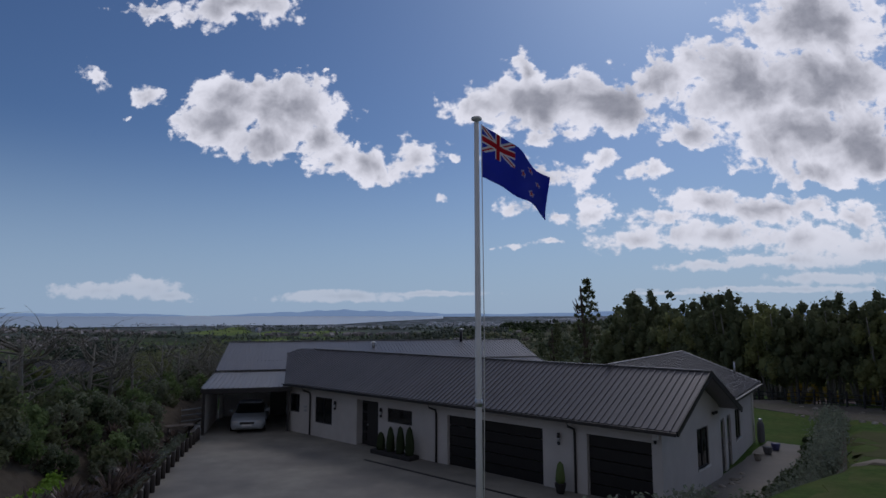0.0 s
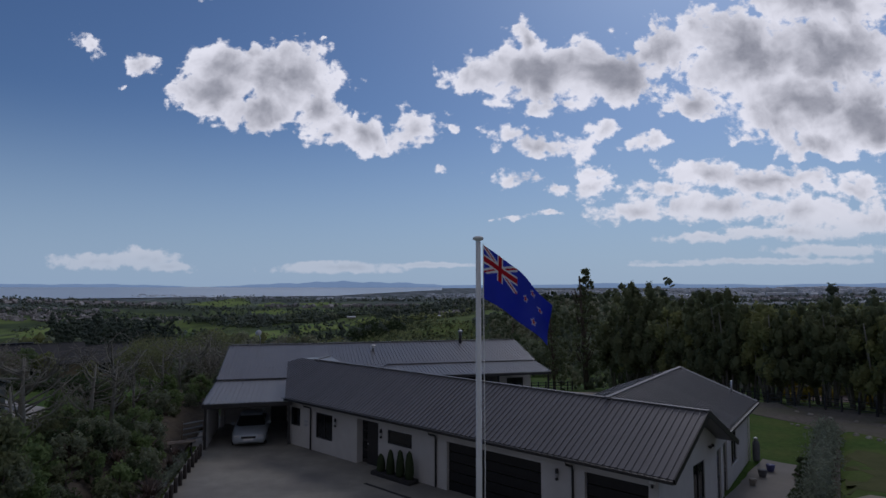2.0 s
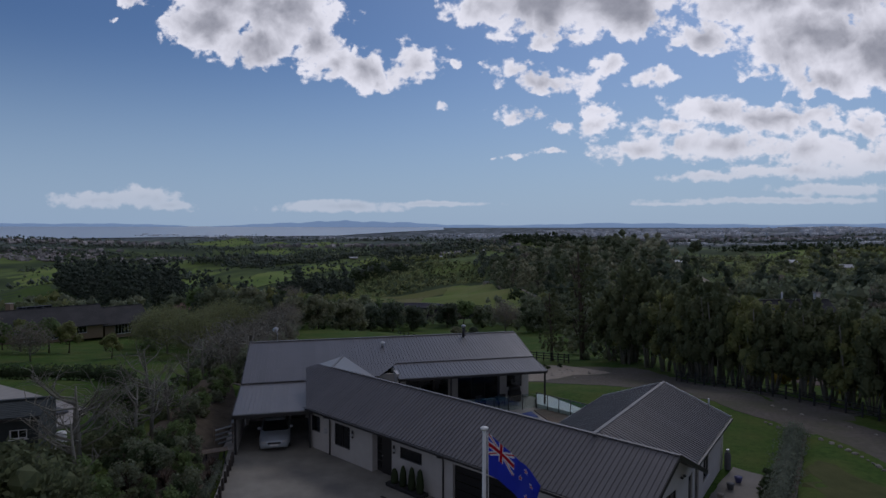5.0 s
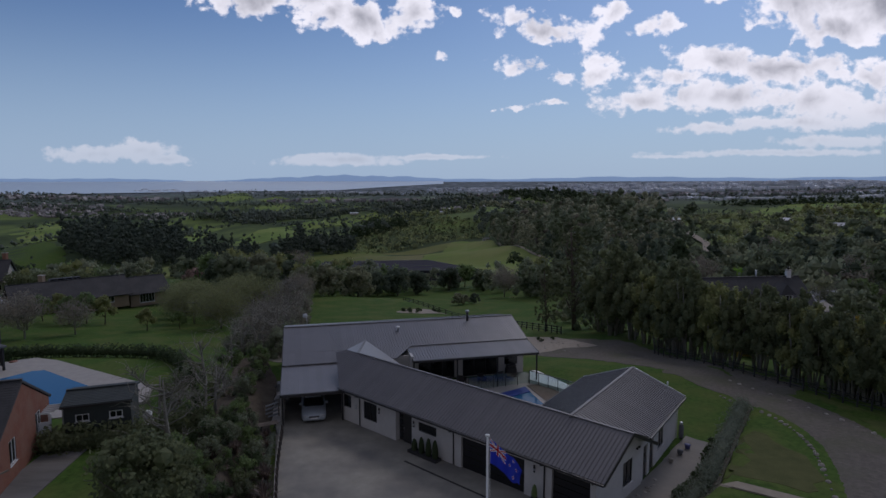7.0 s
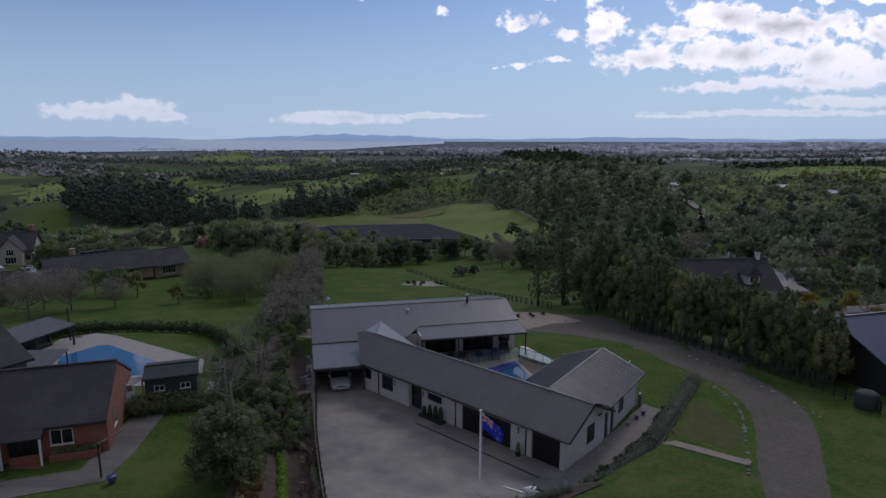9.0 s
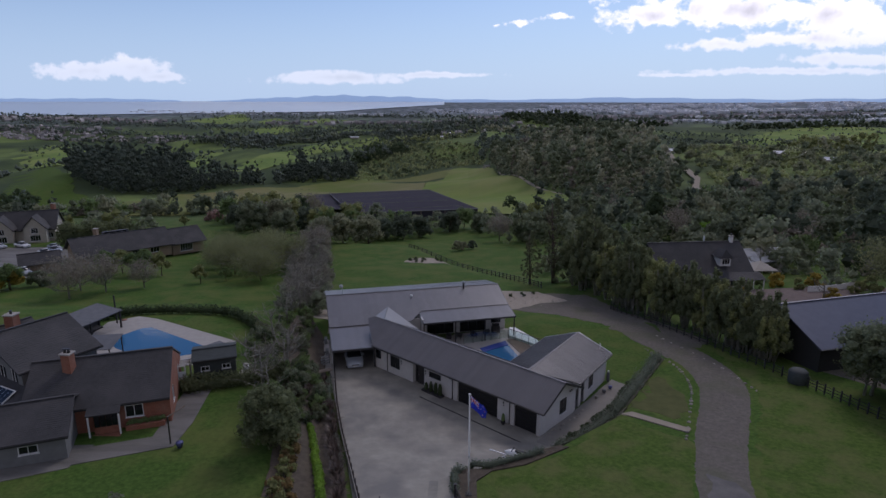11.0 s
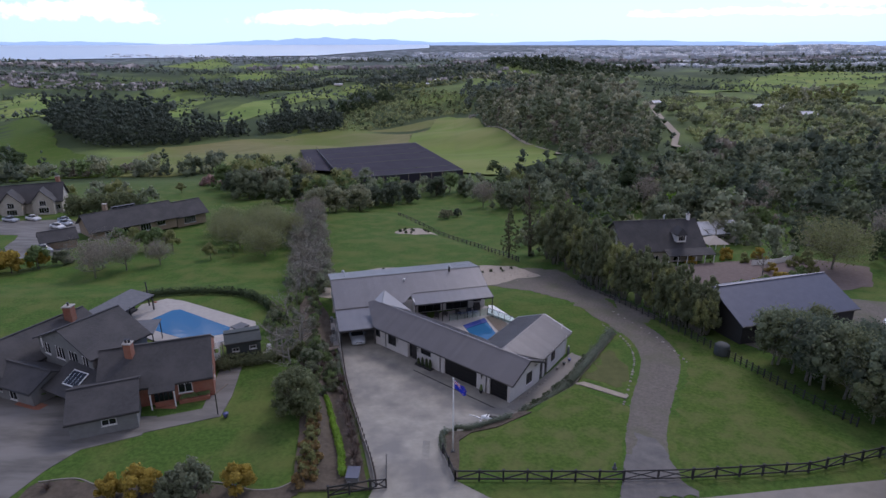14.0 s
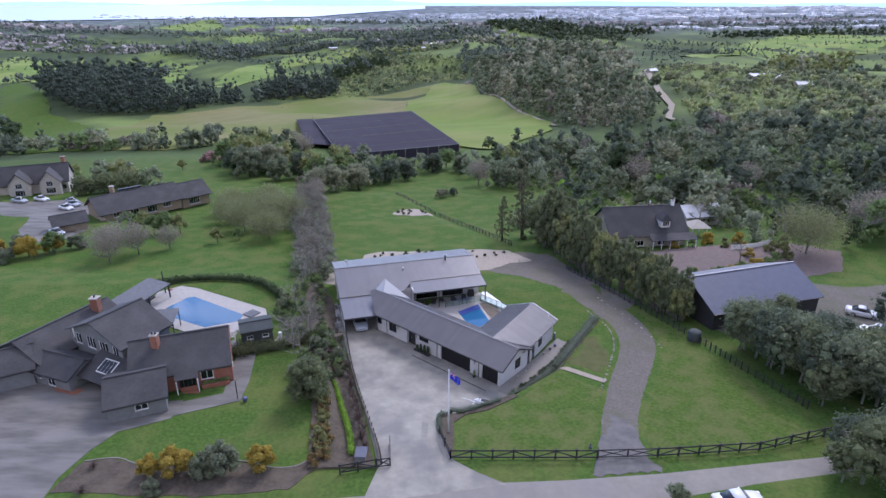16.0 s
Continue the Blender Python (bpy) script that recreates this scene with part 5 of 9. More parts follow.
for i in range(6):
    a, b = Vector((7.9, 40.4, 0)).lerp(Vector((12.4, 36.3, 0)), i / 6), Vector((7.9, 40.4, 0)).lerp(Vector((12.4, 36.3, 0)), (i + 1) / 6)
    fp = thing("glass_fence_panel", a, "clear glass pool fence panel with dark posts", "glass fence", "pool fence panels")
    bar(fp, Matrix(), a + Vector((0, 0, 0.65)), b + Vector((0, 0, 0.65)), 0.012, 1.1, M_CLEAR, "glass")
    tube("post", [a, a + Vector((0, 0, 1.25))], 0.03, M_DARKTRIM, fp, 6)
    bar(fp, Matrix(), a + Vector((0, 0, 1.24)), b + Vector((0, 0, 1.24)), 0.05, 0.05, M_DARKTRIM, "rail")
for i in range(5):
    a, b = Vector((2.4, 38.3, 0)).lerp(Vector((7.9, 40.4, 0)), i / 5), Vector((2.4, 38.3, 0)).lerp(Vector((7.9, 40.4, 0)), (i + 1) / 5)
    fp = thing("glass_fence_panel", a, "clear glass pool fence panel with dark posts", "glass fence", "pool fence panels")
    bar(fp, Matrix(), a + Vector((0, 0, 0.65)), b + Vector((0, 0, 0.65)), 0.012, 1.1, M_CLEAR, "glass")
    tube("post", [a, a + Vector((0, 0, 1.25))], 0.03, M_DARKTRIM, fp, 6)
prism("terrace_wall", [(7.9, 40.55), (12.6, 36.3), (12.8, 36.5), (8.9, 43.2), (8.2, 43.2)], -0.6, 0.36, M_WHITE)
tagged(bpy.data.objects["terrace_wall"], "white painted terrace kerb beside the glass fence", "wall", "", "structure")


def outdoor_chair(place, turn):
    m = basis(place[0], place[1], turn, place[2])
    ch = thing("outdoor_chair", place, "dark woven outdoor armchair on the veranda", "chair", "veranda chairs")
    box("seat", -0.3, 0.3, -0.3, 0.3, 0.32, 0.44, M_DARKTRIM, ch, m, 0.03)
    box("backrest", -0.3, 0.3, 0.24, 0.34, 0.44, 0.9, M_DARKTRIM, ch, m, 0.03)
    for s in (-1, 1):
        box("armrest", s * 0.3 - 0.05, s * 0.3 + 0.05, -0.3, 0.3, 0.44, 0.64, M_DARKTRIM, ch, m, 0.02)
        for d in (-0.25, 0.25):
            box("leg", s * 0.26 - 0.025, s * 0.26 + 0.025, d - 0.025, d + 0.025, 0, 0.33, M_DARKTRIM, ch, m)


for p, q, a in ((14.2, 5.6, 0), (15.6, 6.0, 160), (17.4, 5.7, 30), (19.2, 6.3, 200), (12.6, 6.2, 90)):
    outdoor_chair(MAIN @ Vector((p, q, 0.03)), a)
bq = thing("barbecue", MAIN @ Vector((20.6, 7.0, 0.03)), "black hooded barbecue on the veranda", "barbecue")
box("cabinet", 20.1, 21.1, 6.7, 7.2, 0.03, 0.85, M_BLACK, bq, MAIN, 0.02)
box("hood", 20.15, 21.05, 6.72, 7.18, 0.86, 1.2, M_GARAGE, bq, MAIN, 0.08)


# ---- the yard: flagpole, cars, fences, garden edges ----
def on_ground(x, y, lift=0.0):
    return Vector((x, y, height(x, y) + lift))


# flagpole with its flag
PX, PY, PTOP = 2.81, 7.23, 9.64
pz = height(PX, PY)
pole = thing("flagpole", (PX, PY, pz), "tall white flagpole standing in the entrance bed", "flagpole")
tube("shaft", [(PX, PY, pz), (PX, PY, pz + 3.0), (PX, PY, PTOP - 0.06)], [0.057, 0.052, 0.040], M_WHITE, pole, 12)
lathe("finial", [(0.04, -0.05), (0.085, -0.03), (0.09, 0.0), (0.07, 0.02), (0.02, 0.03)], (PX, PY, PTOP), M_WHITE, pole, 16, "flat white cap")
tube("collar", [(PX, PY, pz + 3.0), (PX, PY, pz + 3.12)], 0.06, M_METAL, pole, 12)
tube("halyard", [(PX + 0.07, PY, pz + 1.2), (PX + 0.1, PY, pz + 4.0), (PX + 0.08, PY, PTOP - 0.1)], 0.008, M_WHITE, pole, 5)
box("footing", PX - 0.22, PX + 0.22, PY - 0.22, PY + 0.22, pz - 0.2, pz + 0.16, M_BLACK, pole, None, 0.02)
box("cleat", PX + 0.06, PX + 0.1, PY - 0.02, PY + 0.02, pz + 1.15, pz + 1.3, M_METAL, pole)


def flag_colour(u, v):
    """Colour index of the blue ensign at u along the fly (0 to 2) and v up the hoist (0 to 1): 0 blue, 1 white, 2 red."""
    if u < 1.0 and v > 0.5:
        x, y = u - 0.5, (v - 0.75) * 2
        y *= 0.5
        if abs(x) < 0.05 or abs(y) < 0.05:
            return 2
        if abs(x) < 0.085 or abs(y) < 0.085:
            return 1
        d1, d2 = (x * 0.5 - y) / math.hypot(0.5, 1), (x * 0.5 + y) / math.hypot(0.5, 1)
        for d in (d1, d2):
            if abs(d) < 0.018:
                return 2
        if abs(d1) < 0.05 or abs(d2) < 0.05:
            return 1
        return 0
    for cx, cy, r in ((1.5, 0.82, 0.075), (1.5, 0.2, 0.085), (1.27, 0.55, 0.075), (1.7, 0.6, 0.065)):
        dx, dy = u - cx, v - cy
        a = math.atan2(dx, dy) % (2 * math.pi / 5)
        a = min(a, 2 * math.pi / 5 - a)
        rr = math.hypot(dx, dy)
        edge = r * (1 - 0.62 * (a / (math.pi / 5)))
        if rr < edge * 0.72:
            return 2
        if rr < edge * 1.1:
            return 1
    return 0


def make_flag():
    nu, nv, hoist, fly = 120, 60, 0.88, 1.72
    cloth = [leaf("flag_blue", (0.028, 0.042, 0.25), (0.022, 0.034, 0.22), 0.0), leaf("flag_white", (0.33, 0.33, 0.335), (0.31, 0.31, 0.315), 0.0), leaf("flag_red", (0.24, 0.016, 0.024), (0.22, 0.014, 0.022), 0.0)]
    verts, faces = [], []
    for j in range(nv + 1):
        for i in range(nu + 1):
            s, v = i / nu, j / nv
            droop = -0.86 * s - 0.30 * s * s
            x = PX + 0.09 + fly * s * 0.62 - 0.05 * (1 - v) * s
            y = PY + 0.17 * math.sin(s * 7.0 + v * 2.2) * s + 0.10 * s * math.sin(s * 15 - v * 4) - 0.25 * s
            z = PTOP - 0.12 - hoist * (1 - v) * (1 - 0.22 * s) + droop * fly * 0.48 + 0.03 * math.sin(s * 9 + v * 3) * s
            verts.append((x, y, z))
    for j in range(nv):
        for i in range(nu):
            a = j * (nu + 1) + i
            faces.append([a, a + 1, a + nu + 2, a + nu + 1])
    fl = tagged(raw("flag", verts, faces, cloth, None, "", False), "blue ensign flag with union canton and stars in light wind", "flag")
    idx = [flag_colour((i + 0.5) / nu * 2, (j + 0.5) / nv) for j in range(nv) for i in range(nu)]
    fl.data.polygons.foreach_set("material_index", idx)
    sol = fl.modifiers.new("cloth", "SOLIDIFY")
    sol.thickness = 0.004
    return fl


make_flag()


def sedan(place, turn, paint, label, length=4.85, width=1.84, tall=1.45, group=""):
    """A saloon car, front towards -y of its own frame before turning."""
    m = basis(place[0], place[1], turn, place[2])
    car = thing("car", place, label, "car", group)
    L, W = length / 2, width / 2

    def loft(sections, name, mt, parent, smooth_faces=True):
        bm = bmesh.new()
        rings = [[bm.verts.new(m @ Vector((x, y, z))) for x, z in ring] for y, ring in sections]
        k = len(rings[0])
        for a, b in zip(rings, rings[1:]):
            for i in range(k):
                bm.faces.new((a[i], a[(i + 1) % k], b[(i + 1) % k], b[i]))
        bm.faces.new(rings[0])
        bm.faces.new(rings[-1][::-1])
        bmesh.ops.recalc_face_normals(bm, faces=bm.faces)
        return part(name, bm, mt, parent, "", smooth_faces)

    def ring(w, z0, z1, mid):
        return [(-w * 0.92, z0), (w * 0.92, z0), (w, z0 + 0.15), (w, mid), (w * 0.86, z1), (-w * 0.86, z1), (-w, mid), (-w, z0 + 0.15)]
    body = loft([(-L, ring(W * 0.80, 0.3, 0.60, 0.52)), (-L + 0.12, ring(W * 0.92, 0.22, 0.70, 0.58)), (-L + 0.7, ring(W, 0.2, 0.80, 0.68)), (-L + 1.45, ring(W, 0.2, 0.92, 0.76)),
                 (0.3, ring(W, 0.2, 0.94, 0.80)), (L - 1.0, ring(W, 0.2, 0.97, 0.82)), (L - 0.2, ring(W * 0.95, 0.24, 0.98, 0.80)), (L, ring(W * 0.84, 0.34, 0.86, 0.7))], "body", paint, car)

    def cab(y, w, z0, z1):
        return (y, [(-w, z0), (w, z0), (w * 0.97, z0 + (z1 - z0) * 0.3), (w * 0.8, z1), (-w * 0.8, z1), (-w * 0.97, z0 + (z1 - z0) * 0.3)])
    loft([cab(-L + 1.35, W * 0.9, 0.86, 0.9), cab(-L + 2.15, W * 0.86, 0.9, tall - 0.06), cab(0.2, W * 0.86, 0.9, tall - 0.03), cab(L - 1.5, W * 0.86, 0.92, tall - 0.08), cab(L - 0.75, W * 0.86, 0.93, 0.98)], "glasshouse", M_PANE, car)
    loft([(-L + 2.05, [(-W * 0.68, tall - 0.09), (W * 0.68, tall - 0.09), (W * 0.66, tall - 0.02), (-W * 0.66, tall - 0.02)]), (0.2, [(-W * 0.72, tall - 0.05), (W * 0.72, tall - 0.05), (W * 0.66, tall + 0.01), (-W * 0.66, tall + 0.01)]),
          (L - 1.5, [(-W * 0.68, tall - 0.1), (W * 0.68, tall - 0.1), (W * 0.64, tall - 0.04), (-W * 0.64, tall - 0.04)])], "roof_skin", paint, car)
    for s in (-1, 1):
        for y in (-L + 0.95, L - 1.0):
            bm = bmesh.new()
            add_tube(bm, [m @ Vector((s * (W - 0.2), y, 0.32)), m @ Vector((s * (W + 0.01), y, 0.32))], [0.32, 0.32], 18)
            wheel = part("wheel", bm, M_RUBBER, car)
            bm = bmesh.new()
            add_tube(bm, [m @ Vector((s * (W - 0.02), y, 0.32)), m @ Vector((s * (W + 0.022), y, 0.32))], [0.21, 0.19], 14)
            part("rim", bm, M_METAL, wheel)
        box("headlight", *sorted((s * W * 0.5, s * W * 0.84)), -L - 0.005, -L + 0.25, 0.56, 0.68, M_METAL, car, m, 0.03, "bright clear headlight")
        box("tail_light", *sorted((s * W * 0.5, s * W * 0.86)), L - 0.2, L + 0.005, 0.66, 0.82, surface("tail_lens", (0.25, 0.01, 0.01), None, 3, 0.3), car, m, 0.02)
        box("door_mirror", *sorted((s * W * 0.98, s * (W + 0.18))), -L + 1.75, -L + 1.9, 0.92, 1.06, paint, car, m, 0.03)
    box("grille", -W * 0.42, W * 0.42, -L - 0.012, -L + 0.1, 0.50, 0.62, M_BLACK, car, m, 0.015)
    box("air_intake", -W * 0.6, W * 0.6, -L + 0.005, -L + 0.12, 0.27, 0.38, M_BLACK, car, m, 0.02)
    box("number_plate", -0.26, 0.26, -L - 0.02, -L + 0.05, 0.40, 0.50, M_WHITE, car, m)
    return car


SILVER = surface("silver_blue_car_paint", (0.50, 0.55, 0.60), None, 1.0, 0.3, metal=0.25)
WHITECAR = surface("white_car_paint", (0.78, 0.78, 0.78), None, 1.0, 0.25)
GREYCAR = surface("pale_grey_car_paint", (0.5, 0.52, 0.55), None, 1.0, 0.3, metal=0.4)
sedan(MAIN @ Vector((2.4, 2.35, 0.035)), 15.3, SILVER, "silver saloon car parked in the open carport")
sedan(on_ground(28.3, -2.6, 0.04), 98, WHITECAR, "white saloon car parked on the lane", 4.6, 1.78)
sedan(on_ground(64.3, 36.0, 0.02), 60, WHITECAR, "white saloon car parked behind the blue-roofed barn", 4.5, 1.78)
for x, y, a, p in ((-108.5, 113.2, 70, WHITECAR), (-113.0, 111.0, 75, GREYCAR), (-99.4, 112.0, 60, GREYCAR), (-97.0, 105.3, 65, WHITECAR), (-97.4, 109.0, 65, GREYCAR), (-84.1, 81.0, 60, GREYCAR)):
    sedan(on_ground(x, y, 0.03), a, p, "small pale car parked by a neighbouring house", 4.3, 1.75, 1.5, "cars at the far houses")

# drain channel across the drive, in two kinked runs
for k in range(14):
    a, b = Vector((-1.9, 24.9, 0.034)).lerp(Vector((8.5, 16.1, 0.034)), k / 14), Vector((-1.9, 24.9, 0.034)).lerp(Vector((8.5, 16.1, 0.034)), (k + 0.97) / 14)
    if k == 0:
        drain = thing("drain_channel", a, "dark slotted drain channel across the concrete", "drain", "", "structure")
    a.z = b.z = 0.038
    bar(drain, Matrix(), a, b, 0.13, 0.03, M_BLACK, "grate")

# timber edge posts along the planting strip
EDGE = [(-11.2, 29.0), (-9.55, 22.5), (-7.15, 14.6), (-4.4, 5.6), (-3.6, 2.4)]
edge_pts = curve_through(EDGE, 8)
wall_edge = thing("timber_edging", on_ground(-7.2, 14.6), "low retaining edge of round timber posts and boards", "edging")
base_post = None
for i in range(0, len(edge_pts)):
    x, y = edge_pts[i]
    z = height(x, y)
    tube("post", [(x - 0.05, y, z - 0.2), (x - 0.05, y, z + 0.62), (x - 0.05, y, z + 0.66)], [0.085, 0.085, 0.05], M_DARKPOST, wall_edge, 8)
    if i:
        px, py = edge_pts[i - 1]
        bar(wall_edge, Matrix(), (px - 0.16, py, height(px, py) + 0.24), (x - 0.16, y, z + 0.24), 0.05, 0.50, M_PALEBOARD, "board")


# black braced fence
def braced_fence(points, label, spacing=2.0, tall=1.15):
    run = thing("fence", on_ground(*points[0]), label, "fence")
    pts = []
    for (ax, ay), (bx, by) in zip(points, points[1:]):
        n = max(1, round(math.hypot(bx - ax, by - ay) / spacing))
        pts += [(ax + (bx - ax) * k / n, ay + (by - ay) * k / n) for k in range(n)]
    pts.append(points[-1])
    for i, (x, y) in enumerate(pts):
        z = height(x, y)
        box("post", x - 0.075, x + 0.075, y - 0.075, y + 0.075, z - 0.1, z + tall, M_BLACK, run, None, 0.012)
        box("post_cap", x - 0.1, x + 0.1, y - 0.1, y + 0.1, z + tall, z + tall + 0.05, M_BLACK, run)
        if i:
            px, py = pts[i - 1]
            q = height(px, py)
            for h in (0.22, tall - 0.14):
                bar(run, Matrix(), (px, py, q + h), (x, y, z + h), 0.05, 0.15, M_BLACK, "rail")
            if i % 2:
                bar(run, Matrix(), (px, py - 0.05, q + 0.25), (x, y - 0.05, z + tall - 0.18), 0.04, 0.12, M_BLACK, "brace")
            else:
                bar(run, Matrix(), (px, py - 0.05, q + tall - 0.18), (x, y - 0.05, z + 0.25), 0.04, 0.12, M_BLACK, "brace")
    return run


def gate(a, b, label, tall=1.1):
    za, zb = height(*a), height(*b)
    g = thing("gate", on_ground(*a), label, "gate", "black gates")
    for h in (0.18, tall - 0.08):
        bar(g, Matrix(), (*a, za + h), (*b, zb + h), 0.045, 0.11, M_BLACK, "rail")
    for p, z in ((a, za), (b, zb)):
        bar(g, Matrix(), (*p, z + 0.12), (*p, z + tall), 0.07, 0.07, M_BLACK, "stile")
    bar(g, Matrix(), (*a, za + 0.2), (*b, zb + tall - 0.1), 0.035, 0.09, M_BLACK, "brace")
    bar(g, Matrix(), (*a, za + tall - 0.1), (*b, zb + 0.2), 0.035, 0.09, M_BLACK, "brace")


braced_fence([(3.0, 3.2), (17.3, 3.35)], "black braced timber fence along the lane")
braced_fence([(23.3, 3.7), (33.7, 4.7), (37.4, 5.8), (45.4, 8.2), (52, 10.4)], "black braced timber fence curving along the lane")
braced_fence([(-7.4, 1.0), (-4.1, 1.9)], "short black braced fence beside the entrance", 1.6)
braced_fence([(3.0, 3.2), (1.9, 7.0)], "black fence panel beside the entrance bed", 1.9, 1.0)
gate((17.4, 3.4), (20.25, 3.55), "black braced timber farm gate")
gate((20.35, 3.55), (23.2, 3.7), "black braced timber farm gate")
gate((-2.75, 2.1), (-3.1, 5.4), "black entrance gate standing open")
gate((-4.0, 1.9), (-2.8, 2.1), "narrow black side gate")

# trailer beside the bed
tz = height(6.6, 13.1)
tm = basis(6.6, 13.1, -25, tz)
tr = thing("boat_trailer", (6.6, 13.1, tz), "small white jet ski on a galvanised trailer", "trailer")
for s in (-0.45, 0.45):
    bar(tr, tm, (-1.0, s, 0.38), (1.1, s, 0.38), 0.06, 0.08, M_METAL, "side_rail")
for k in (-0.9, 0.0, 1.0):
    bar(tr, tm, (k, -0.45, 0.38), (k, 0.45, 0.38), 0.05, 0.06, M_METAL, "cross_rail")
bar(tr, tm, (-0.9, 0.0, 0.38), (-2.3, 0.0, 0.42), 0.07, 0.08, M_METAL, "drawbar")
for s in (-0.62, 0.62):
    bm = bmesh.new()
    add_tube(bm, [tm @ Vector((0.35, s - 0.07, 0.25)), tm @ Vector((0.35, s + 0.07, 0.25))], [0.25, 0.25], 14)
    part("wheel", bm, M_RUBBER, tr)
    box("mudguard", 0.05, 0.65, s - 0.1, s + 0.1, 0.5, 0.54, M_WHITE, tr, tm, 0.015)
bm = bmesh.new()
rows = [(-0.95, 0.1, 0.55, 0.72), (-0.5, 0.34, 0.5, 0.9), (0.1, 0.42, 0.48, 0.92), (0.7, 0.40, 0.48, 0.78), (1.1, 0.36, 0.5, 0.66)]
rings = [[bm.verts.new(tm @ Vector((x, y, z))) for y, z in ((-w, a + 0.1), (-w * 0.5, a - 0.04), (w * 0.5, a - 0.04), (w, a + 0.1), (w * 0.55, b), (-w * 0.55, b))] for x, w, a, b in rows]
for a, b in zip(rings, rings[1:]):
    for i in range(6):
        bm.faces.new((a[i], a[(i + 1) % 6], b[(i + 1) % 6], b[i]))
bm.faces.new(rings[0][::-1])
bm.faces.new(rings[-1])
bmesh.ops.recalc_face_normals(bm, faces=bm.faces)
part("hull", bm, M_WHITE, tr, "white hull", True)
box("saddle", -0.1, 0.95, -0.16, 0.16, 0.8, 1.02, M_BLACK, tr, tm, 0.06, "black saddle")
bar(tr, tm, (-0.3, -0.32, 1.02), (-0.3, 0.32, 1.02), 0.05, 0.05, M_BLACK, "handlebar")


# planter with four clipped cones by the entry, pots, bins
def pot(x, y, r, h, mt, label, plant=None, z=None):
    z = height(x, y) + 0.03 if z is None else z
    t = thing("plant_pot", (x, y, z), label, "pot")
    lathe("bowl", [(r * 0.65, 0.0), (r * 0.9, h * 0.5), (r, h * 0.94), (r * 1.06, h), (r * 0.9, h)], (x, y, z), mt, t)
    lathe("soil", [(r * 0.9, h * 0.9), (r * 0.85, h * 0.93)], (x, y, z), M_SOIL, t)
    return t


wp = lambda u, v, z=0.035: WING @ Vector((u, v, z))
box("planter_trough", -13.6, -11.0, -0.75, -0.15, 0.03, 0.22, M_BLACK, None, WING, 0.02)
tagged(bpy.data.objects["planter_trough"], "long low black trough under the small window", "planter")
for k, (u, h) in enumerate(((-13.2, 0.8), (-12.55, 1.1), (-11.9, 1.2), (-11.3, 1.25))):
    c = wp(u, -0.45, 0.2)
    bm = bmesh.new()
    add_tube(bm, [(c.x, c.y, c.z + z) for z in (0, h * 0.2, h * 0.6, h * 0.9, h)], [0.16, 0.2, 0.17, 0.1, 0.02], 12)
    bmesh.ops.subdivide_edges(bm, edges=list(bm.edges), cuts=1)
    for v in bm.verts:
        v.co += Vector((random.uniform(-0.025, 0.025), random.uniform(-0.025, 0.025), random.uniform(-0.02, 0.02)))
    tagged(part("topiary", bm, L_DARK, None), "dark clipped upright shrub in the trough", "shrub", "clipped shrubs by the entry")
pc = wp(-3.6, -0.45)
pot(pc.x, pc.y, 0.2, 0.35, M_BLACK, "small black pot with a clipped bush by the garage doors")
bm = bmesh.new()
add_tube(bm, [(pc.x, pc.y, pc.z + z) for z in (0.3, 0.45, 0.75, 1.0, 1.1)], [0.08, 0.17, 0.16, 0.09, 0.02], 10)
for v in bm.verts:
    v.co += Vector((random.uniform(-0.02, 0.02), random.uniform(-0.02, 0.02), 0))
tagged(part("topiary", bm, L_GREEN, None), "small clipped bush in a black pot", "shrub")
for u, v, r, h, mt, lab in ((0.3, 9.6, 0.16, 0.3, M_STONE, "small grey stone pot against the side wall"), (0.3, 11.2, 0.2, 0.34, M_CANVAS, "dark grey garden pot against the side wall"), (0.35, 12.4, 0.2, 0.32, M_SKYBLUE, "glazed blue garden pot near the back corner")):
    c = wp(u, v)
    pot(c.x, c.y, r, h, mt, lab)
gb = Vector((17.45, 29.05, 0.06))
gt = thing("gas_bottle", gb, "tall grey gas bottle strapped at the house corner", "gas bottle")
lathe("cylinder", [(0.15, 0), (0.17, 0.05), (0.17, 0.85), (0.13, 0.97), (0.05, 1.02)], gb, M_CANVAS, gt)
lathe("collar", [(0.09, 1.0), (0.10, 1.14), (0.08, 1.16)], gb, M_METAL, gt)
lathe("valve", [(0.03, 1.0), (0.03, 1.1), (0.01, 1.11)], gb, M_METAL, gt)

# picnic table and low shelf by the carport
pt = MAIN @ Vector((-0.9, -1.0, 0.0))
pm = basis(pt.x, pt.y, 30, height(pt.x, pt.y) + 0.05)
pic = thing("picnic_table", pt, "weathered timber picnic table beside the carport", "table")
for k in range(4):
    box("plank", -0.7, 0.7, -0.33 + k * 0.17, -0.18 + k * 0.17, 0.70, 0.74, M_WOOD, pic, pm, 0.006)
for s in (-0.5, 0.5):
    bar(pic, pm, (s, -0.55, 0.0), (s, 0.25, 0.7), 0.06, 0.09, M_BLACK, "leg")
    bar(pic, pm, (s, 0.55, 0.0), (s, -0.25, 0.7), 0.06, 0.09, M_BLACK, "leg")
st = MAIN @ Vector((-0.75, 1.6, 0.0))
sm = basis(st.x, st.y, 15.3, height(st.x, st.y))
rack = thing("garden_rack", st, "grey timber slatted rack beside the carport wall", "rack")
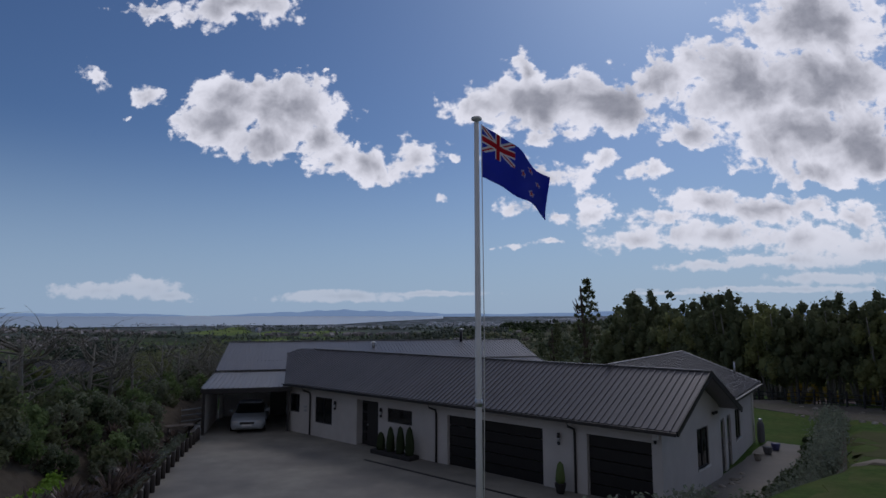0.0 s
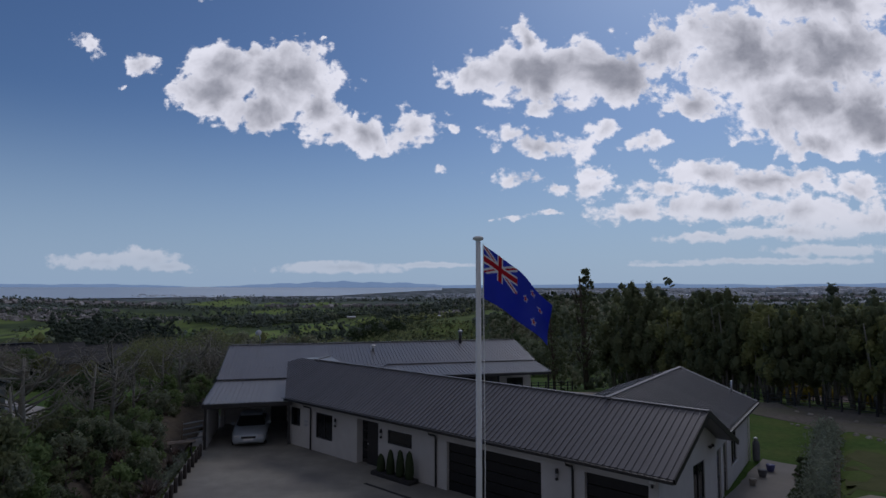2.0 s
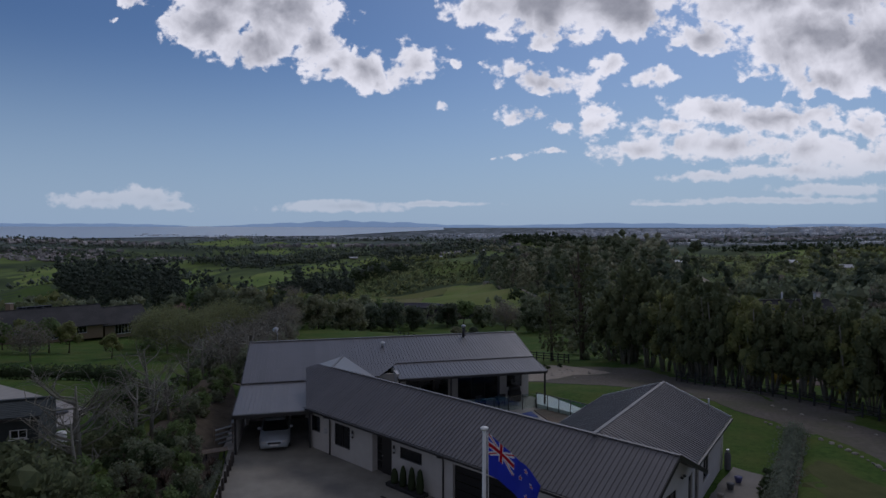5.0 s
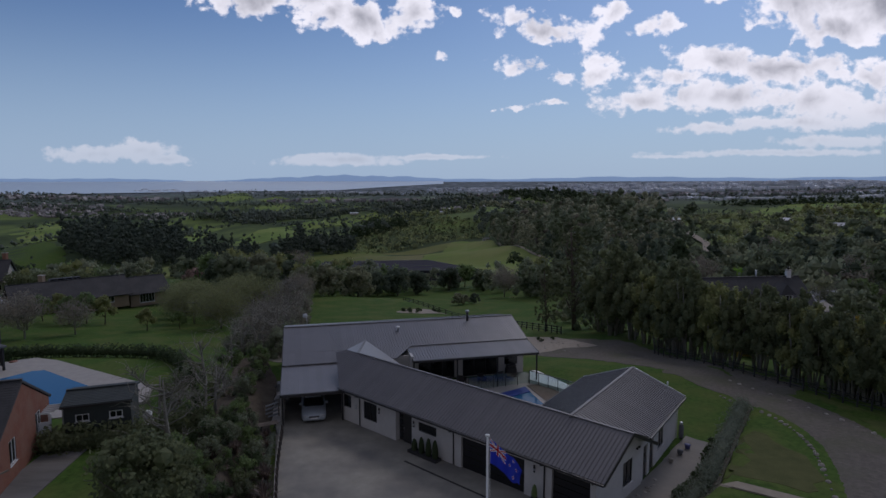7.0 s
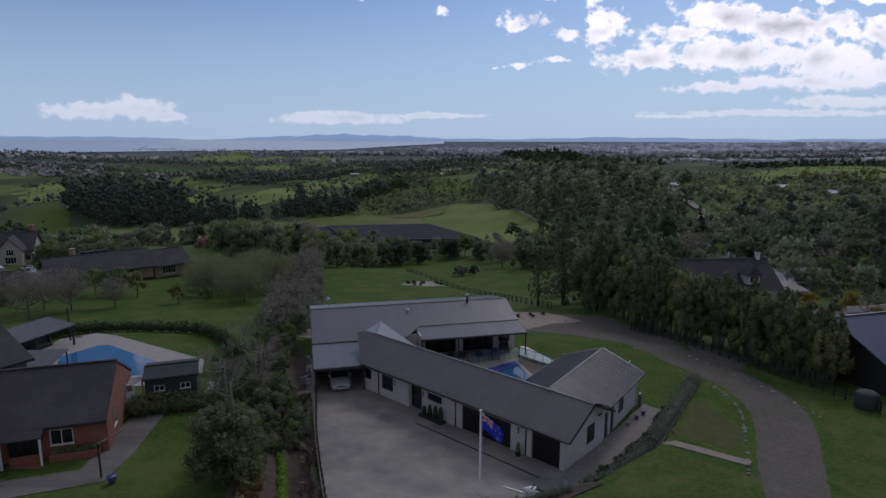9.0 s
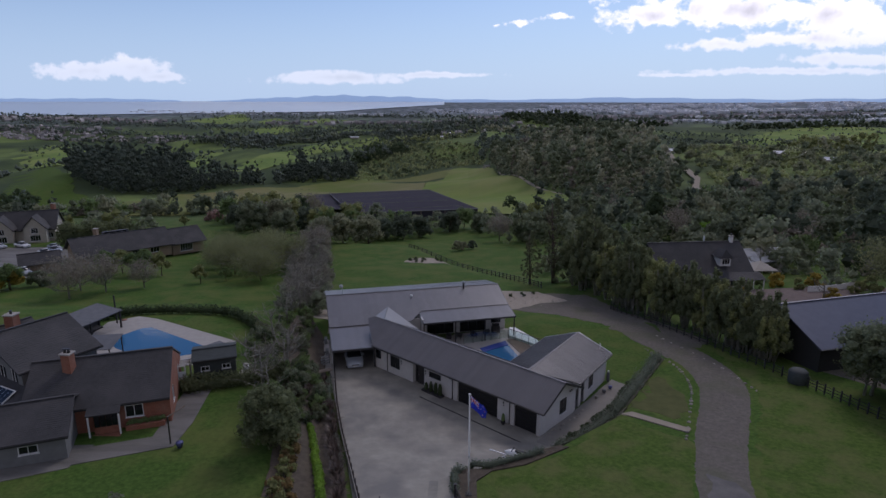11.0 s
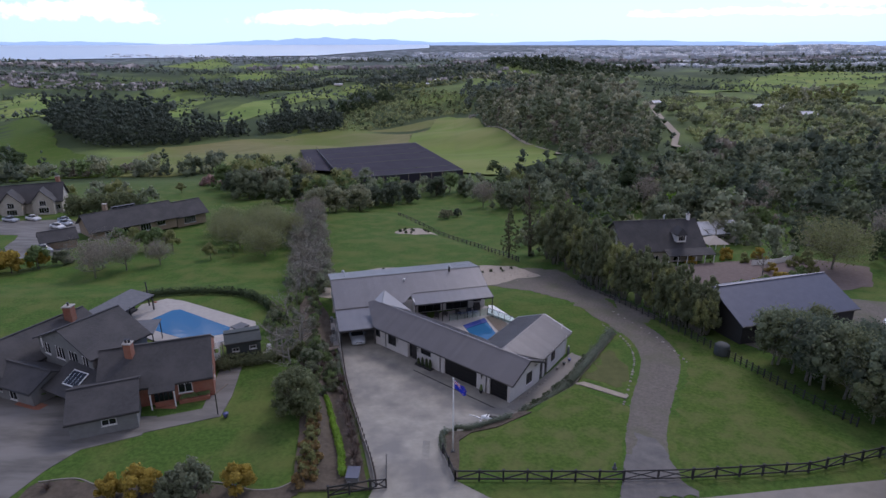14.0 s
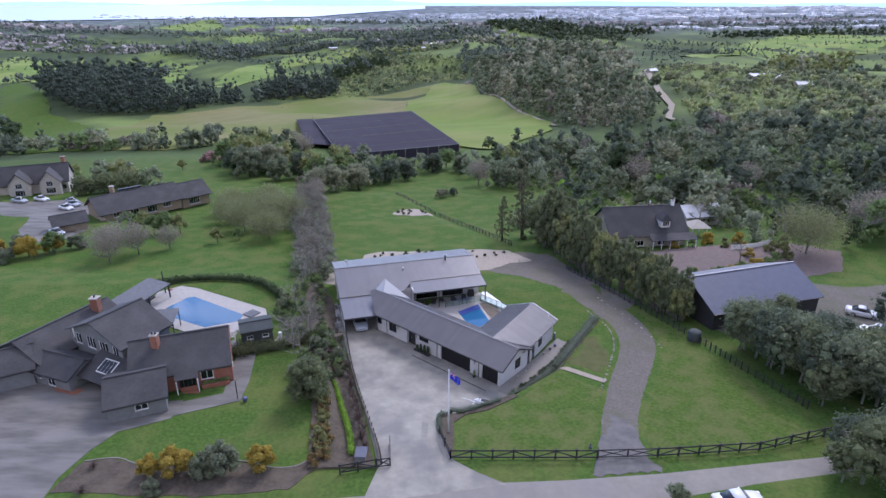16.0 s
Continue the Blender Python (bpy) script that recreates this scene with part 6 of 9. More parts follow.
for k in range(4):
    bar(rack, sm, (-0.5, -0.3, 0.3 + 0.3 * k), (0.5, 0.5, 0.3 + 0.3 * k), 0.25, 0.03, M_WEATHER, "shelf")
for a, b in ((-0.5, -0.3), (0.5, 0.5)):
    bar(rack, sm, (a, b, 0), (a, b, 1.35), 0.06, 0.06, M_WOOD, "leg")
# side slab with heat pump units
prism("side_slab", [(-1.5, 1.0), (-0.1, 1.0), (-0.1, 9.2), (-1.5, 9.2)], -0.5, 0.05, M_PAVE, None, MAIN)
tagged(bpy.data.objects["side_slab"], "narrow pale concrete strip beside the house", "path", "", "structure")
for q in (4.6, 8.2):
    hp = thing("heat_pump", MAIN @ Vector((-0.4, q, 0.05)), "grey heat pump unit beside the house wall", "heat pump", "heat pumps")
    box("casing", -0.6, -0.25, q - 0.4, q + 0.4, 0.08, 0.72, M_WEATHER, hp, MAIN, 0.02)
    lathe("fan", [(0.24, 0), (0.22, 0.03)], MAIN @ Vector((-0.62, q, 0.4)), M_BLACK, hp)
# shelter box at the strip's foot
sb = on_ground(-5.7, 3.2, 0.2)
sbx = thing("storage_box", sb, "grey weathered storage box in the planting strip", "box")
box("body", sb.x - 0.5, sb.x + 0.5, sb.y - 0.7, sb.y + 0.7, sb.z, sb.z + 0.6, M_WEATHER, sbx, None, 0.03)
box("lid", sb.x - 0.56, sb.x + 0.56, sb.y - 0.76, sb.y + 0.76, sb.z + 0.6, sb.z + 0.68, M_BLUEROOF, sbx, None, 0.02)
# stones edging the gardens
rock_m = bpy.data.meshes.new("stone")
bm = bmesh.new()
bmesh.ops.create_icosphere(bm, subdivisions=2, radius=0.22)
for v in bm.verts:
    v.co *= 0.8 + 0.4 * noise.noise(v.co * 4)
    v.co.z *= 0.65
bm.to_mesh(rock_m)
bm.free()
rock_m.materials.append(M_STONE)
rr = random.Random(5)
spots = [(x, y) for a, b, n in (((10.9, 15.6), (16.6, 21.6), 22), ((16.5, 21.5), (24.4, 34.4), 30), ((9.9, 18.4), (14.0, 23.0), 16)) for x, y in [(a[0] + (b[0] - a[0]) * k / n + rr.uniform(-0.2, 0.2), a[1] + (b[1] - a[1]) * k / n + rr.uniform(-0.2, 0.2)) for k in range(n)]]
ring_ = curve_through([(21.0, 16.0), (23.8, 22.7), (25.3, 27.1), (25.6, 31.8), (24.0, 37.7)], 8)
spots += [(x - 0.15, y) for x, y in ring_] + [(x + 0.3, y) for x, y in curve_through([(30.9, 26), (29.6, 33), (26.2, 42)], 6)]
spots += [(rr.uniform(7, 17), rr.uniform(58, 66)) for _ in range(26)]
for x, y in spots:
    st_ = new("stone", rock_m)
    s = rr.uniform(0.5, 1.15)
    st_.matrix_basis = pose(x, y, height(x, y) + 0.03, rr.uniform(-20, 20), rr.uniform(-20, 20), rr.uniform(0, 360)) @ Matrix.Diagonal((s, s * rr.uniform(0.7, 1.2), s, 1))
    tagged(st_, "rough grey garden stone on the ground", "stone", "garden stones")


# ---- neighbouring houses ----
def slab_roof(owner, m, corners, material, thick=0.14, name="roof", courses=0):
    """One roof slope of some thickness; with courses its face is stepped like shingles. corners: eave a, eave b, ridge b, ridge a."""
    a, b, c, d = (Vector(p) for p in corners)
    n = (b - a).cross(d - a).normalized()
    if n.z < 0:
        n = -n
    bm = bmesh.new()
    k = max(1, courses * 2)
    prof = []
    for i in range(k):
        prof += [(i / k, 0.012 if courses else 0.0)] + ([((i + 1) / k, 0.0)] if courses else [])
    if not courses:
        prof.append((1.0, 0.0))
    prof += [(1.0, -thick), (0.0, -thick)]
    ends = [[bm.verts.new(m @ (p.lerp(q, f) + n * h)) for f, h in prof] for p, q in ((a, d), (b, c))]
    for i in range(len(prof)):
        j = (i + 1) % len(prof)
        bm.faces.new((ends[0][i], ends[0][j], ends[1][j], ends[1][i]))
    bm.faces.new(ends[0])
    bm.faces.new(ends[1][::-1])
    bmesh.ops.recalc_face_normals(bm, faces=bm.faces)
    return part(name, bm, material, owner)


def gable_block(owner, cx, cy, turn, L, W, base, eave, ridge, wall_m, roof_m, over=0.45, courses=10, front=(), right=(), left=(), back=(), verge=None):
    """A gabled block: ridge along its x axis, front towards -y. Lists hold windows as (s0, s1, z0, z1) on each wall."""
    m = basis(cx, cy, turn)
    l, w = L / 2, W / 2
    wall_run(owner, m, 0, -l, l, -w, base - 0.4, eave, wall_m, [(a, b, base + c, base + d) for a, b, c, d in front], 0.2)
    wall_run(owner, m, 0, -l, l, w, base - 0.4, eave, wall_m, [(a, b, base + c, base + d) for a, b, c, d in back], -0.2)
    top = (0.0, ridge - 0.1)
    wall_run(owner, m, 1, -w + 0.2, w - 0.2, l, base - 0.4, eave, wall_m, [(a, b, base + c, base + d) for a, b, c, d in right], -0.2, top)
    wall_run(owner, m, 1, -w + 0.2, w - 0.2, -l, base - 0.4, eave, wall_m, [(a, b, base + c, base + d) for a, b, c, d in left], 0.2, top)
    for a, b, c, d in front:
        window(owner, m, 0, a, b, base + c, base + d, -w, 1, M_WHITE, True, max(1, round((b - a) / 0.6) - 1))
    for a, b, c, d in back:
        window(owner, m, 0, a, b, base + c, base + d, w, -1, M_WHITE, True, max(1, round((b - a) / 0.6) - 1))
    for a, b, c, d in right:
        window(owner, m, 1, a, b, base + c, base + d, l, -1, M_WHITE, True, max(1, round((b - a) / 0.6) - 1))
    for a, b, c, d in left:
        window(owner, m, 1, a, b, base + c, base + d, -l, 1, M_WHITE, True, max(1, round((b - a) / 0.6) - 1))
    s = (ridge - eave) / w
    lo = eave - over * s + 0.12
    r = ridge + 0.12
    g = over if verge is None else verge
    slab_roof(owner, m, [(-l - g, -w - over, lo), (l + g, -w - over, lo), (l + g, 0, r), (-l - g, 0, r)], roof_m, 0.14, "roof", courses)
    slab_roof(owner, m, [(-l - g, w + over, lo), (l + g, w + over, lo), (l + g, 0, r), (-l - g, 0, r)], roof_m, 0.14, "roof", courses)
    bar(owner, m, (-l - g, 0, r + 0.05), (l + g, 0, r + 0.05), 0.26, 0.06, roof_m, "ridge_cap")
    bar(owner, m, (-l - g, -w - over - 0.05, lo - 0.1), (l + g, -w - over - 0.05, lo - 0.1), 0.1, 0.12, M_DARKTRIM, "gutter")
    return m


def chimney(owner, x, y, z0, z1, w, mt, pots=2):
    c = box("chimney", x - w / 2, x + w / 2, y - w / 2, y + w / 2, z0, z1, mt, owner, None, 0.02)
    box("cap", x - w / 2 - 0.08, x + w / 2 + 0.08, y - w / 2 - 0.08, y + w / 2 + 0.08, z1, z1 + 0.12, M_PAVE, c)
    for k in range(pots):
        lathe("chimney_pot", [(0.14, 0.1), (0.11, 0.3), (0.15, 0.5)], (x + (k - (pots - 1) / 2) * 0.35, y, z1), M_DARKTRIM, c, 10)


# the brick house with its weatherboard upper storey
bh = thing("brick_house", (-33, 17, 1.6), "red brick house with dark shingle roofs and grey upper storey", "house")
gable_block(bh, -29.4, 19.1, 20.0, 11.0, 9.1, 1.55, 4.1, 6.5, M_BRICK, M_SHINGLE, 0.35, 14, front=[(2.0, 3.4, 1.0, 2.1)], right=[(-2.6, -1.6, 0.9, 2.3), (1.8, 2.8, 0.9, 2.3)], verge=0.06)
gable_block(bh, -31.9, 12.7, 23.5, 5.8, 7.0, 1.75, 3.85, 5.3, M_WEATHER, M_SHINGLE, 0.3, 10, front=[(-0.2, 1.1, 1.0, 1.7)], right=[])
gable_block(bh, -37.75, 21.35, 62.0, 6.4, 9.8, 3.6, 6.3, 8.4, M_WEATHER, M_SHINGLE, 0.4, 10, left=[(-4.1, -3.1, 1.0, 2.5), (-2.2, -0.6, 1.0, 2.5), (0.2, 1.8, 1.0, 2.5), (2.9, 4.0, 1.0, 2.4)], front=[(-2.4, -1.4, 1.2, 2.5)])
gable_block(bh, -46.2, 23.6, 66.0, 12.0, 8.0, 1.5, 4.1, 6.0, M_WEATHER, M_SHINGLE, 0.4, 12, left=[(-2.0, -0.8, 0.9, 2.1)])
gable_block(bh, -42.6, 17.2, -20.0, 6.0, 4.4, 1.6, 3.7, 4.7, M_WEATHER, M_SHINGLE, 0.5, 8, front=[(-2.4, -1.5, 0.9, 1.9), (-0.5, 0.6, 0.3, 1.9)])
gable_block(bh, -50.6, 16.4, 30.0, 8.0, 6.4, 1.7, 4.0, 5.4, M_WEATHER, M_SHINGLE, 0.4, 10)
# glazed lean-to roof light over the stair
sk = box("roof_light", -1.1, 1.1, -0.9, 0.9, 0, 0.08, M_WHITE, bh, Matrix.Translation((-36.4, 15.3, 4.35)) @ Matrix.Rotation(radians(-24), 4, "Z") @ Matrix.Rotation(radians(28), 4, "X"), 0.01, "white framed roof light")
for k in range(4):
    box("glazing", -1.0 + k * 0.51, -0.54 + k * 0.51, -0.8, 0.8, 0.08, 0.1, M_PANE, sk, Matrix.Translation((-36.4, 15.3, 4.35)) @ Matrix.Rotation(radians(-24), 4, "Z") @ Matrix.Rotation(radians(28), 4, "X"))
slab_roof(bh, basis(-36.4, 15.6, -26), [(-3.0, -2.2, 3.4), (3.0, -2.2, 3.4), (3.0, 1.8, 5.2), (-3.0, 1.8, 5.2)], M_SHINGLE, 0.14, "roof", 8)
chimney(bh, -31.4, 17.2, 5.0, 7.5, 0.75, M_BRICK)
chimney(bh, -43.6, 26.8, 4.8, 7.3, 0.95, M_BRICK, 1)
tube("flue", [(-43.0, 20.5, 5.2), (-43.0, 20.5, 6.6)], 0.09, M_WHITE, bh, 8)
# bay porch with its lean-to roof against the brick front
mp_ = basis(-26.7, 14.95, 20.5)
slab_roof(bh, mp_, [(-1.8, -0.9, 3.7), (0.7, -0.9, 3.7), (0.7, 0.25, 4.15), (-1.8, 0.25, 4.15)], M_SHINGLE, 0.1, "porch_roof", 4)
box("bay", -1.4, 0.4, -0.3, 0.26, 1.5, 2.3, M_BRICK, bh, mp_)
for k in range(4):
    box("bay_window", -1.36 + k * 0.44, -0.96 + k * 0.44, -0.28, -0.2, 2.32, 3.6, M_PANE, bh, mp_)
for s in (-1.68, 0.58):
    box("porch_post", s - 0.06, s + 0.06, -0.8, -0.68, 1.5, 3.65, M_WHITE, bh, mp_)
box("entrance_step", -1.9, 0.6, -1.2, -0.35, 1.5, 1.72, M_BRICK, bh, mp_, 0.02)
box("raised_bed", 0.9, 3.9, -0.45, 0.24, 1.4, 2.1, M_BRICK, bh, mp_, 0.03)
dm = basis(-40.8, 15.0, -20)
box("front_door", -0.5, 0.5, -0.1, 0.0, 1.75, 3.85, M_WHITE, bh, dm, 0.01)
box("door_step", -1.8, 1.6, -1.2, 0.0, 1.6, 1.78, M_BRICK, bh, dm, 0.02)
wr = new("wreath")
attach(wr, bh)
lathe("wreath_ring", [(0.1, -0.05), (0.22, 0.0), (0.1, 0.05)], (-39.6, 14.6, 3.0), L_DARK, wr)

# poolside shed
sh = thing("pool_shed", (-22.4, 25.2, 1.3), "small dark green shed with two white windows beside the pool", "shed")
ms = gable_block(sh, -22.7, 26.2, 22.0, 3.9, 3.6, 1.2, 3.85, 4.25, M_GREENBOARD, M_GREENBOARD, 0.15, 5, front=[(-1.3, -0.5, 1.55, 2.05), (0.65, 1.45, 1.55, 2.05)])
wt = lathe("water_cylinder", [(0.26, 0), (0.28, 0.05), (0.28, 0.9), (0.2, 1.0), (0.02, 1.02)], on_ground(-19.5, 26.0, 0.55), M_WHITE)
tagged(wt, "white water cylinder on a plinth beside the shed", "water tank")
tagged(box("plinth", -20.2, -18.9, 25.4, 26.6, height(-19.5, 26) - 0.2, height(-19.5, 26) + 0.55, M_PAVE, None, None, 0.02), "pale block plinth beside the shed", "plinth")
gtp = thing("garden_gate", on_ground(-25.2, 23.6), "white pergola gate between brick house and shed", "gate")
for s in range(5):
    bar(gtp, Matrix(), (-26.4, 23.0 + s * 0.4, 3.5), (-24.6, 23.7 + s * 0.4, 3.5), 0.08, 0.12, M_WHITE, "slat")
for x, y in ((-26.3, 22.9), (-24.6, 23.6), (-26.6, 24.6), (-24.9, 25.3)):
    bar(gtp, Matrix(), (x, y, height(x, y)), (x, y, 3.5), 0.12, 0.12, M_WHITE, "post")
box("gate_panel", -0.9, 0.9, -0.03, 0.03, 1.4, 3.0, M_WHITE, gtp, basis(-25.4, 23.2, 22))

# their pool
np_ = thing("swimming_pool", on_ground(-34, 36), "large angular blue swimming pool with a pale paved surround", "pool")
zp = 1.22
prism("surround", [(-42.0, 33.4), (-42.6, 40.8), (-39.8, 43.0), (-37.0, 42.2), (-24.2, 35.4), (-22.9, 32.0), (-25.2, 29.2), (-31.0, 27.4), (-36, 30.0)], -0.2, zp, M_PAVE, np_)
prism("water", [(-39.0, 35.5), (-37.2, 38.9), (-36.2, 39.2), (-27.0, 33.6), (-26.9, 31.8), (-31.2, 29.9), (-36.8, 32.6), (-38.2, 33.8)], zp - 0.3, zp + 0.012, M_POOL, np_)
prism("diving_board", [(-27.0, 33.6), (-26.0, 35.0), (-24.6, 34.1), (-25.6, 32.6)], zp, zp + 0.16, M_CANVAS, np_)
pv = thing("pool_pavilion", on_ground(-42.6, 35.5), "dark open pavilion with a pale roof beside the pool", "pavilion")
mv = basis(-42.6, 35.3, 76)
slab_roof(pv, mv, [(-4.6, -1.9, 3.45), (4.6, -1.9, 3.45), (4.6, 1.9, 3.95), (-4.6, 1.9, 3.95)], M_CANVAS, 0.12, "roof", 0)
for s in (-4.3, 0.0, 4.3):
    for d in (-1.7, 1.7):
        box("post", s - 0.08, s + 0.08, d - 0.08, d + 0.08, 0.6, 3.5, M_BLACK, pv, mv)
box("bench", -3.4, 3.6, 0.4, 1.3, 1.0, 1.45, M_BLACK, pv, mv, 0.05)
box("back_screen", -4.4, 4.4, 1.75, 1.85, 0.6, 2.8, M_BLACK, pv, mv)
bar(pv, Matrix(), (-41.2, 40.4, 0.8), (-41.4, 40.7, 4.8), 0.14, 0.14, M_BLACK, "mast")
aw = thing("shade_sail", on_ground(-36.2, 29.0), "grey canvas awning over a small terrace", "awning")
slab_roof(aw, basis(-36.6, 28.4, 10), [(-2.4, -1.8, 3.6), (2.4, -1.8, 3.6), (2.4, 1.8, 3.9), (-2.4, 1.8, 3.9)], M_CANVAS, 0.05, "canvas", 0)
for s in (-2.2, 2.2):
    box("post", s - 0.05, s + 0.05, -1.7, -1.6, 0.8, 3.6, M_BLACK, aw, basis(-36.6, 28.4, 10))
    box("post", s - 0.05, s + 0.05, 1.6, 1.7, 0.8, 3.85, M_BLACK, aw, basis(-36.6, 28.4, 10))
pot(-20.0, 12.5, 0.28, 0.45, M_SKYBLUE, "glazed blue pot at the lawn's edge")
pot(-41.0, 41.6, 0.35, 0.6, M_TERRACOTTA, "pale urn beside the pool")
wd = thing("garden_post", on_ground(-21.0, 13.0), "dark garden lamp post with a timber arm", "post")
bar(wd, Matrix(), on_ground(-21.0, 13.0), on_ground(-21.0, 13.0, 2.4), 0.09, 0.09, M_DARKTRIM, "stem")
bar(wd, Matrix(), on_ground(-21.0, 13.0, 2.4), on_ground(-20.4, 14.8, 2.5), 0.06, 0.08, M_WOOD, "arm")

# blue-roofed barn
bn = thing("barn", (47.0, 38.6, 0.4), "long timber barn with a plain blue-grey roof among trees", "barn")
gable_block(bn, 47.0, 39.6, 17.5, 18.6, 12.0, 0.3, 3.3, 6.0, M_BLACK, M_BLUEROOF, 0.4, 0, front=[(3, 5, 0.9, 2.0)])
tk = lathe("water_tank", [(0.85, 0), (0.9, 0.15), (0.9, 1.25), (0.7, 1.45), (0.05, 1.52)], on_ground(36.3, 28.2), M_GREENBOARD, None, 20)
tagged(tk, "dark round water tank beside the barn", "water tank")
van = thing("caravan", on_ground(57.2, 26.6), "pale white caravan parked in the barn yard behind trees", "caravan")
cm = basis(57.2, 26.6, 24, height(57.2, 26.6))
shell = box("body", -2.4, 2.4, -1.05, 1.05, 0.5, 2.45, M_WHITE, van, cm, 0.18)
for a, b in ((-1.9, -0.9), (-0.4, 0.6), (1.1, 1.9)):
    w_ = box("window", a, b, -1.075, -1.045, 1.35, 1.95, M_PANE, van, cm, 0.01)
    box("window_frame", a - 0.05, b + 0.05, -1.07, -1.05, 1.3, 1.35, M_DARKTRIM, w_, cm)
box("skirt", -2.3, 2.3, -1.06, -1.03, 0.5, 0.72, M_METAL, van, cm)
box("roof_hatch", -0.3, 0.4, -0.3, 0.3, 2.45, 2.55, M_METAL, van, cm, 0.02)
for q_ in (-0.95, 0.95):
    bm = bmesh.new()
    add_tube(bm, [cm @ Vector((0.1, q_ - 0.08, 0.31)), cm @ Vector((0.1, q_ + 0.08, 0.31))], [0.31, 0.31], 14)
    part("wheel", bm, M_RUBBER, van)
bar(van, cm, (-2.35, 0.0, 0.5), (-3.5, 0.0, 0.45), 0.09, 0.1, M_METAL, "drawbar")
tube("jockey_wheel", [cm @ Vector((-3.3, 0.0, 0.5)), cm @ Vector((-3.3, 0.0, 0.0))], 0.05, M_RUBBER, van, 8)
orn = lathe("garden_ornament", [(0.02, 0.0), (0.2, 0.02), (0.21, 0.1), (0.09, 0.18), (0.12, 0.32), (0.07, 0.42), (0.1, 0.5), (0.06, 0.6), (0.01, 0.64)], on_ground(17.0, 5.0), M_CANVAS, None, 12)
tagged(orn, "small weathered garden ornament on grass by the gate", "ornament")
tool = thing("utility_trailer", on_ground(58.6, 31.4), "dark tipping trailer parked by the barn", "trailer")
tmx = basis(58.6, 31.4, 30, height(58.6, 31.4))
box("bed", -1.2, 1.2, -0.8, 0.8, 0.5, 0.6, M_BLACK, tool, tmx, 0.01)
box("headboard", -1.25, -1.15, -0.8, 0.8, 0.6, 1.5, M_METAL, tool, tmx, 0.01)
for s in (-0.85, 0.85):
    box("side", -1.2, 1.2, s - 0.04, s + 0.04, 0.6, 1.0, M_BLACK, tool, tmx)
    bm = bmesh.new()
    add_tube(bm, [tmx @ Vector((0.2, s * 1.1 - 0.08, 0.3)), tmx @ Vector((0.2, s * 1.1 + 0.08, 0.3))], [0.3, 0.3], 12)
    part("wheel", bm, M_RUBBER, tool)
wr2 = thing("lean_to_shed", on_ground(57.5, 24), "long shed with a pale corrugated roof behind trees", "shed")
gable_block(wr2, 57.5, 24.5, 25, 11, 5.0, 0.9, 2.7, 3.2, M_WEATHER, M_SHEDFAR, 0.2, 0)
patch("barn_yard", [(53, 30), (60, 27), (72, 36), (86, 44), (84, 50), (70, 47), (58, 46)], 0.03, 1.5, M_GRAVEL, 0.05, "worn gravel yard by the barn", "yard", edge_noise=0.4)
patch("house_yard", [(38, 51), (46, 49.5), (54, 52), (62, 52), (74, 56), (80, 66), (72, 72), (60, 71), (48, 68), (40, 66), (35, 60)], 0.03, 1.5, surface("mulch_yard", (0.20, 0.16, 0.145), (0.15, 0.12, 0.11), 1.5, 0.95, bump=0.5), 0.05, "brown gravel forecourt", "yard", edge_noise=0.5)

# dormered house beyond the trees
dh = thing("dormer_house", (40.5, 70.3, -1.8), "steep dark-roofed cottage with a white dormer beyond the trees", "house")
md = gable_block(dh, 40.6, 70.6, 8.0, 16.0, 10.5, -1.9, 1.5, 5.6, M_PLASTER, M_SHINGLE, 0.5, 16, front=[(2, 3.5, 0.9, 2.1), (4.5, 6, 0.9, 2.1), (-3, -1, 0.9, 2.1)], right=[(-1, 1, 0.9, 2.1)])
dx = basis(44.6, 66.2, 8)
box("dormer", -0.9, 0.9, 0.0, 2.6, 2.6, 4.0, M_WHITE, dh, dx)
window(dh, dx, 0, -0.7, 0.7, 2.9, 3.9, 0.0, -1, M_WHITE, False, 2)
bm = bmesh.new()
vv = [bm.verts.new(dx @ Vector(p)) for p in ((-1.2, -0.3, 3.95), (1.2, -0.3, 3.95), (0, 0.2, 5.4), (-1.2, 3.0, 3.95), (1.2, 3.0, 3.95), (0, 2.2, 5.4))]
for q in ((0, 1, 2), (0, 2, 5, 3), (1, 4, 5, 2), (3, 5, 4), (0, 3, 4, 1)):
    bm.faces.new([vv[i] for i in q])
bmesh.ops.recalc_face_normals(bm, faces=bm.faces)
part("dormer_roof", bm, M_SHINGLE, dh)
slab_roof(dh, basis(45.5, 65.0, 8), [(-4.5, -1.6, 0.9), (5.0, -1.6, 0.9), (5.0, 0.4, 1.7), (-4.5, 0.4, 1.7)], M_SHINGLE, 0.1, "veranda_roof", 3)
for k in range(6):
    box("veranda_post", -4.3 + k * 1.8, -4.18 + k * 1.8, -1.5, -1.4, -2.0, 0.9, M_WHITE, dh, basis(45.5, 65.0, 8))
chimney(dh, 47.4, 71.6, 4.6, 6.6, 0.6, M_WHITE, 1)
tube("flue", [(42.5, 71.0, 5.0), (42.5, 71.0, 6.7)], 0.12, M_METAL, dh)
dh.location += Vector((2.0, 4.6, -1.4))
ga = thing("garden_gazebo", on_ground(56.5, 79.0), "small square gazebo with a pale pyramid roof", "gazebo")
gz0 = height(56.5, 79)
bm = bmesh.new()
bmesh.ops.create_cone(bm, cap_ends=True, segments=4, radius1=3.2, radius2=0.1, depth=1.3, matrix=Matrix.Translation((56.5, 79, gz0 + 3.0)) @ Matrix.Rotation(radians(50), 4, "Z"))
part("roof", bm, M_PLASTER, ga)
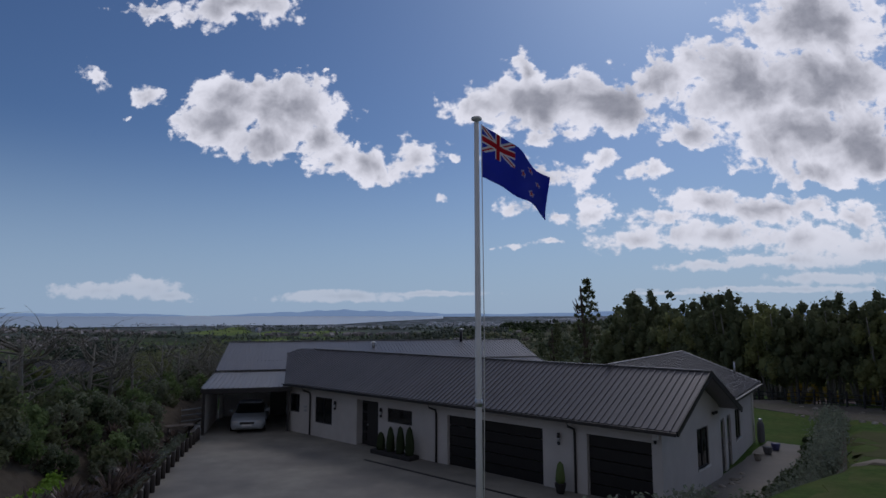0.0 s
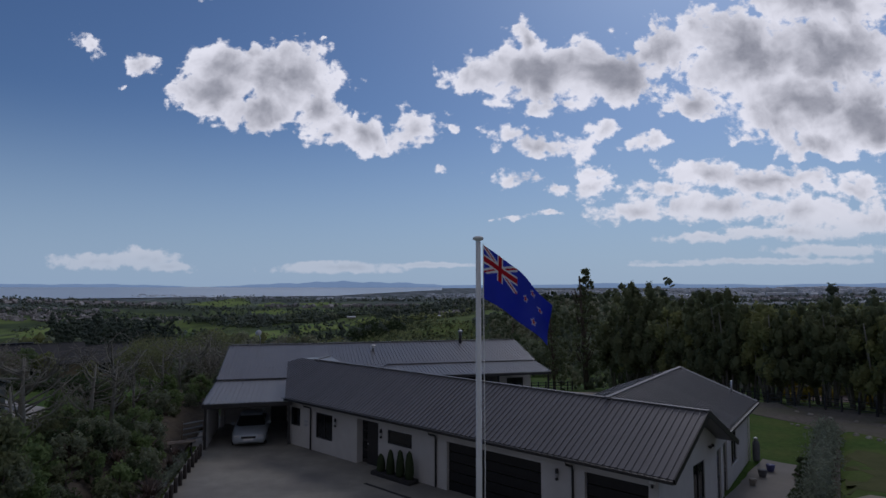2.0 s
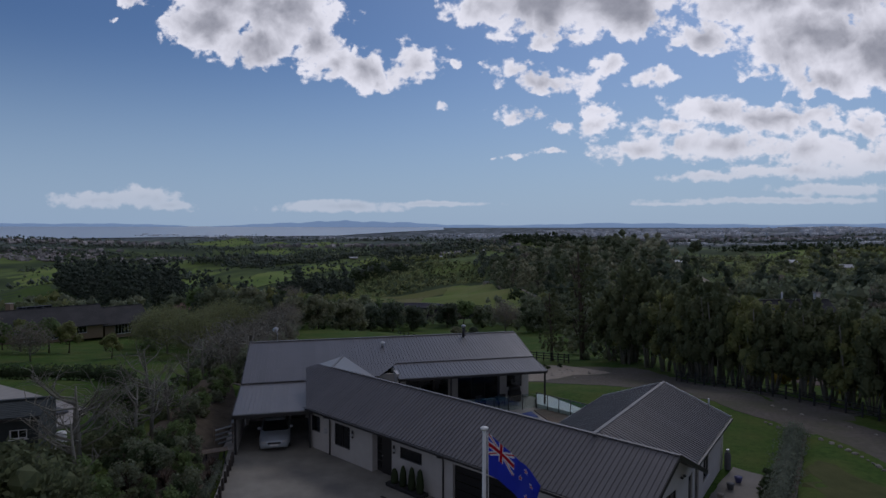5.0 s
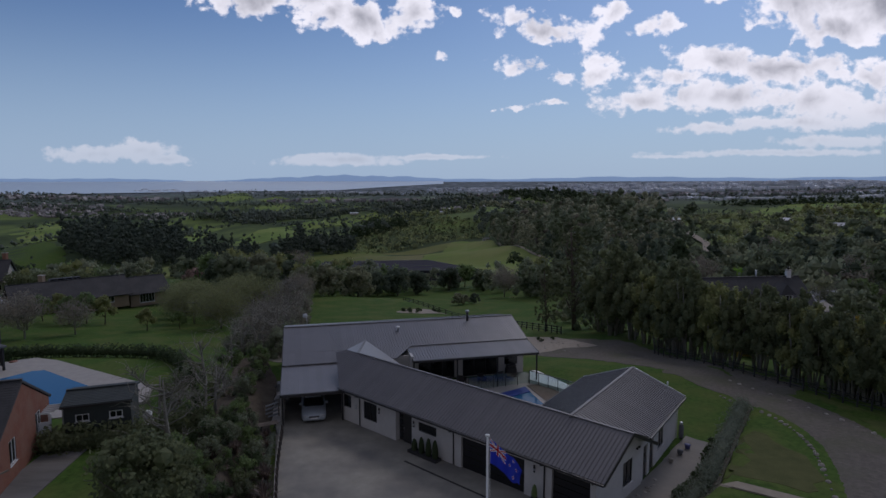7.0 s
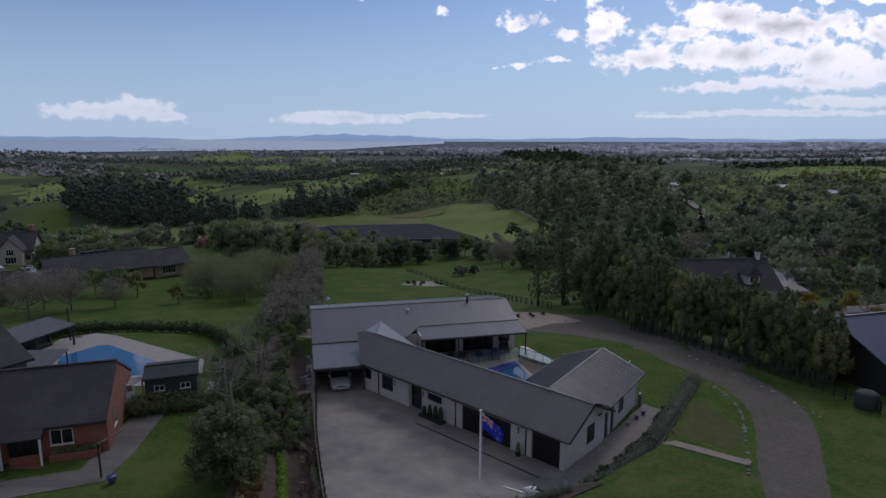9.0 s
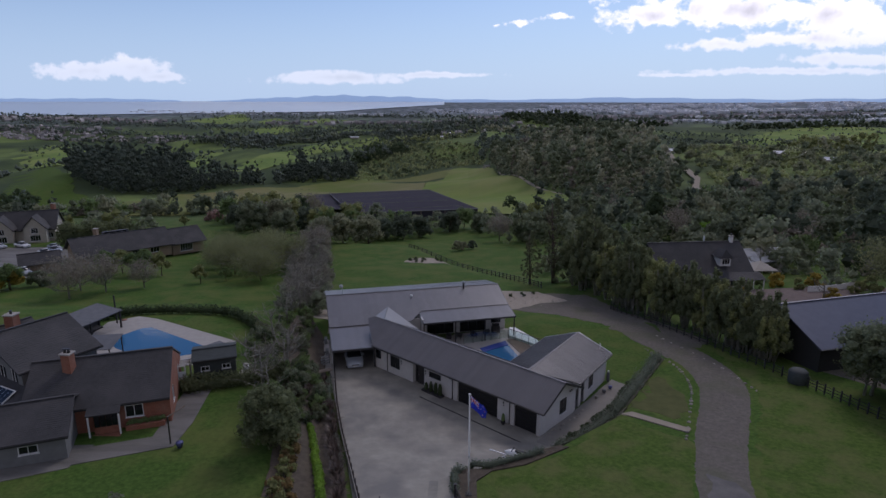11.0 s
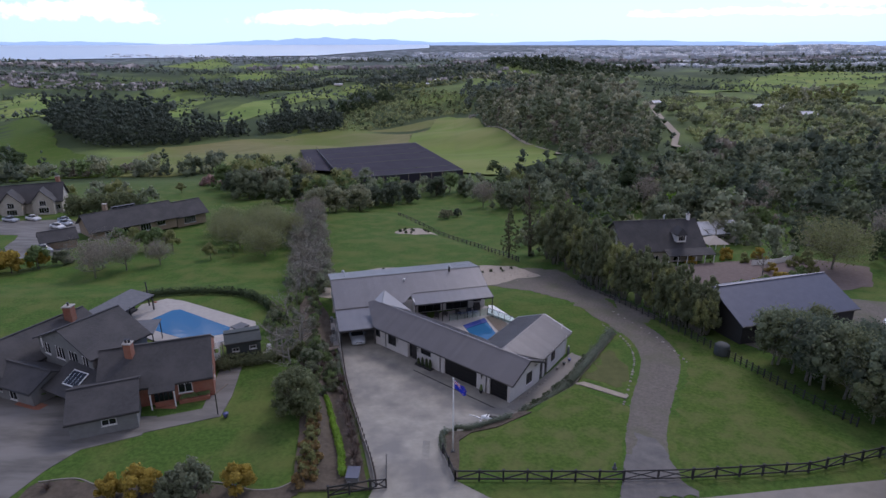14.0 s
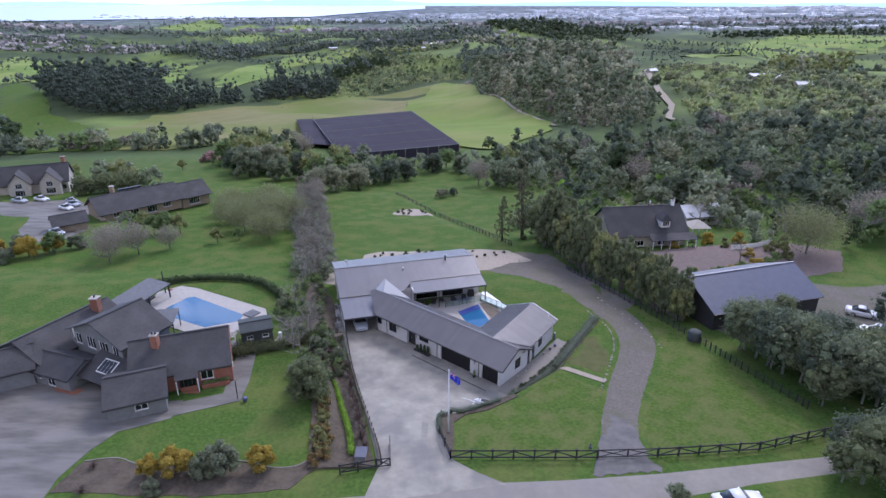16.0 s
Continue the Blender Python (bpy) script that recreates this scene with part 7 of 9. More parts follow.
for a in range(4):
    x, y = 56.5 + 2.2 * math.cos(a * 1.571 + 0.87), 79 + 2.2 * math.sin(a * 1.571 + 0.87)
    bar(ga, Matrix(), (x, y, gz0 - 0.1), (x, y, gz0 + 2.5), 0.12, 0.12, M_WHITE, "post")
wf = thing("white_fence", on_ground(60, 68.5), "low white boarded garden fence", "fence")
for k in range(14):
    x, y = 59 + k * 0.75, 67.0 + 0.08 * k + 0.02 * k * k
    box("board", x - 0.33, x + 0.33, y - 0.03, y + 0.03, height(x, y) - 0.1, height(x, y) + 1.0, M_WHITE, wf)

# long low house and the gabled house down the slope
lh = thing("ranch_house", (-78, 104, -7.2), "long low tan brick house with a dark roof down the slope", "house")
gable_block(lh, -78.2, 104.5, 45.0, 19.5, 10.4, -7.0, -4.5, -1.6, M_TAN, M_SHINGLE, 0.7, 12, front=[(-7, -5.5, 0.9, 2.1), (-3, -1, 0.2, 2.2), (1, 3.5, 0.2, 2.2), (5, 7, 0.8, 2.2)], right=[(-1.5, 1.5, 0.5, 2.2)])
gable_block(lh, -68.6, 114.6, 47.0, 7.6, 9.0, -7.6, -5.0, -2.4, M_TAN, M_SHINGLE, 0.7, 10, front=[(-2, 1, 0.3, 2.2)])
chimney(lh, -83.4, 104.2, -4.0, -0.6, 0.9, M_TAN, 0)
clr = box("clerestory", -2.8, 2.8, -0.35, 0.35, -1.7, -1.2, M_CANVAS, lh, basis(-79.6, 105.6, 45))
for k in range(4):
    box("pane", -2.6 + 1.35 * k, -1.4 + 1.35 * k, -0.38, -0.35, -1.6, -1.28, M_PANE, clr, basis(-79.6, 105.6, 45))
gable_block(lh, -84.2, 86.0, 38.0, 6.5, 5.6, -5.2, -3.2, -1.7, M_TAN, M_SHINGLE, 0.5, 8)
l2 = thing("gabled_house", (-117, 125, -8.2), "large cream house with a dark roof and two front gables", "house")
gable_block(l2, -117.5, 126.0, 23.0, 17.0, 10.0, -8.2, -4.8, -0.8, M_PLASTER, M_SHINGLE, 0.5, 14, front=[(6, 8, 0.8, 2.2)])
for s in (-3.5, 4.0):
    c = basis(-117.0, 126.0, 23) @ Vector((s, -5.4, 0))
    gable_block(l2, c.x, c.y, 113.0, 4.4, 5.0, -8.2, -4.0, -1.2, M_PLASTER, M_SHINGLE, 0.5, 8, left=[(-0.8, 0.8, 2.6, 4.1), (-1.2, 1.2, 0.6, 2.2)])
chimney(l2, -111.0, 130.0, -1.4, 0.8, 0.9, M_TERRACOTTA, 1)
patch("far_forecourt", [(-128, 108), (-112, 112), (-100, 115), (-92, 109), (-88, 102), (-90, 96), (-80, 86), (-80, 77), (-86, 73), (-95, 84), (-101, 97), (-126, 99)], 0.04, 2.5, M_PAVEDARK, 0.05, "grey drive serving the lower houses", "driveway", edge_noise=0.3)

# shade-cloth shelter in the valley field
nt = thing("shade_cloth_shelter", on_ground(-50, 380), "wide flat dark shade-cloth crop shelter on poles", "crop shelter")
N4 = [(-39, 186), (-98, 409), (-33, 557), (8, 235)]
N4Z = [height(x, y) + 4.0 for x, y in N4]


def shelter_top(u, v):
    """Point of the stretched cloth, u across and v away."""
    a = Vector((*N4[0], N4Z[0])).lerp(Vector((*N4[3], N4Z[3])), u)
    b = Vector((*N4[1], N4Z[1])).lerp(Vector((*N4[2], N4Z[2])), u)
    return a.lerp(b, v)


for j in range(10):
    # the cloth lies in long strips with a lapped seam between them
    strip = []
    for i in range(13):
        for v in (j / 10, (j + 0.985) / 10):
            p = shelter_top(i / 12, v)
            strip.append((p.x, p.y, p.z - (0.12 if i % 2 else 0) + (0.05 if j % 2 else 0)))
    raw("canopy", strip, [[2 * i, 2 * i + 2, 2 * i + 3, 2 * i + 1] for i in range(12)], M_NET, nt)
edge_uv = [(0, 0), (0, 1), (1, 1), (1, 0)]
for (au, av), (bu, bv) in zip(edge_uv, edge_uv[1:] + edge_uv[:1]):
    vs = []
    for k in range(11):
        p = shelter_top(au + (bu - au) * k / 10, av + (bv - av) * k / 10)
        foot = min(height(p.x, p.y), p.z - 2.5) - 0.5
        vs += [(p.x, p.y, foot), (p.x, p.y, p.z - 0.1)]
        if k < 10:
            tube("pole", [(p.x, p.y, foot), (p.x, p.y, p.z + 0.3)], 0.18, M_WOOD, nt, 6)
    raw("side_cloth", vs, [[2 * k, 2 * k + 2, 2 * k + 3, 2 * k + 1] for k in range(10)], M_NET, nt)
    p0, p1 = shelter_top(au, av), shelter_top(bu, bv)
    tube("edge_cable", [p0 + Vector((0, 0, 0.1)), p1 + Vector((0, 0, 0.1))], 0.2, M_CANVAS, nt, 5, "grey cloth hem")
# lower bay of the shelter beside it, slung nearer the ground
low = [(-66, 246), (-118, 438), (-104, 436), (-50, 236)]
raw("lower_canopy", [(x, y, height(x, y) + 2.2) for x, y in low] + [(x, y, height(x, y) + 2.05) for x, y in low], [[0, 1, 2, 3], [7, 6, 5, 4], [0, 4, 5, 1], [1, 5, 6, 2], [2, 6, 7, 3], [3, 7, 4, 0]], M_NET, nt)
for i in range(9):
    x, y = low[3][0] + (low[2][0] - low[3][0]) * i / 8, low[3][1] + (low[2][1] - low[3][1]) * i / 8
    tube("pole", [(x, y, height(x, y) - 0.3), (x, y, height(x, y) + 4.4)], 0.16, M_CANVAS, nt, 6)
# wire fence across the back lawn
wfz = thing("paddock_fence", on_ground(9, 95), "dark post and rail paddock fence behind the lawn", "fence")
fp_ = curve_through([(-13, 132), (-6, 118), (2, 104), (8, 92), (12, 82), (16, 73)], 6)
for i, (x, y) in enumerate(fp_):
    bar(wfz, Matrix(), on_ground(x, y, -0.1), on_ground(x, y, 1.2), 0.14, 0.14, M_BLACK, "post")
    if i:
        for h in (0.35, 0.7, 1.05):
            bar(wfz, Matrix(), on_ground(*fp_[i - 1], h), on_ground(x, y, h), 0.05, 0.1, M_BLACK, "rail")
# boundary fence below the tree belt
bfz = thing("boundary_fence", on_ground(39, 22), "dark wire and batten boundary fence under the trees", "fence")
fp2 = curve_through([(24.5, 57.5), (28.0, 47), (32.5, 37), (36.4, 28), (39.2, 20.5), (42.6, 12)], 9)
for i, (x, y) in enumerate(fp2):
    bar(bfz, Matrix(), on_ground(x, y, -0.1), on_ground(x, y, 1.15), 0.11, 0.11, M_BLACK, "post")
    if i:
        for h in (0.3, 0.6, 0.9):
            bar(bfz, Matrix(), on_ground(*fp2[i - 1], h), on_ground(x, y, h), 0.03, 0.06, M_BLACK, "rail")


# ---- plants ----
GOLDEN = (1 + 5 ** 0.5) / 2
ICO = np.array([(-1, GOLDEN, 0), (1, GOLDEN, 0), (-1, -GOLDEN, 0), (1, -GOLDEN, 0), (0, -1, GOLDEN), (0, 1, GOLDEN), (0, -1, -GOLDEN), (0, 1, -GOLDEN), (GOLDEN, 0, -1), (GOLDEN, 0, 1), (-GOLDEN, 0, -1), (-GOLDEN, 0, 1)]) / math.hypot(1, GOLDEN)
ICO_FACES = np.array([(0, 11, 5), (0, 5, 1), (0, 1, 7), (0, 7, 10), (0, 10, 11), (1, 5, 9), (5, 11, 4), (11, 10, 2), (10, 7, 6), (7, 1, 8), (3, 9, 4), (3, 4, 2), (3, 2, 6), (3, 6, 8), (3, 8, 9), (4, 9, 5), (2, 4, 11), (6, 2, 10), (8, 6, 7), (9, 8, 1)])


OCTA = np.array([(1, 0, 0), (-1, 0, 0), (0, 1, 0), (0, -1, 0), (0, 0, 1), (0, 0, -1)], float)
OCTA_FACES = np.array([(0, 2, 4), (2, 1, 4), (1, 3, 4), (3, 0, 4), (2, 0, 5), (1, 2, 5), (3, 1, 5), (0, 3, 5)])


def leaf_cloud(rng, clumps, count, size, flatten=1.0, core=0.0, far=False):
    """Small leaf quads round clump centres (x, y, z, radius), over an optional dense inner mass. Returns vertices and faces."""
    c = np.array(clumps)
    w = c[:, 3] ** 2
    pick = rng.choice(len(c), count, p=w / w.sum())
    d = rng.normal(size=(count, 3))
    d /= np.linalg.norm(d, axis=1)[:, None]
    rad = c[pick, 3] * (0.62 + 0.46 * rng.random(count))
    pos = c[pick, :3] + d * rad[:, None] * np.array([1, 1, flatten])
    a = np.cross(d + rng.normal(scale=0.6, size=(count, 3)), rng.normal(size=(count, 3)))
    a /= np.linalg.norm(a, axis=1)[:, None] + 1e-9
    b = np.cross(d + rng.normal(scale=0.5, size=(count, 3)), a)
    b /= np.linalg.norm(b, axis=1)[:, None] + 1e-9
    s = size * (0.6 + 0.8 * rng.random(count))[:, None]
    v = np.stack([pos - a * s, pos - b * s * 0.7, pos + a * s, pos + b * s * 0.7], axis=1).reshape(-1, 3)
    f = np.arange(count * 4).reshape(-1, 4).tolist()
    if core:
        form, tris = (OCTA, OCTA_FACES) if far else (ICO, ICO_FACES)
        k = len(form)
        blob = form[None] * (c[:, None, 3:4] * core) * (0.8 + 0.4 * rng.random((len(c), k, 1))) * np.array([1, 1, flatten])
        blob += c[:, None, :3]
        f += (tris[None] + (np.arange(len(c)) * k)[:, None, None] + count * 4).reshape(-1, 3).tolist()
        v = np.concatenate([v, blob.reshape(-1, 3)])
    return v, f


def crown_clumps(rng, kind, h, r, n):
    out = []
    for i in range(n):
        f = rng.random()
        a = rng.random() * 6.283
        if kind == "cone":
            z = h * (0.12 + 0.86 * f)
            rr = r * (1.02 - 0.95 * f) * math.sqrt(rng.random())
            q = r * (0.42 - 0.26 * f)
        elif kind == "column":
            z = h * (0.18 + 0.75 * f)
            rr = r * math.sin(math.pi * (0.18 + 0.75 * f)) ** 0.6 * math.sqrt(rng.random()) * 0.8
            q = r * (0.30 + 0.25 * rng.random())
        elif kind == "plume":
            # several upright leaders, each a stack of tufts with a rounded head
            lead = i % 7
            la, lr = lead * 0.9 + 0.5, (0.66 if lead else 0.1) * r
            top = h * (1.0 - 0.2 * ((lead * 7) % 5) / 4)
            z = top * (0.30 + 0.66 * f)
            out.append((lr * math.cos(la) + 0.26 * r * math.cos(a), lr * math.sin(la) + 0.26 * r * math.sin(a), z, r * (0.27 if f < 0.8 else 0.2) * rng.uniform(0.8, 1.2)))
            continue
        elif kind == "tier":
            # whorls of upswept branches with separate tufts
            lv = min(1.0, max(0.0, (i % 11) / 10 + rng.uniform(-0.045, 0.045)))
            reach = r * (1 - 0.93 * lv) ** 0.9
            k_ = (0.35, 0.68, 1.0)[(i // 66) % 3]
            la = ((i // 11) % 6) * 1.047 + lv * 9 + rng.uniform(-0.45, 0.45)
            out.append((reach * k_ * math.cos(la), reach * k_ * math.sin(la), h * (0.16 + 0.80 * lv) + reach * k_ * 0.28, 0.20 + 0.24 * k_ * (1 - lv * 0.5)))
            continue
        elif kind == "bush":
            z = h * (0.15 + 0.65 * f)
            rr = r * math.sqrt(max(0.05, 1 - (f * 0.9) ** 2)) * math.sqrt(rng.random()) * 0.85
            q = r * (0.25 + 0.2 * rng.random()) * (0.72 if n > 14 else 1.0)
        else:
            z = h * (0.42 + 0.5 * f)
            rr = r * math.sqrt(max(0.08, 1 - (2 * f - 0.9) ** 2 * 0.8)) * math.sqrt(rng.random()) * 0.9
            q = r * (0.20 + 0.22 * rng.random())
        out.append((rr * math.cos(a), rr * math.sin(a), z, q))
    return out


def branch_mesh(rng, h, r, limbs, top=0.75, twigs=0, spread_=0.8):
    bm = bmesh.new()
    t = max(0.05, h * 0.019)
    lean = Vector((rng.normal() * 0.05 * h, rng.normal() * 0.05 * h, 0))
    add_tube(bm, [(0, 0, -0.3), lean * 0.3 + Vector((0, 0, h * 0.3)), lean + Vector((0, 0, h * top))], [t * 1.25, t, t * 0.35], 7)
    for i in range(limbs):
        f = 0.25 + 0.6 * rng.random()
        a = rng.random() * 6.283
        s = lean * f + Vector((0, 0, h * top * f))
        reach = r * (0.6 + 0.5 * rng.random()) * spread_
        e = s + Vector((math.cos(a) * reach, math.sin(a) * reach, min(h * (0.14 + 0.22 * rng.random()), reach * 0.9)))
        mid = s.lerp(e, 0.5) + Vector((0, 0, -0.05 * h))
        add_tube(bm, [s, mid, e], [t * 0.5, t * 0.36, t * 0.14], 5)
        for k in range(twigs):
            s2 = mid.lerp(e, rng.random())
            e2 = s2 + Vector((rng.normal() * 0.28 * r, rng.normal() * 0.28 * r, abs(rng.normal()) * 0.10 * h))
            add_tube(bm, [s2, s2.lerp(e2, 0.5) + Vector((0, 0, 0.04 * h)), e2], [t * 0.17, t * 0.12, t * 0.05], 3, False)
    return bm


def stems(rng, h, r, n=7):
    """Several pale stems rising from one foot."""
    bm = bmesh.new()
    for i in range(n):
        a, q = i * 6.283 / n + rng.uniform(-0.3, 0.3), r * rng.uniform(0.35, 0.75)
        foot = Vector((math.cos(a) * 0.3, math.sin(a) * 0.3, -0.3))
        head = Vector((math.cos(a) * q, math.sin(a) * q, h * rng.uniform(0.62, 0.85)))
        add_tube(bm, [foot, foot.lerp(head, 0.45) + Vector((rng.normal() * 0.12, rng.normal() * 0.12, 0)), head], [0.11, 0.08, 0.03], 6)
    return bm


def make_tree(seed, kind, h, r, leaves, size, leaf_m, bark_m, label, category="tree", clumps=26, limbs=7, twigs=0, name="tree", core=0.72):
    rng = np.random.default_rng(seed)
    t = thing(name, (0, 0, 0), label, category)
    slim = kind in ("cone", "column", "tier")
    wood = stems(rng, h, r) if kind == "plume" else branch_mesh(rng, h, r, limbs, 0.92 if slim else 0.7, twigs, 0.35 if slim else 0.8)
    part("trunk", wood, bark_m, t)
    if leaves:
        v, f = leaf_cloud(rng, crown_clumps(rng, kind, h, r, clumps), leaves, size, 1.6 if kind == "plume" else 1.0, core)
        raw("crown", v, f, leaf_m, t)
    return t


def plant_all(protos, spots, group, rng, lo=0.85, hi=1.15, sink=0.0):
    """Copies of a few trees at many spots; the protos themselves take the first spots."""
    for i, s in enumerate(spots):
        x, y = s[0], s[1]
        k = s[2] if len(s) > 2 else rng.uniform(lo, hi)
        p = protos[i % len(protos)]
        m = Matrix.Translation((x, y, height(x, y) - sink)) @ Matrix.Rotation(rng.uniform(0, 6.283), 4, "Z")
        if i < len(protos):
            p.matrix_basis = m @ Matrix.Scale(k, 4)
            ob = p
        else:
            p_scale = p.scale.copy()
            p.scale = (k, k, k)
            ob = copy_thing(p, m)
            p.scale = p_scale
        tagged(ob, group=group)


def along(points, n, side, rng, jitter=0.5):
    pts = curve_through(points, 20)
    out = []
    for i in range(n):
        k = (i + 0.5) / n * (len(pts) - 1)
        a, b = pts[int(k)], pts[min(int(k) + 1, len(pts) - 1)]
        f = k - int(k)
        out.append((a[0] + (b[0] - a[0]) * f + side + rng.uniform(-jitter, jitter), a[1] + (b[1] - a[1]) * f + rng.uniform(-jitter, jitter)))
    return out


rg = random.Random(11)
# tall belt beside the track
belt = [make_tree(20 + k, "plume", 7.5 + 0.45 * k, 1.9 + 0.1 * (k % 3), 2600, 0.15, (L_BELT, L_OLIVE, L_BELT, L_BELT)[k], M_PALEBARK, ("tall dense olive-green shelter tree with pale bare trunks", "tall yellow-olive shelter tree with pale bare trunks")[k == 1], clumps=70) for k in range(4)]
BELT = [(24.8, 61), (27.6, 52), (31.6, 42), (34.2, 36.4), (35.4, 33.6)]
spots = along(BELT, 19, 1.0, rg, 0.45) + along(BELT[:-1], 8, 2.9, rg, 0.8) + [(x, y, rg.uniform(1.05, 1.25)) for x, y in along([(21.5, 78), (22.0, 70), (25.5, 62)], 8, 2.0, rg, 1.3)]
spots = [(x[0], x[1], (0.8 + max(0.0, x[1] - 33) * 0.0155) * rg.uniform(0.9, 1.07)) for x in spots]
plant_all(belt, spots, "shelter belt trees", rg)
wild = [make_tree(40 + k, "round", 7.4, 3.6, 3300, 0.13, (L_BUSH, L_BELT, L_BUSHDARK)[k], M_PALEBARK, ("grey-green feathery tree behind the boundary fence", "olive feathery tree behind the boundary fence", "dull dark green tree behind the boundary fence")[k], clumps=84, limbs=16, twigs=3, core=0.42) for k in range(3)]
spots = along([(40.8, 26.0), (43.2, 20.5), (46.4, 15.8), (50.4, 11.6), (55, 9.0)], 11, 0.3, rg, 0.5) + along([(48, 21), (51.5, 16), (56, 13)], 5, 0.5, rg, 0.9) + [(41.2, 25.5, 0.75), (43.0, 21.5), (46.2, 24.0, 0.7), (44.8, 17.5), (48.6, 19.5), (47.6, 14.5), (52.0, 16.5), (55.5, 20.0), (50.6, 12.6), (66.0, 20.0), (53.0, 23.5, 0.7), (54.0, 13.5), (58.5, 16.5), (68.0, 24.0), (60.5, 22), (49.5, 31.5, 0.7), (63, 27), (57, 10), (44.6, 12.6, 0.7), (41.5, 2.6, 0.75), (44.2, 1.6, 0.85), (39.2, 0.4, 0.6), (47.0, 4.2, 0.8), (43, -2.2, 0.8), (41.0, 0.2, 0.9), (45.6, 0.4, 0.9), (22.9, -2.6, 0.3), (43.6, 27.4, 0.55), (47.4, 27.0, 0.55), (51.2, 26.6, 0.6)]
plant_all(wild, spots, "trees by the boundary", rg, 0.8, 1.1)
# tall pine standing above the belt
pine = make_tree(60, "tier", 16.5, 3.4, 4200, 0.12, L_BELT, M_BARK, "tall open conifer with tiered branches above the belt", clumps=198, limbs=30, core=0.6)
pine.matrix_basis = Matrix.Translation((19.0, 79.0, height(19, 79)))
p2 = copy_thing(pine, Matrix.Translation((24.0, 75.0, height(24, 75) - 2.2)))
p2.scale = (0.72, 0.72, 0.78)
p3 = copy_thing(pine, Matrix.Translation((14.6, 78.0, height(14.6, 78) - 0.5)))
p3.scale = (0.62, 0.62, 0.66)
# boundary line of bare and grey trees
bare = [make_tree(70 + k, "round", 5.4 + 0.5 * k, 2.9, 0, 0.10, L_BARE, M_PALEBARK, "bare grey-barked tree with spreading twigs", clumps=30, limbs=10, twigs=8, core=0.0) for k in range(3)]
LINE = [(-19.5, 50), (-23.5, 65), (-28, 84), (-33, 104), (-37, 122)]
spots = along(LINE, 26, 0.9, rg, 1.0) + along(LINE, 18, -1.8, rg, 1.2) + [(-16.4, 29.5, 0.85), (-15.6, 21.4, 0.9), (-17.3, 24.2, 1.05), (-15.9, 26.8, 0.85), (-18.4, 25.4, 1.12), (-20.2, 42.5, 0.8), (-19.7, 35.5, 0.95), (-17.2, 33.2, 0.8), (-20.8, 46.5, 0.9)]
spots += [(-64.2, 74.0), (-69.6, 72.4), (-74.5, 74.0), (-67.0, 76.0), (86.8, 72, 1.7), (90, 80, 1.6), (57.5, 60.5, 0.8), (31, 92, 1.3), (50, 79, 1.2), (24, 104, 1.2), (60, 86, 1.3)]
plant_all(bare, spots, "bare trees", rg, 0.85, 1.2)
hazy = [make_tree(80 + k, "bush", 4.2 + k, 2.4, 1500, 0.13, (L_GREY, L_BARE)[k], M_PALEBARK, ("dull grey-green tree in the boundary row", "brown twiggy tree in the boundary row")[k], clumps=26, limbs=9, twigs=4, core=(0.6, 0.0)[k]) for k in range(2)]
plant_all(hazy, along(LINE, 22, 1.6, rg, 1.3) + along(LINE, 16, -2.2, rg, 1.2), "boundary row trees", rg, 0.8, 1.15)
# shrubs along the planting strip
shrub = [make_tree(90 + k, "bush", 1.9, 1.15, 950, 0.082, (L_GREEN, L_DARK, L_SAGE, L_BELT)[k], M_BARK, ("leafy green garden shrub in the planting strip", "dark glossy garden shrub in the planting strip", "grey-green garden shrub in the planting strip", "dull olive garden shrub in the planting strip")[k], "shrub", 20, 6, name="shrub", core=0.45) for k in range(4)]
spots = along([(-14.2, 27.0), (-15.6, 33), (-17.4, 40), (-19.4, 46.5)], 18, 0.2, rg, 0.7) + along([(-13.2, 24.0), (-11.6, 17), (-11.0, 14)], 8, -0.8, rg, 0.5) + along([(-16.5, 27), (-18, 34), (-20.4, 44)], 12, -0.8, rg, 0.8)
spots += along([(-15.2, 18), (-14.2, 24), (-16.2, 28)], 8, -0.6, rg, 0.6) + [(-19.2, 30, 0.9), (-20.0, 31.5, 0.9), (-21.5, 33.0, 1.0), (-20.4, 34.6, 1.1), (-22.0, 36.2, 1.0), (-22.2, 38.6, 1.0)]
spots += along([(-12.2, 17.4), (-12.8, 20), (-13.4, 23), (-14.6, 27)], 14, 0.3, rg, 0.8)
spots += along([(-10.6, 19.5), (-11.6, 23.5), (-13.0, 28)], 9, -0.3, rg, 0.35)
plant_all(shrub, spots, "shrubs in the planting strip", rg, 0.5, 1.0, -0.1)
grey = make_tree(110, "bush", 5.6, 2.7, 5600, 0.12, L_BELT, M_BARK, "dense rounded dark green tree with pale flower heads", clumps=58, limbs=9, core=0.55)
grey.matrix_basis = Matrix.Translation((-12.9, 13.0, height(-12.9, 13.0)))
g2 = copy_thing(grey, Matrix.Translation((-13.6, 16.4, height(-13.6, 16.4) - 0.6)))
g2.scale = (0.8, 0.8, 0.8)
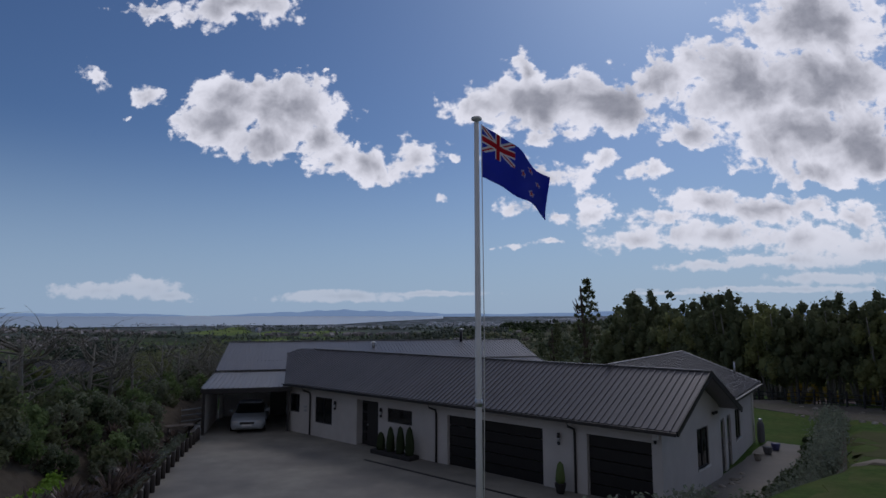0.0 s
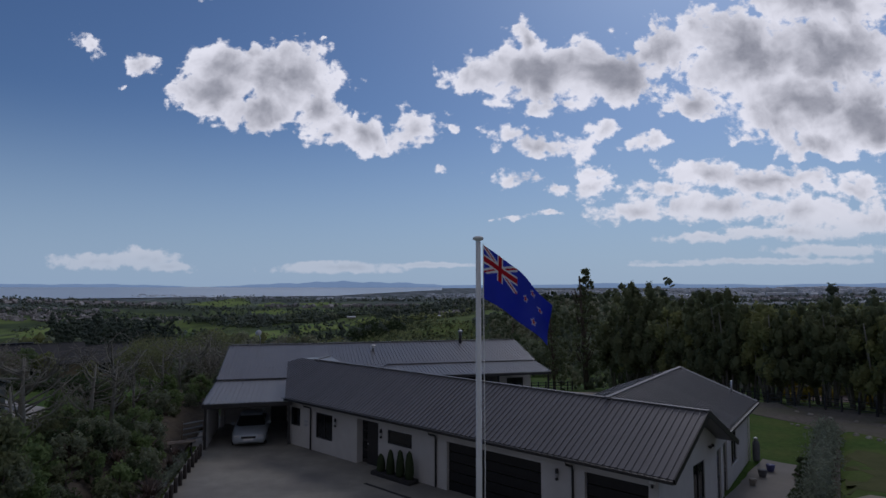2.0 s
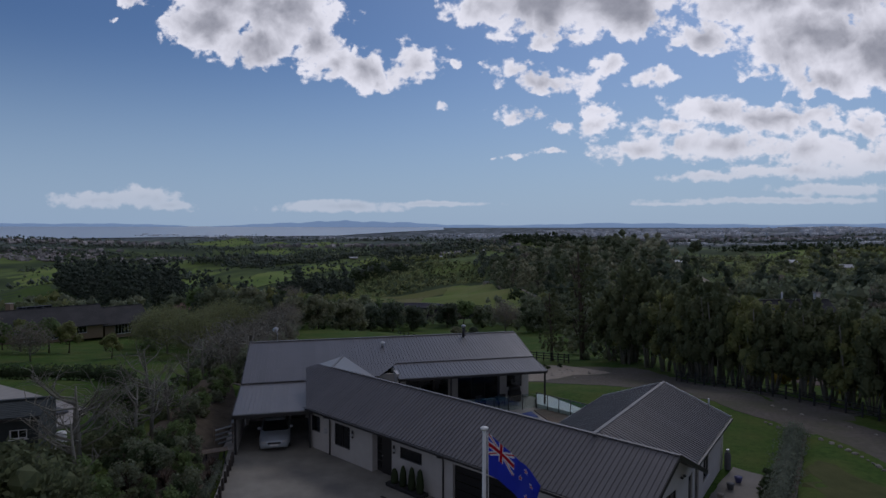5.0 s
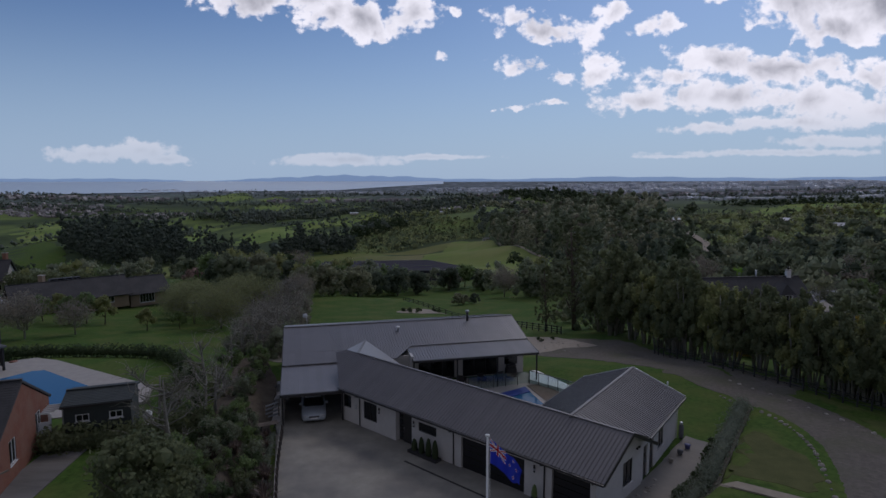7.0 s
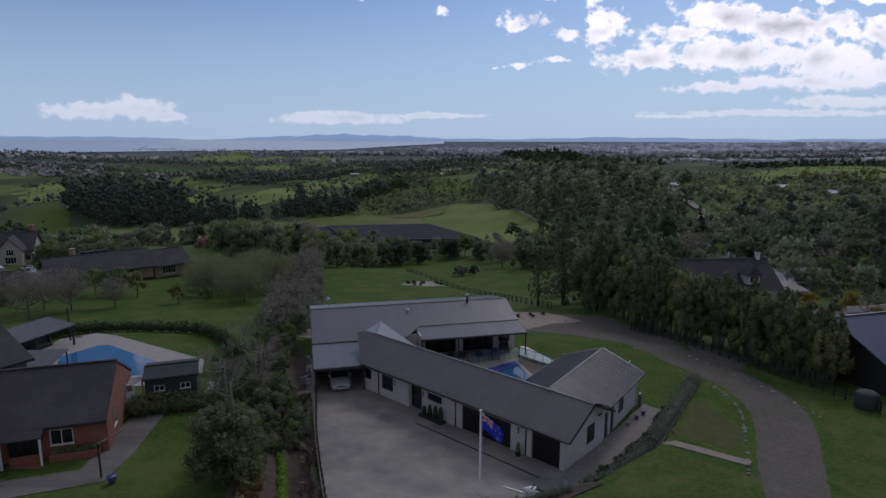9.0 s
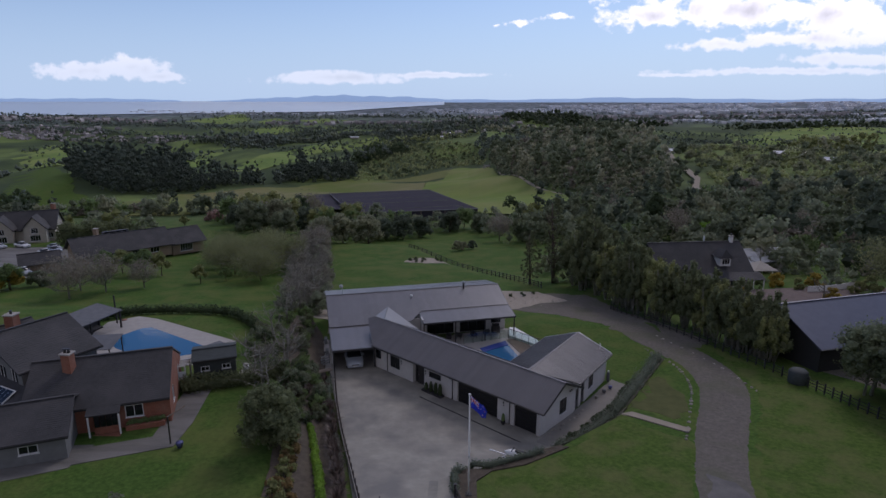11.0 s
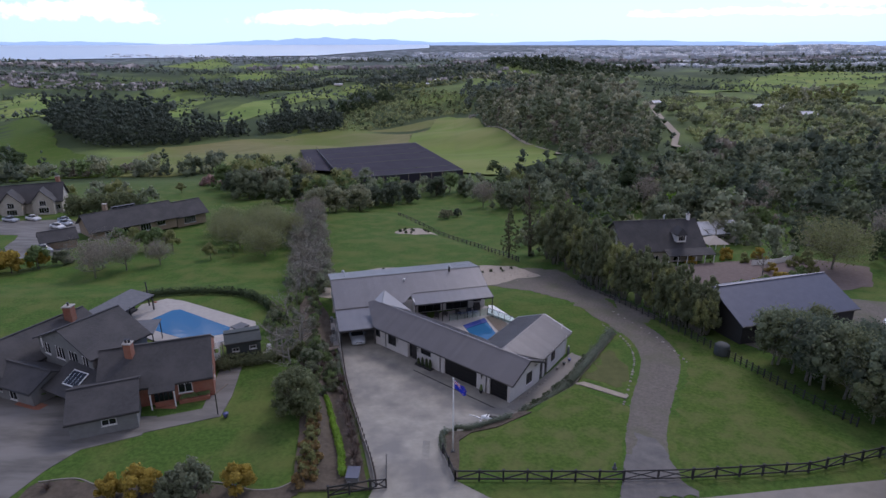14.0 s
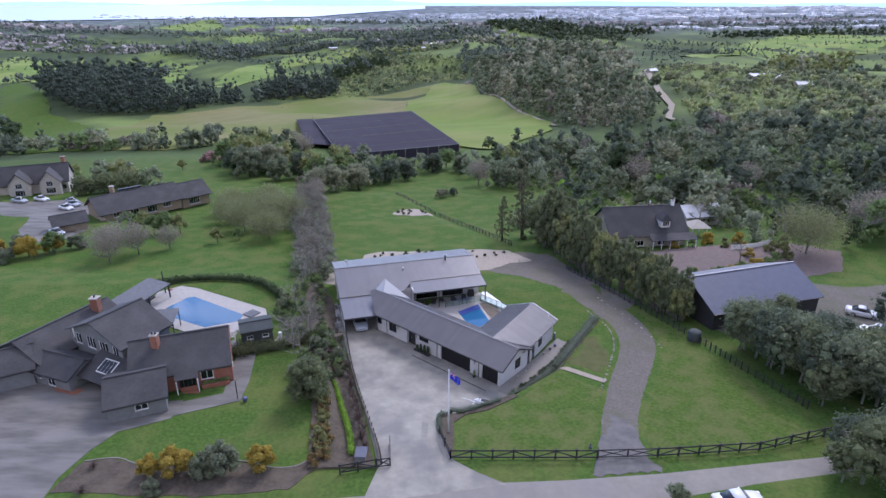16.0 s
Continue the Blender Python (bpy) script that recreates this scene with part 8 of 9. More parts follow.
# lime hedge, dry shrubs, flaxes
rn = np.random.default_rng(130)
lime = along([(-10.9, 17.6), (-8.9, 11.5), (-7.6, 7.5), (-6.7, 3.6)], 42, 0.0, rg, 0.08)
cl = [(x, y, height(x, y) + 0.55, 0.34) for x, y in lime] + [(x, y, height(x, y) + 0.3, 0.36) for x, y in lime]
v, f = leaf_cloud(rn, cl, 7000, 0.07, core=0.7)
tagged(raw("lime_hedge", v, f, L_LIME), "narrow bright lime-green hedge in the planting strip", "hedge")
dry = [make_tree(140 + k, "bush", 1.3, 0.7, 420, 0.10, (L_RUST, L_OLIVE)[k], M_BARK, ("rusty gold low shrub in the mulch", "dull olive low shrub in the mulch")[k], "shrub", 10, 4, name="shrub") for k in range(2)]
plant_all(dry, along([(-11.2, 13.0), (-10.4, 8.5), (-9.3, 2.8)], 15, 0.0, rg, 0.3) + along([(-11.4, 10), (-10.5, 5), (-10.0, 2.6)], 6, 0.1, rg, 0.3), "dry shrubs", rg, 0.7, 1.2)


def flax(seed, blades=70, tall=1.35):
    rng = np.random.default_rng(seed)
    t = thing("flax", (0, 0, 0), "bronze strap-leaved flax clump in the mulch", "flax")
    verts, faces = [], []
    for i in range(blades):
        a, out, h = rng.random() * 6.283, 0.25 + 0.75 * rng.random(), tall * (0.6 + 0.4 * rng.random())
        dx, dy = math.cos(a), math.sin(a)
        w = 0.035 + 0.02 * rng.random()
        base = len(verts)
        for k in range(5):
            s = k / 4
            rr = 0.08 + out * s * s * 0.9
            z = h * (s - 0.42 * out * s ** 3)
            ww = w * (1 - 0.8 * s * s)
            verts += [(dx * rr - dy * ww, dy * rr + dx * ww, z), (dx * rr + dy * ww, dy * rr - dx * ww, z)]
        faces += [[base + 2 * k, base + 2 * k + 1, base + 2 * k + 3, base + 2 * k + 2] for k in range(4)]
    raw("foliage", verts, faces, L_FLAX, t)
    return t


fx = [flax(150 + k) for k in range(3)]
plant_all(fx, [(x, y, rg.uniform(0.8, 1.2)) for x, y in along([(-5.4, 4.0), (-6.3, 7.5), (-7.6, 12.0), (-8.9, 17.0), (-10.4, 22.6)], 19, 0.0, rg, 0.25)] + [(-11.5, 26.2, 0.6), (-12.0, 27.8, 0.6), (-12.6, 23.6, 0.9), (-13.0, 21.2, 0.9)], "flax clumps", rg, 1, 1, -0.2)
# gold and green rounded shrubs by the lane
gold = [make_tree(170 + k, "bush", 2.9, 1.75, 2600, 0.12, m_, M_BARK, lab, "shrub", 26, 6, name="shrub") for k, (m_, lab) in enumerate(((L_GOLD, "large rounded golden-leaved shrub by the lane"), (L_SAGE, "large rounded grey-green shrub by the lane")))]
plant_all(gold, [(-22.8, 0.9, 1.05), (-18.7, 1.4, 1.2), (-15.0, 1.7, 0.95), (-20.4, 0.8, 0.85), (-25.3, 0.9, 0.75), (-24.0, -1.6, 0.6), (-79.0, 64.0, 1.6), (-83, 68, 1.4), (-76.5, 67.5, 1.4), (-73.0, 70.0, 1.2), (-86.0, 65.0, 1.3), (-81.5, 61.0, 1.2)], "rounded shrubs", rg)
# spiky plants in the mulch bed
plant_all([flax(190, 50, 0.9)], [(-31.0, 1.6, 0.9), (-30.4, -1.6, 1.0)], "spiky plants", rg)


def hedge(name, points, width, tall, material, label, count, size, n=40):
    rng = np.random.default_rng(len(label))
    pts = along(points, n, 0, random.Random(3), 0.02)
    cl_ = []
    for x, y in pts:
        for k in range(3):
            cl_.append((x + rng.normal() * width * 0.2, y + rng.normal() * width * 0.2, height(x, y) + tall * (0.25 + 0.3 * k), width * 0.55))
    v_, f_ = leaf_cloud(rng, cl_, count, size)
    t = thing(name, on_ground(*points[0]), label, "hedge")
    raw("foliage", v_, f_, material, t)
    core = bmesh.new()
    add_tube(core, [(x, y, height(x, y) + tall * 0.45) for x, y in pts], [width * 0.38] * len(pts), 6)
    part("core", core, material, t)


hedge("curved_hedge", [(-45.0, 42.6), (-42, 45.6), (-37, 47.4), (-31, 46.6), (-26, 43.4), (-23.4, 40.0)], 0.9, 1.2, L_DARK, "dark clipped hedge curving round the pool lawn", 7000, 0.11, 70)
hedge("shed_hedge", [(-24.6, 22.6), (-22, 23.4), (-18.4, 25.0), (-16.9, 26.6)], 1.5, 1.1, L_BELT, "dark square-cut hedge in front of the shed", 5000, 0.11, 30)
hedge("lavender_hedge", [(10.2, 15.5), (13.3, 18.5), (16.0, 21.6)], 0.95, 0.6, L_LAV, "grey-green lavender hedge along the path", 4500, 0.06, 40)
hedge("lavender_hedge", [(16.3, 21.8), (20.3, 28.2), (24.4, 34.8)], 1.15, 0.75, L_LAV, "grey-green clipped hedge along the path", 8000, 0.06, 50)
hedge("bed_hedge", [(1.9, 7.2), (1.8, 9.6), (2.6, 11.0), (4.4, 11.0), (6.6, 12.1), (8.6, 13.2)], 0.5, 0.5, L_LAV, "low grey hedge edging the entrance bed", 3000, 0.06, 50)
hedge("cypress_hedge", [(-103, 119.5), (-97, 125), (-90, 131)], 3.0, 5.0, L_BELT, "tall ragged cypress hedge between two houses", 5000, 0.3, 16)
hedge("edge_planting", [(-11.7, 28.2), (-10.2, 22.0), (-8.2, 15.6), (-6.9, 11)], 0.45, 0.45, L_LAV, "low grey-green planting along the timber edge", 4000, 0.06, 50)
# planting in the brick planter
planter = thing("planter_shrub", mp_ @ Vector((2.4, -0.1, 2.1)), "low green plants filling a brick planter under the window", "shrub")
rp = np.random.default_rng(77)
v, f = leaf_cloud(rp, [tuple(mp_ @ Vector((1.1 + 0.24 * k, -0.1 + 0.1 * (k % 2), 2.2 + 0.05 * (k % 3)))) + (0.24,) for k in range(12)], 700, 0.07, core=0.7)
raw("foliage", v, f, L_GREEN, planter)
# garden trees on the far lawns
orch = [make_tree(200 + k, "round", 4.4, 2.0, 1100, 0.17, (L_GREEN, L_OLIVE)[k], M_BARK, ("small leafy orchard tree on the lawn", "small olive-leaved orchard tree on the lawn")[k], clumps=20) for k in range(2)]
plant_all(orch, [(-60.4, 82.4), (-57.3, 82.4), (-62.6, 81.4), (-66, 84), (-70.5, 86), (-46, 74.6, 0.8), (-42.6, 78, 0.6), (-94, 170, 0.9), (-75.5, 66.5, 1.0)], "orchard trees", rg, 0.9, 1.2)
pinkb = make_tree(220, "bush", 4.0, 4.4, 1500, 0.25, L_PINK, M_BARK, "low spreading shrub covered in pink blossom", "shrub", 22, 5, name="shrub")
pinkb.matrix_basis = Matrix.Translation((-92, 190, height(-92, 190)))
p4 = copy_thing(pinkb, Matrix.Translation((-86, 194, height(-86, 194))))
oak = make_tree(230, "round", 8.5, 6.8, 8200, 0.14, L_BUD, M_PALEBARK, "broad pale green budding tree beside the yard", clumps=90, limbs=18, twigs=6, core=0.0)
oak.matrix_basis = Matrix.Translation((72, 64.5, height(72, 64.5)))
for x, y, k in ((-36.0, 78.0, 0.72), (-44.0, 86.0, 0.8), (-35.5, 90.0, 0.85), (-50.0, 94, 0.7), (-41.5, 98, 0.8), (-53, 104, 0.75), (-45, 107, 0.8)):
    budding = copy_thing(oak, Matrix.Translation((x, y, height(x, y) - 0.2)) @ Matrix.Rotation(x, 4, "Z"))
    budding.scale = (k, k, k)
    tagged(budding, "hazy olive tree coming into leaf on the lawn", "tree", "budding trees")
# trees that stand singly behind the crest of the lawn, by the low houses and beyond the cottage
leafless = make_tree(234, "round", 8.0, 4.6, 2600, 0.15, L_TWIG, M_PALEBARK, "leafless grey tree with fine spreading twigs", clumps=60, limbs=18, twigs=6, core=0.0)
plant_all([leafless], [(13, 151, 1.0), (52, 187, 1.2), (59, 133, 1.1), (87, 123, 1.1), (93, 77, 1.2), (-61.5, 61, 0.85), (-58.5, 66, 0.75), (-63.5, 67, 0.7), (-54, 70, 0.6), (-33, 112, 0.75), (100, 84, 1.0), (-58, 200, 1.2)], "leafless trees", rg)
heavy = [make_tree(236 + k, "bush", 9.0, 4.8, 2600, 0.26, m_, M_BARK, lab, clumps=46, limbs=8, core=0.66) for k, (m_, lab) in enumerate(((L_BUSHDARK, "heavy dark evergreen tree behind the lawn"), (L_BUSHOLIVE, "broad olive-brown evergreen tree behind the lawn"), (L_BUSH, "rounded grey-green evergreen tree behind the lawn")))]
plant_all(heavy, [(-17, 155, 1.0), (-31, 130, 1.0), (32, 167, 1.15), (-12, 163, 0.9), (-25.5, 139, 1.05), (26, 160, 0.95), (-22, 150, 0.85), (-36, 126, 0.9), (38, 172, 1.1), (62, 158, 1.35), (-14, 172, 0.8), (20, 148, 0.8), (-27, 150, 0.9), (71, 112, 1.1), (63, 109, 1.25), (-3, 178, 0.95), (2, 132, 0.3), (8, 180, 0.8), (4.5, 133, 0.32), (0.5, 129.5, 0.36), (-66, 159, 1.3), (-72, 166, 1.2), (-60, 168, 1.3), (-54, 152, 1.0), (-48, 160, 1.1)], "heavy evergreen trees", rg)
fresh = make_tree(239, "round", 7.0, 3.6, 1800, 0.22, L_GREEN, M_BARK, "fresh green round-headed tree beyond the lawn", clumps=36, core=0.6)
plant_all([fresh], [(2, 187, 1.1), (45, 128, 0.9), (36, 118, 0.8), (78, 104, 0.9)], "fresh green trees", rg)
# small plants dotted over the gravel garden
dots = [make_tree(240, "bush", 0.7, 0.45, 160, 0.07, L_DARK, M_BARK, "small dark plant in pale gravel", "shrub", 8, 3, name="shrub")]
plant_all(dots, [(rg.uniform(-12, 14), rg.uniform(63.5, 68.5)) for _ in range(34)] + [(rg.uniform(-10.5, -2), rg.uniform(103, 108)) for _ in range(12)], "gravel garden plants", rg, 0.6, 1.3)
# shrubs round the barn and cottage
plant_all([make_tree(250 + k, "bush", 2.6, 1.7, 900, 0.15, (L_GREEN, L_OLIVE, L_GOLD)[k], M_BARK, ("green shrub in a neighbouring garden", "olive shrub in a neighbouring garden", "golden shrub in a neighbouring garden")[k], "shrub", 16, 5, name="shrub") for k in range(3)],
          [(41, 48), (58.5, 69.5), (60.2, 63.0, 0.7), (44, 50), (46.5, 48.5), (37, 48), (50, 51.5), (53.5, 53.5), (56, 72), (33, 62), (66, 66), (36, 60), (57, 49), (41, 60, 0.8), (39, 47, 1.0), (43, 48.6, 0.9), (48, 50.5, 1.0), (52, 52.6, 0.9), (55, 54.0, 1.0), (45.5, 52, 0.8), (58, 55.5, 1.1), (61, 57, 1.0), (38, 53, 1.0), (35, 55, 1.1), (63.5, 60, 0.9), (67, 62.5, 0.9), (48, 68.5, 0.6), (52, 69.5, 0.6), (70, 69, 1.0), (62, 71, 1.0)], "garden shrubs", rg, 0.7, 1.2)
# dark plants along the garden path, pale edging round the shrub bed
plant_all([make_tree(260, "bush", 0.6, 0.36, 200, 0.06, L_DARK, M_BARK, "low dark plant beside the garden path", "shrub", 9, 3, name="shrub")], along([(10.4, 16.7), (15.2, 21.9), (19.4, 28.4)], 16, 0.1, rg, 0.15), "path edge plants", rg, 0.7, 1.25)
kerb = curve_through([(-32.4, 2.5), (-29.5, 3.0), (-27.0, 2.2), (-24, 2.7), (-21, 1.9), (-18.6, 2.7), (-16.2, 2.5), (-14, 1.8), (-11.9, 2.0), (-10.7, 3.0)], 6)
ke = thing("garden_edging", on_ground(-21, 2), "worn concrete edging curving round the shrub bed", "edging")
for (ax, ay), (bx, by) in zip(kerb, kerb[1:]):
    bar(ke, Matrix(), on_ground(ax, ay, 0.03), on_ground(bx, by, 0.03), 0.10, 0.12, M_ROAD, "kerb")


# ---- woods, town and distance ----
def woods(name, poly, spacing, species, label, quads=110, size=0.6, seed=1, clear=0.0, clumps=9, core=0.78):
    """A wood as one mesh: many crowns of leaf clumps over a plan outline. species: (share, crown kind, height, radius, foliage)."""
    rng = np.random.default_rng(seed)
    xs, ys = [p[0] for p in poly], [p[1] for p in poly]
    protos = []
    for share, kind, tall, wide, mt in species:
        protos.append([leaf_cloud(rng, crown_clumps(rng, kind, tall, wide, clumps), quads, size, core=core, far=True) for _ in range(5)])
    shares = np.array([s[0] for s in species], float)
    shares /= shares.sum()
    vs, fs, mats, n = [], [], [], 0
    y = min(ys)
    while y < max(ys):
        x = min(xs)
        while x < max(xs):
            px, py = x + rng.uniform(-0.5, 0.5) * spacing, y + rng.uniform(-0.5, 0.5) * spacing
            if inside(px, py, poly) and rng.random() >= clear:
                # kinds grow in loose stands, a few crowns wide
                stand = 0.85 * math.sin(px / (2.9 * spacing) + 1.3 * math.sin(py / (3.7 * spacing))) + 0.85 * math.cos(py / (2.6 * spacing) + seed)
                k = min(int(np.searchsorted(np.cumsum(shares), (stand + 0.45 * rng.random()) % 1.0)), len(species) - 1)
                a, s = rng.random() * 6.283, 0.55 + 0.95 * rng.random() ** 1.6
                p, f = protos[k][rng.integers(5)]
                c, d = math.cos(a) * s, math.sin(a) * s
                q = np.empty_like(p)
                q[:, 0], q[:, 1], q[:, 2] = p[:, 0] * c - p[:, 1] * d + px, p[:, 0] * d + p[:, 1] * c + py, p[:, 2] * s + height(px, py) - 0.06 * species[k][2]
                vs.append(q)
                fs += [[i + n for i in face] for face in f]
                mats += [k] * len(f)
                n += len(p)
            x += spacing
        y += spacing
    ob = raw(name, np.concatenate(vs).tolist(), fs, [s[4] for s in species])
    ob.data.polygons.foreach_set("material_index", mats)
    return tagged(ob, label, "woodland", "", "stuff")


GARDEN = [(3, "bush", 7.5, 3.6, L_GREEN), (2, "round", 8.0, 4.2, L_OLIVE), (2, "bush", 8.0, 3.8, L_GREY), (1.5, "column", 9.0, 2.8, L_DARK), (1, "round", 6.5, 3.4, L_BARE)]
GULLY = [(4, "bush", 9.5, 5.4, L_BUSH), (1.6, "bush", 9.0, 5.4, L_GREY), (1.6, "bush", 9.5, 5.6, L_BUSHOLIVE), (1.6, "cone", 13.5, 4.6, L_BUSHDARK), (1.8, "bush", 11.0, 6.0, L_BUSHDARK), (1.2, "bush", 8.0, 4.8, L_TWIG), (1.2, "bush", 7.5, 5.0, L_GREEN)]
GUMS = [(4, "bush", 28, 6.0, L_GUM), (2.5, "bush", 25, 5.4, L_GREY), (2.4, "column", 28, 4.8, L_BUSH), (0.8, "bush", 27, 5.5, L_TWIG)]
SCRUB = [(4, "bush", 6.5, 4.6, L_SCRUB), (2, "bush", 8.0, 4.8, L_BUSHOLIVE), (1.5, "round", 9, 4.6, L_BUSH)]
FARWOOD = [(3, "bush", 13, 6.0, L_FAR), (1, "bush", 12, 5.5, L_GREY), (1, "column", 14, 4.5, L_BUSHDARK)]
PINES = [(1, "column", 34, 5.4, L_PINE), (1, "bush", 35, 5.6, L_PINE)]
woods("garden_trees", [(-42, 128), (-34, 130), (-22, 148), (-15, 174), (0, 181), (14, 166), (22, 170), (30, 178), (30, 188), (8, 194), (-8, 190), (-50, 184), (-56, 178), (-50, 160)], 6.0, GARDEN, "mixed garden trees below the lawn", 360, 0.30, 1, 0.0, 16, 0.66)
woods("gully_bush", [(18, 80), (24, 75), (34, 88), (56, 91), (70, 84), (95, 84), (130, 70), (200, 80), (230, 170), (150, 200), (30, 190), (18, 140), (38, 136), (47, 120), (44, 102), (30, 98), (20, 112)], 7.0, GULLY, "dense mixed bush filling the gully", 270, 0.36, 3, 0.05, 17, 0.66)
woods("gully_bush", [(30, 190), (150, 200), (230, 170), (200, 80), (270, 90), (330, 200), (200, 238), (150, 262), (112, 262), (94, 238), (70, 206), (45, 196)], 8.2, GULLY, "dense mixed bush on the valley side", 120, 0.55, 4, 0.02, 12, 0.72)
woods("right_gardens", [(66, 74), (76, 70), (100, 60), (140, 40), (160, 70), (90, 84)], 7.5, GARDEN, "garden trees round the neighbouring cottage", 360, 0.32, 7, 0.0, 14, 0.62)
woods("right_gardens", [(68, 18), (90, 26), (140, 30), (140, 60), (96, 54), (88, 42), (74, 32), (66, 26)], 7.5, GARDEN, "garden trees beside the barn yard", 360, 0.32, 8, 0.0, 14, 0.62)
woods("hill_forest", [(40, 860), (44, 640), (64, 475), (76, 372), (74, 318), (92, 285), (110, 270), (118, 300), (134, 362), (144, 430), (160, 500), (172, 560), (188, 640), (206, 760), (180, 930), (60, 930)], 8.2, GUMS, "tall eucalyptus wood on the hill", 66, 0.85, 9, 0.0, 12)
woods("hill_forest", [(150, 262), (200, 240), (330, 208), (480, 260), (470, 420), (430, 600), (300, 720), (224, 660), (208, 570), (194, 500), (176, 430), (164, 376), (143, 318)], 10.4, SCRUB, "bright scrub on the far slope", 60, 0.7, 10, 0.08, 8)
woods("hill_forest", [(60, 930), (180, 930), (250, 980), (260, 1150), (120, 1240), (20, 1190), (30, 1010)], 12, FARWOOD, "wooded hilltop", 70, 1.0, 11, 0, 7)
woods("track_scrub", [(120, 302), (121, 312), (139, 362), (149, 424), (167, 490), (180, 549), (174, 560), (162, 492), (144, 426), (134, 364)], 5, [(2, "bush", 3.6, 2.6, L_SCRUB), (1, "bush", 4.2, 2.6, L_GREEN)], "low bright scrub beside the far track", 40, 0.6, 22, 0.1, 6)
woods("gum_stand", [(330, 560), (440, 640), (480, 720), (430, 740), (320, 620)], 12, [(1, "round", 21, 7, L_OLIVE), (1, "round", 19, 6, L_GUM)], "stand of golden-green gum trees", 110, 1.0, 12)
woods("pine_block", [(-481, 694), (-410, 621), (-370, 590), (-334, 640), (-352, 712), (-380, 800), (-440, 860), (-540, 880), (-560, 800)], 7.8, PINES, "dense dark pine plantation", 84, 0.75, 13, 0, 10, 0.9)
woods("pine_row", [(-334, 648), (-313, 676), (-282, 722), (-262, 770), (-290, 800), (-330, 760), (-352, 700)], 8.5, [(1, "column", 24, 5.5, L_PINE), (1, "cone", 26, 6.5, L_PINE)], "ragged row of dark pines", 110, 0.8, 14, 0, 11, 0.92)
woods("pine_row", [(-262, 780), (-247, 824), (-168, 838), (-160, 880), (-176, 960), (-262, 930), (-280, 850)], 9.0, [(1.4, "cone", 27, 6.5, L_PINE), (1, "column", 26, 6.0, L_PINE), (0.6, "bush", 16, 6, L_FAR)], "dark conifers above the valley field", 110, 0.8, 24, 0, 11, 0.92)
woods("slope_scrub", [(-164, 842), (-92, 905), (0, 1006), (37, 961), (30, 1118), (-41, 1207), (-131, 1300), (-205, 1297), (-189, 998)], 8.6, [(3, "bush", 5.0, 3.8, L_SCRUB), (1, "bush", 6.5, 4.0, L_BELT), (0.3, "column", 12, 3.5, L_DARK)], "pale scrub covering a slope", 34, 0.8, 15, 0.12, 5)
woods("slope_trees", [(-190, 1010), (-150, 1060), (-110, 1180), (-130, 1240), (-190, 1180), (-210, 1080)], 11, [(2, "bush", 20, 7, L_DARK), (1, "round", 20, 7, L_FAR)], "tall dark trees on the slope", 90, 1.0, 25, 0, 9)
woods("left_trees", [(-215, 272), (-178, 262), (-142, 256), (-100, 270), (-74, 238), (-70, 262), (-100, 296), (-150, 282), (-200, 292)], 7.6, GULLY, "belt of trees across the lower lawn", 240, 0.42, 16, 0.15, 14, 0.7)
woods("left_trees", [(-86, 186), (-80, 172), (-70, 166), (-54, 160), (-50, 180), (-58, 216), (-84, 226)], 7.0, GARDEN, "rounded trees beside the lower lawn", 320, 0.36, 17, 0.0, 14, 0.7)
woods("left_trees", [(-330, 290), (-236, 270), (-215, 290), (-250, 330), (-300, 340)], 10, GULLY, "trees in a gully below the houses", 110, 0.65, 18)
woods("left_edge_trees", [(-420, 420), (-320, 345), (-292, 340), (-310, 400), (-400, 500), (-470, 560)], 9.5, [(2, "round", 17, 5.5, L_DARK), (1, "column", 19, 5, L_FAR)], "dark trees at the pasture's edge", 110, 0.85, 19)
woods("house_trees", [(-132, 134), (-112, 140), (-94, 134), (-86, 134), (-92, 142), (-120, 150)], 5.5, GARDEN, "trees behind the gabled house", 200, 0.38, 20)
woods("house_trees", [(-100, 66), (-90, 60), (-86, 70), (-92, 78), (-104, 76)], 5, [(2, "round", 5.5, 2.8, L_GREEN), (1, "bush", 4.0, 2.6, L_GOLD)], "garden trees beside the lower drive", 200, 0.36, 21)
conifer = make_tree(310, "cone", 13.5, 6.0, 5200, 0.26, L_DARK, M_BARK, "broad dark conifer in the gully", clumps=60, limbs=14)
conifer.matrix_basis = Matrix.Translation((55.6, 138, height(55.6, 138)))
plant_all([make_tree(312, "round", 6.4, 3.6, 2200, 0.16, L_LIME, M_BARK, "rounded fresh green tree in the gully lawn", clumps=30)], [(36, 117, 1.0), (65, 124, 1.1), (72, 118, 1.0), (44, 93, 0.7)], "fresh green trees", rg)
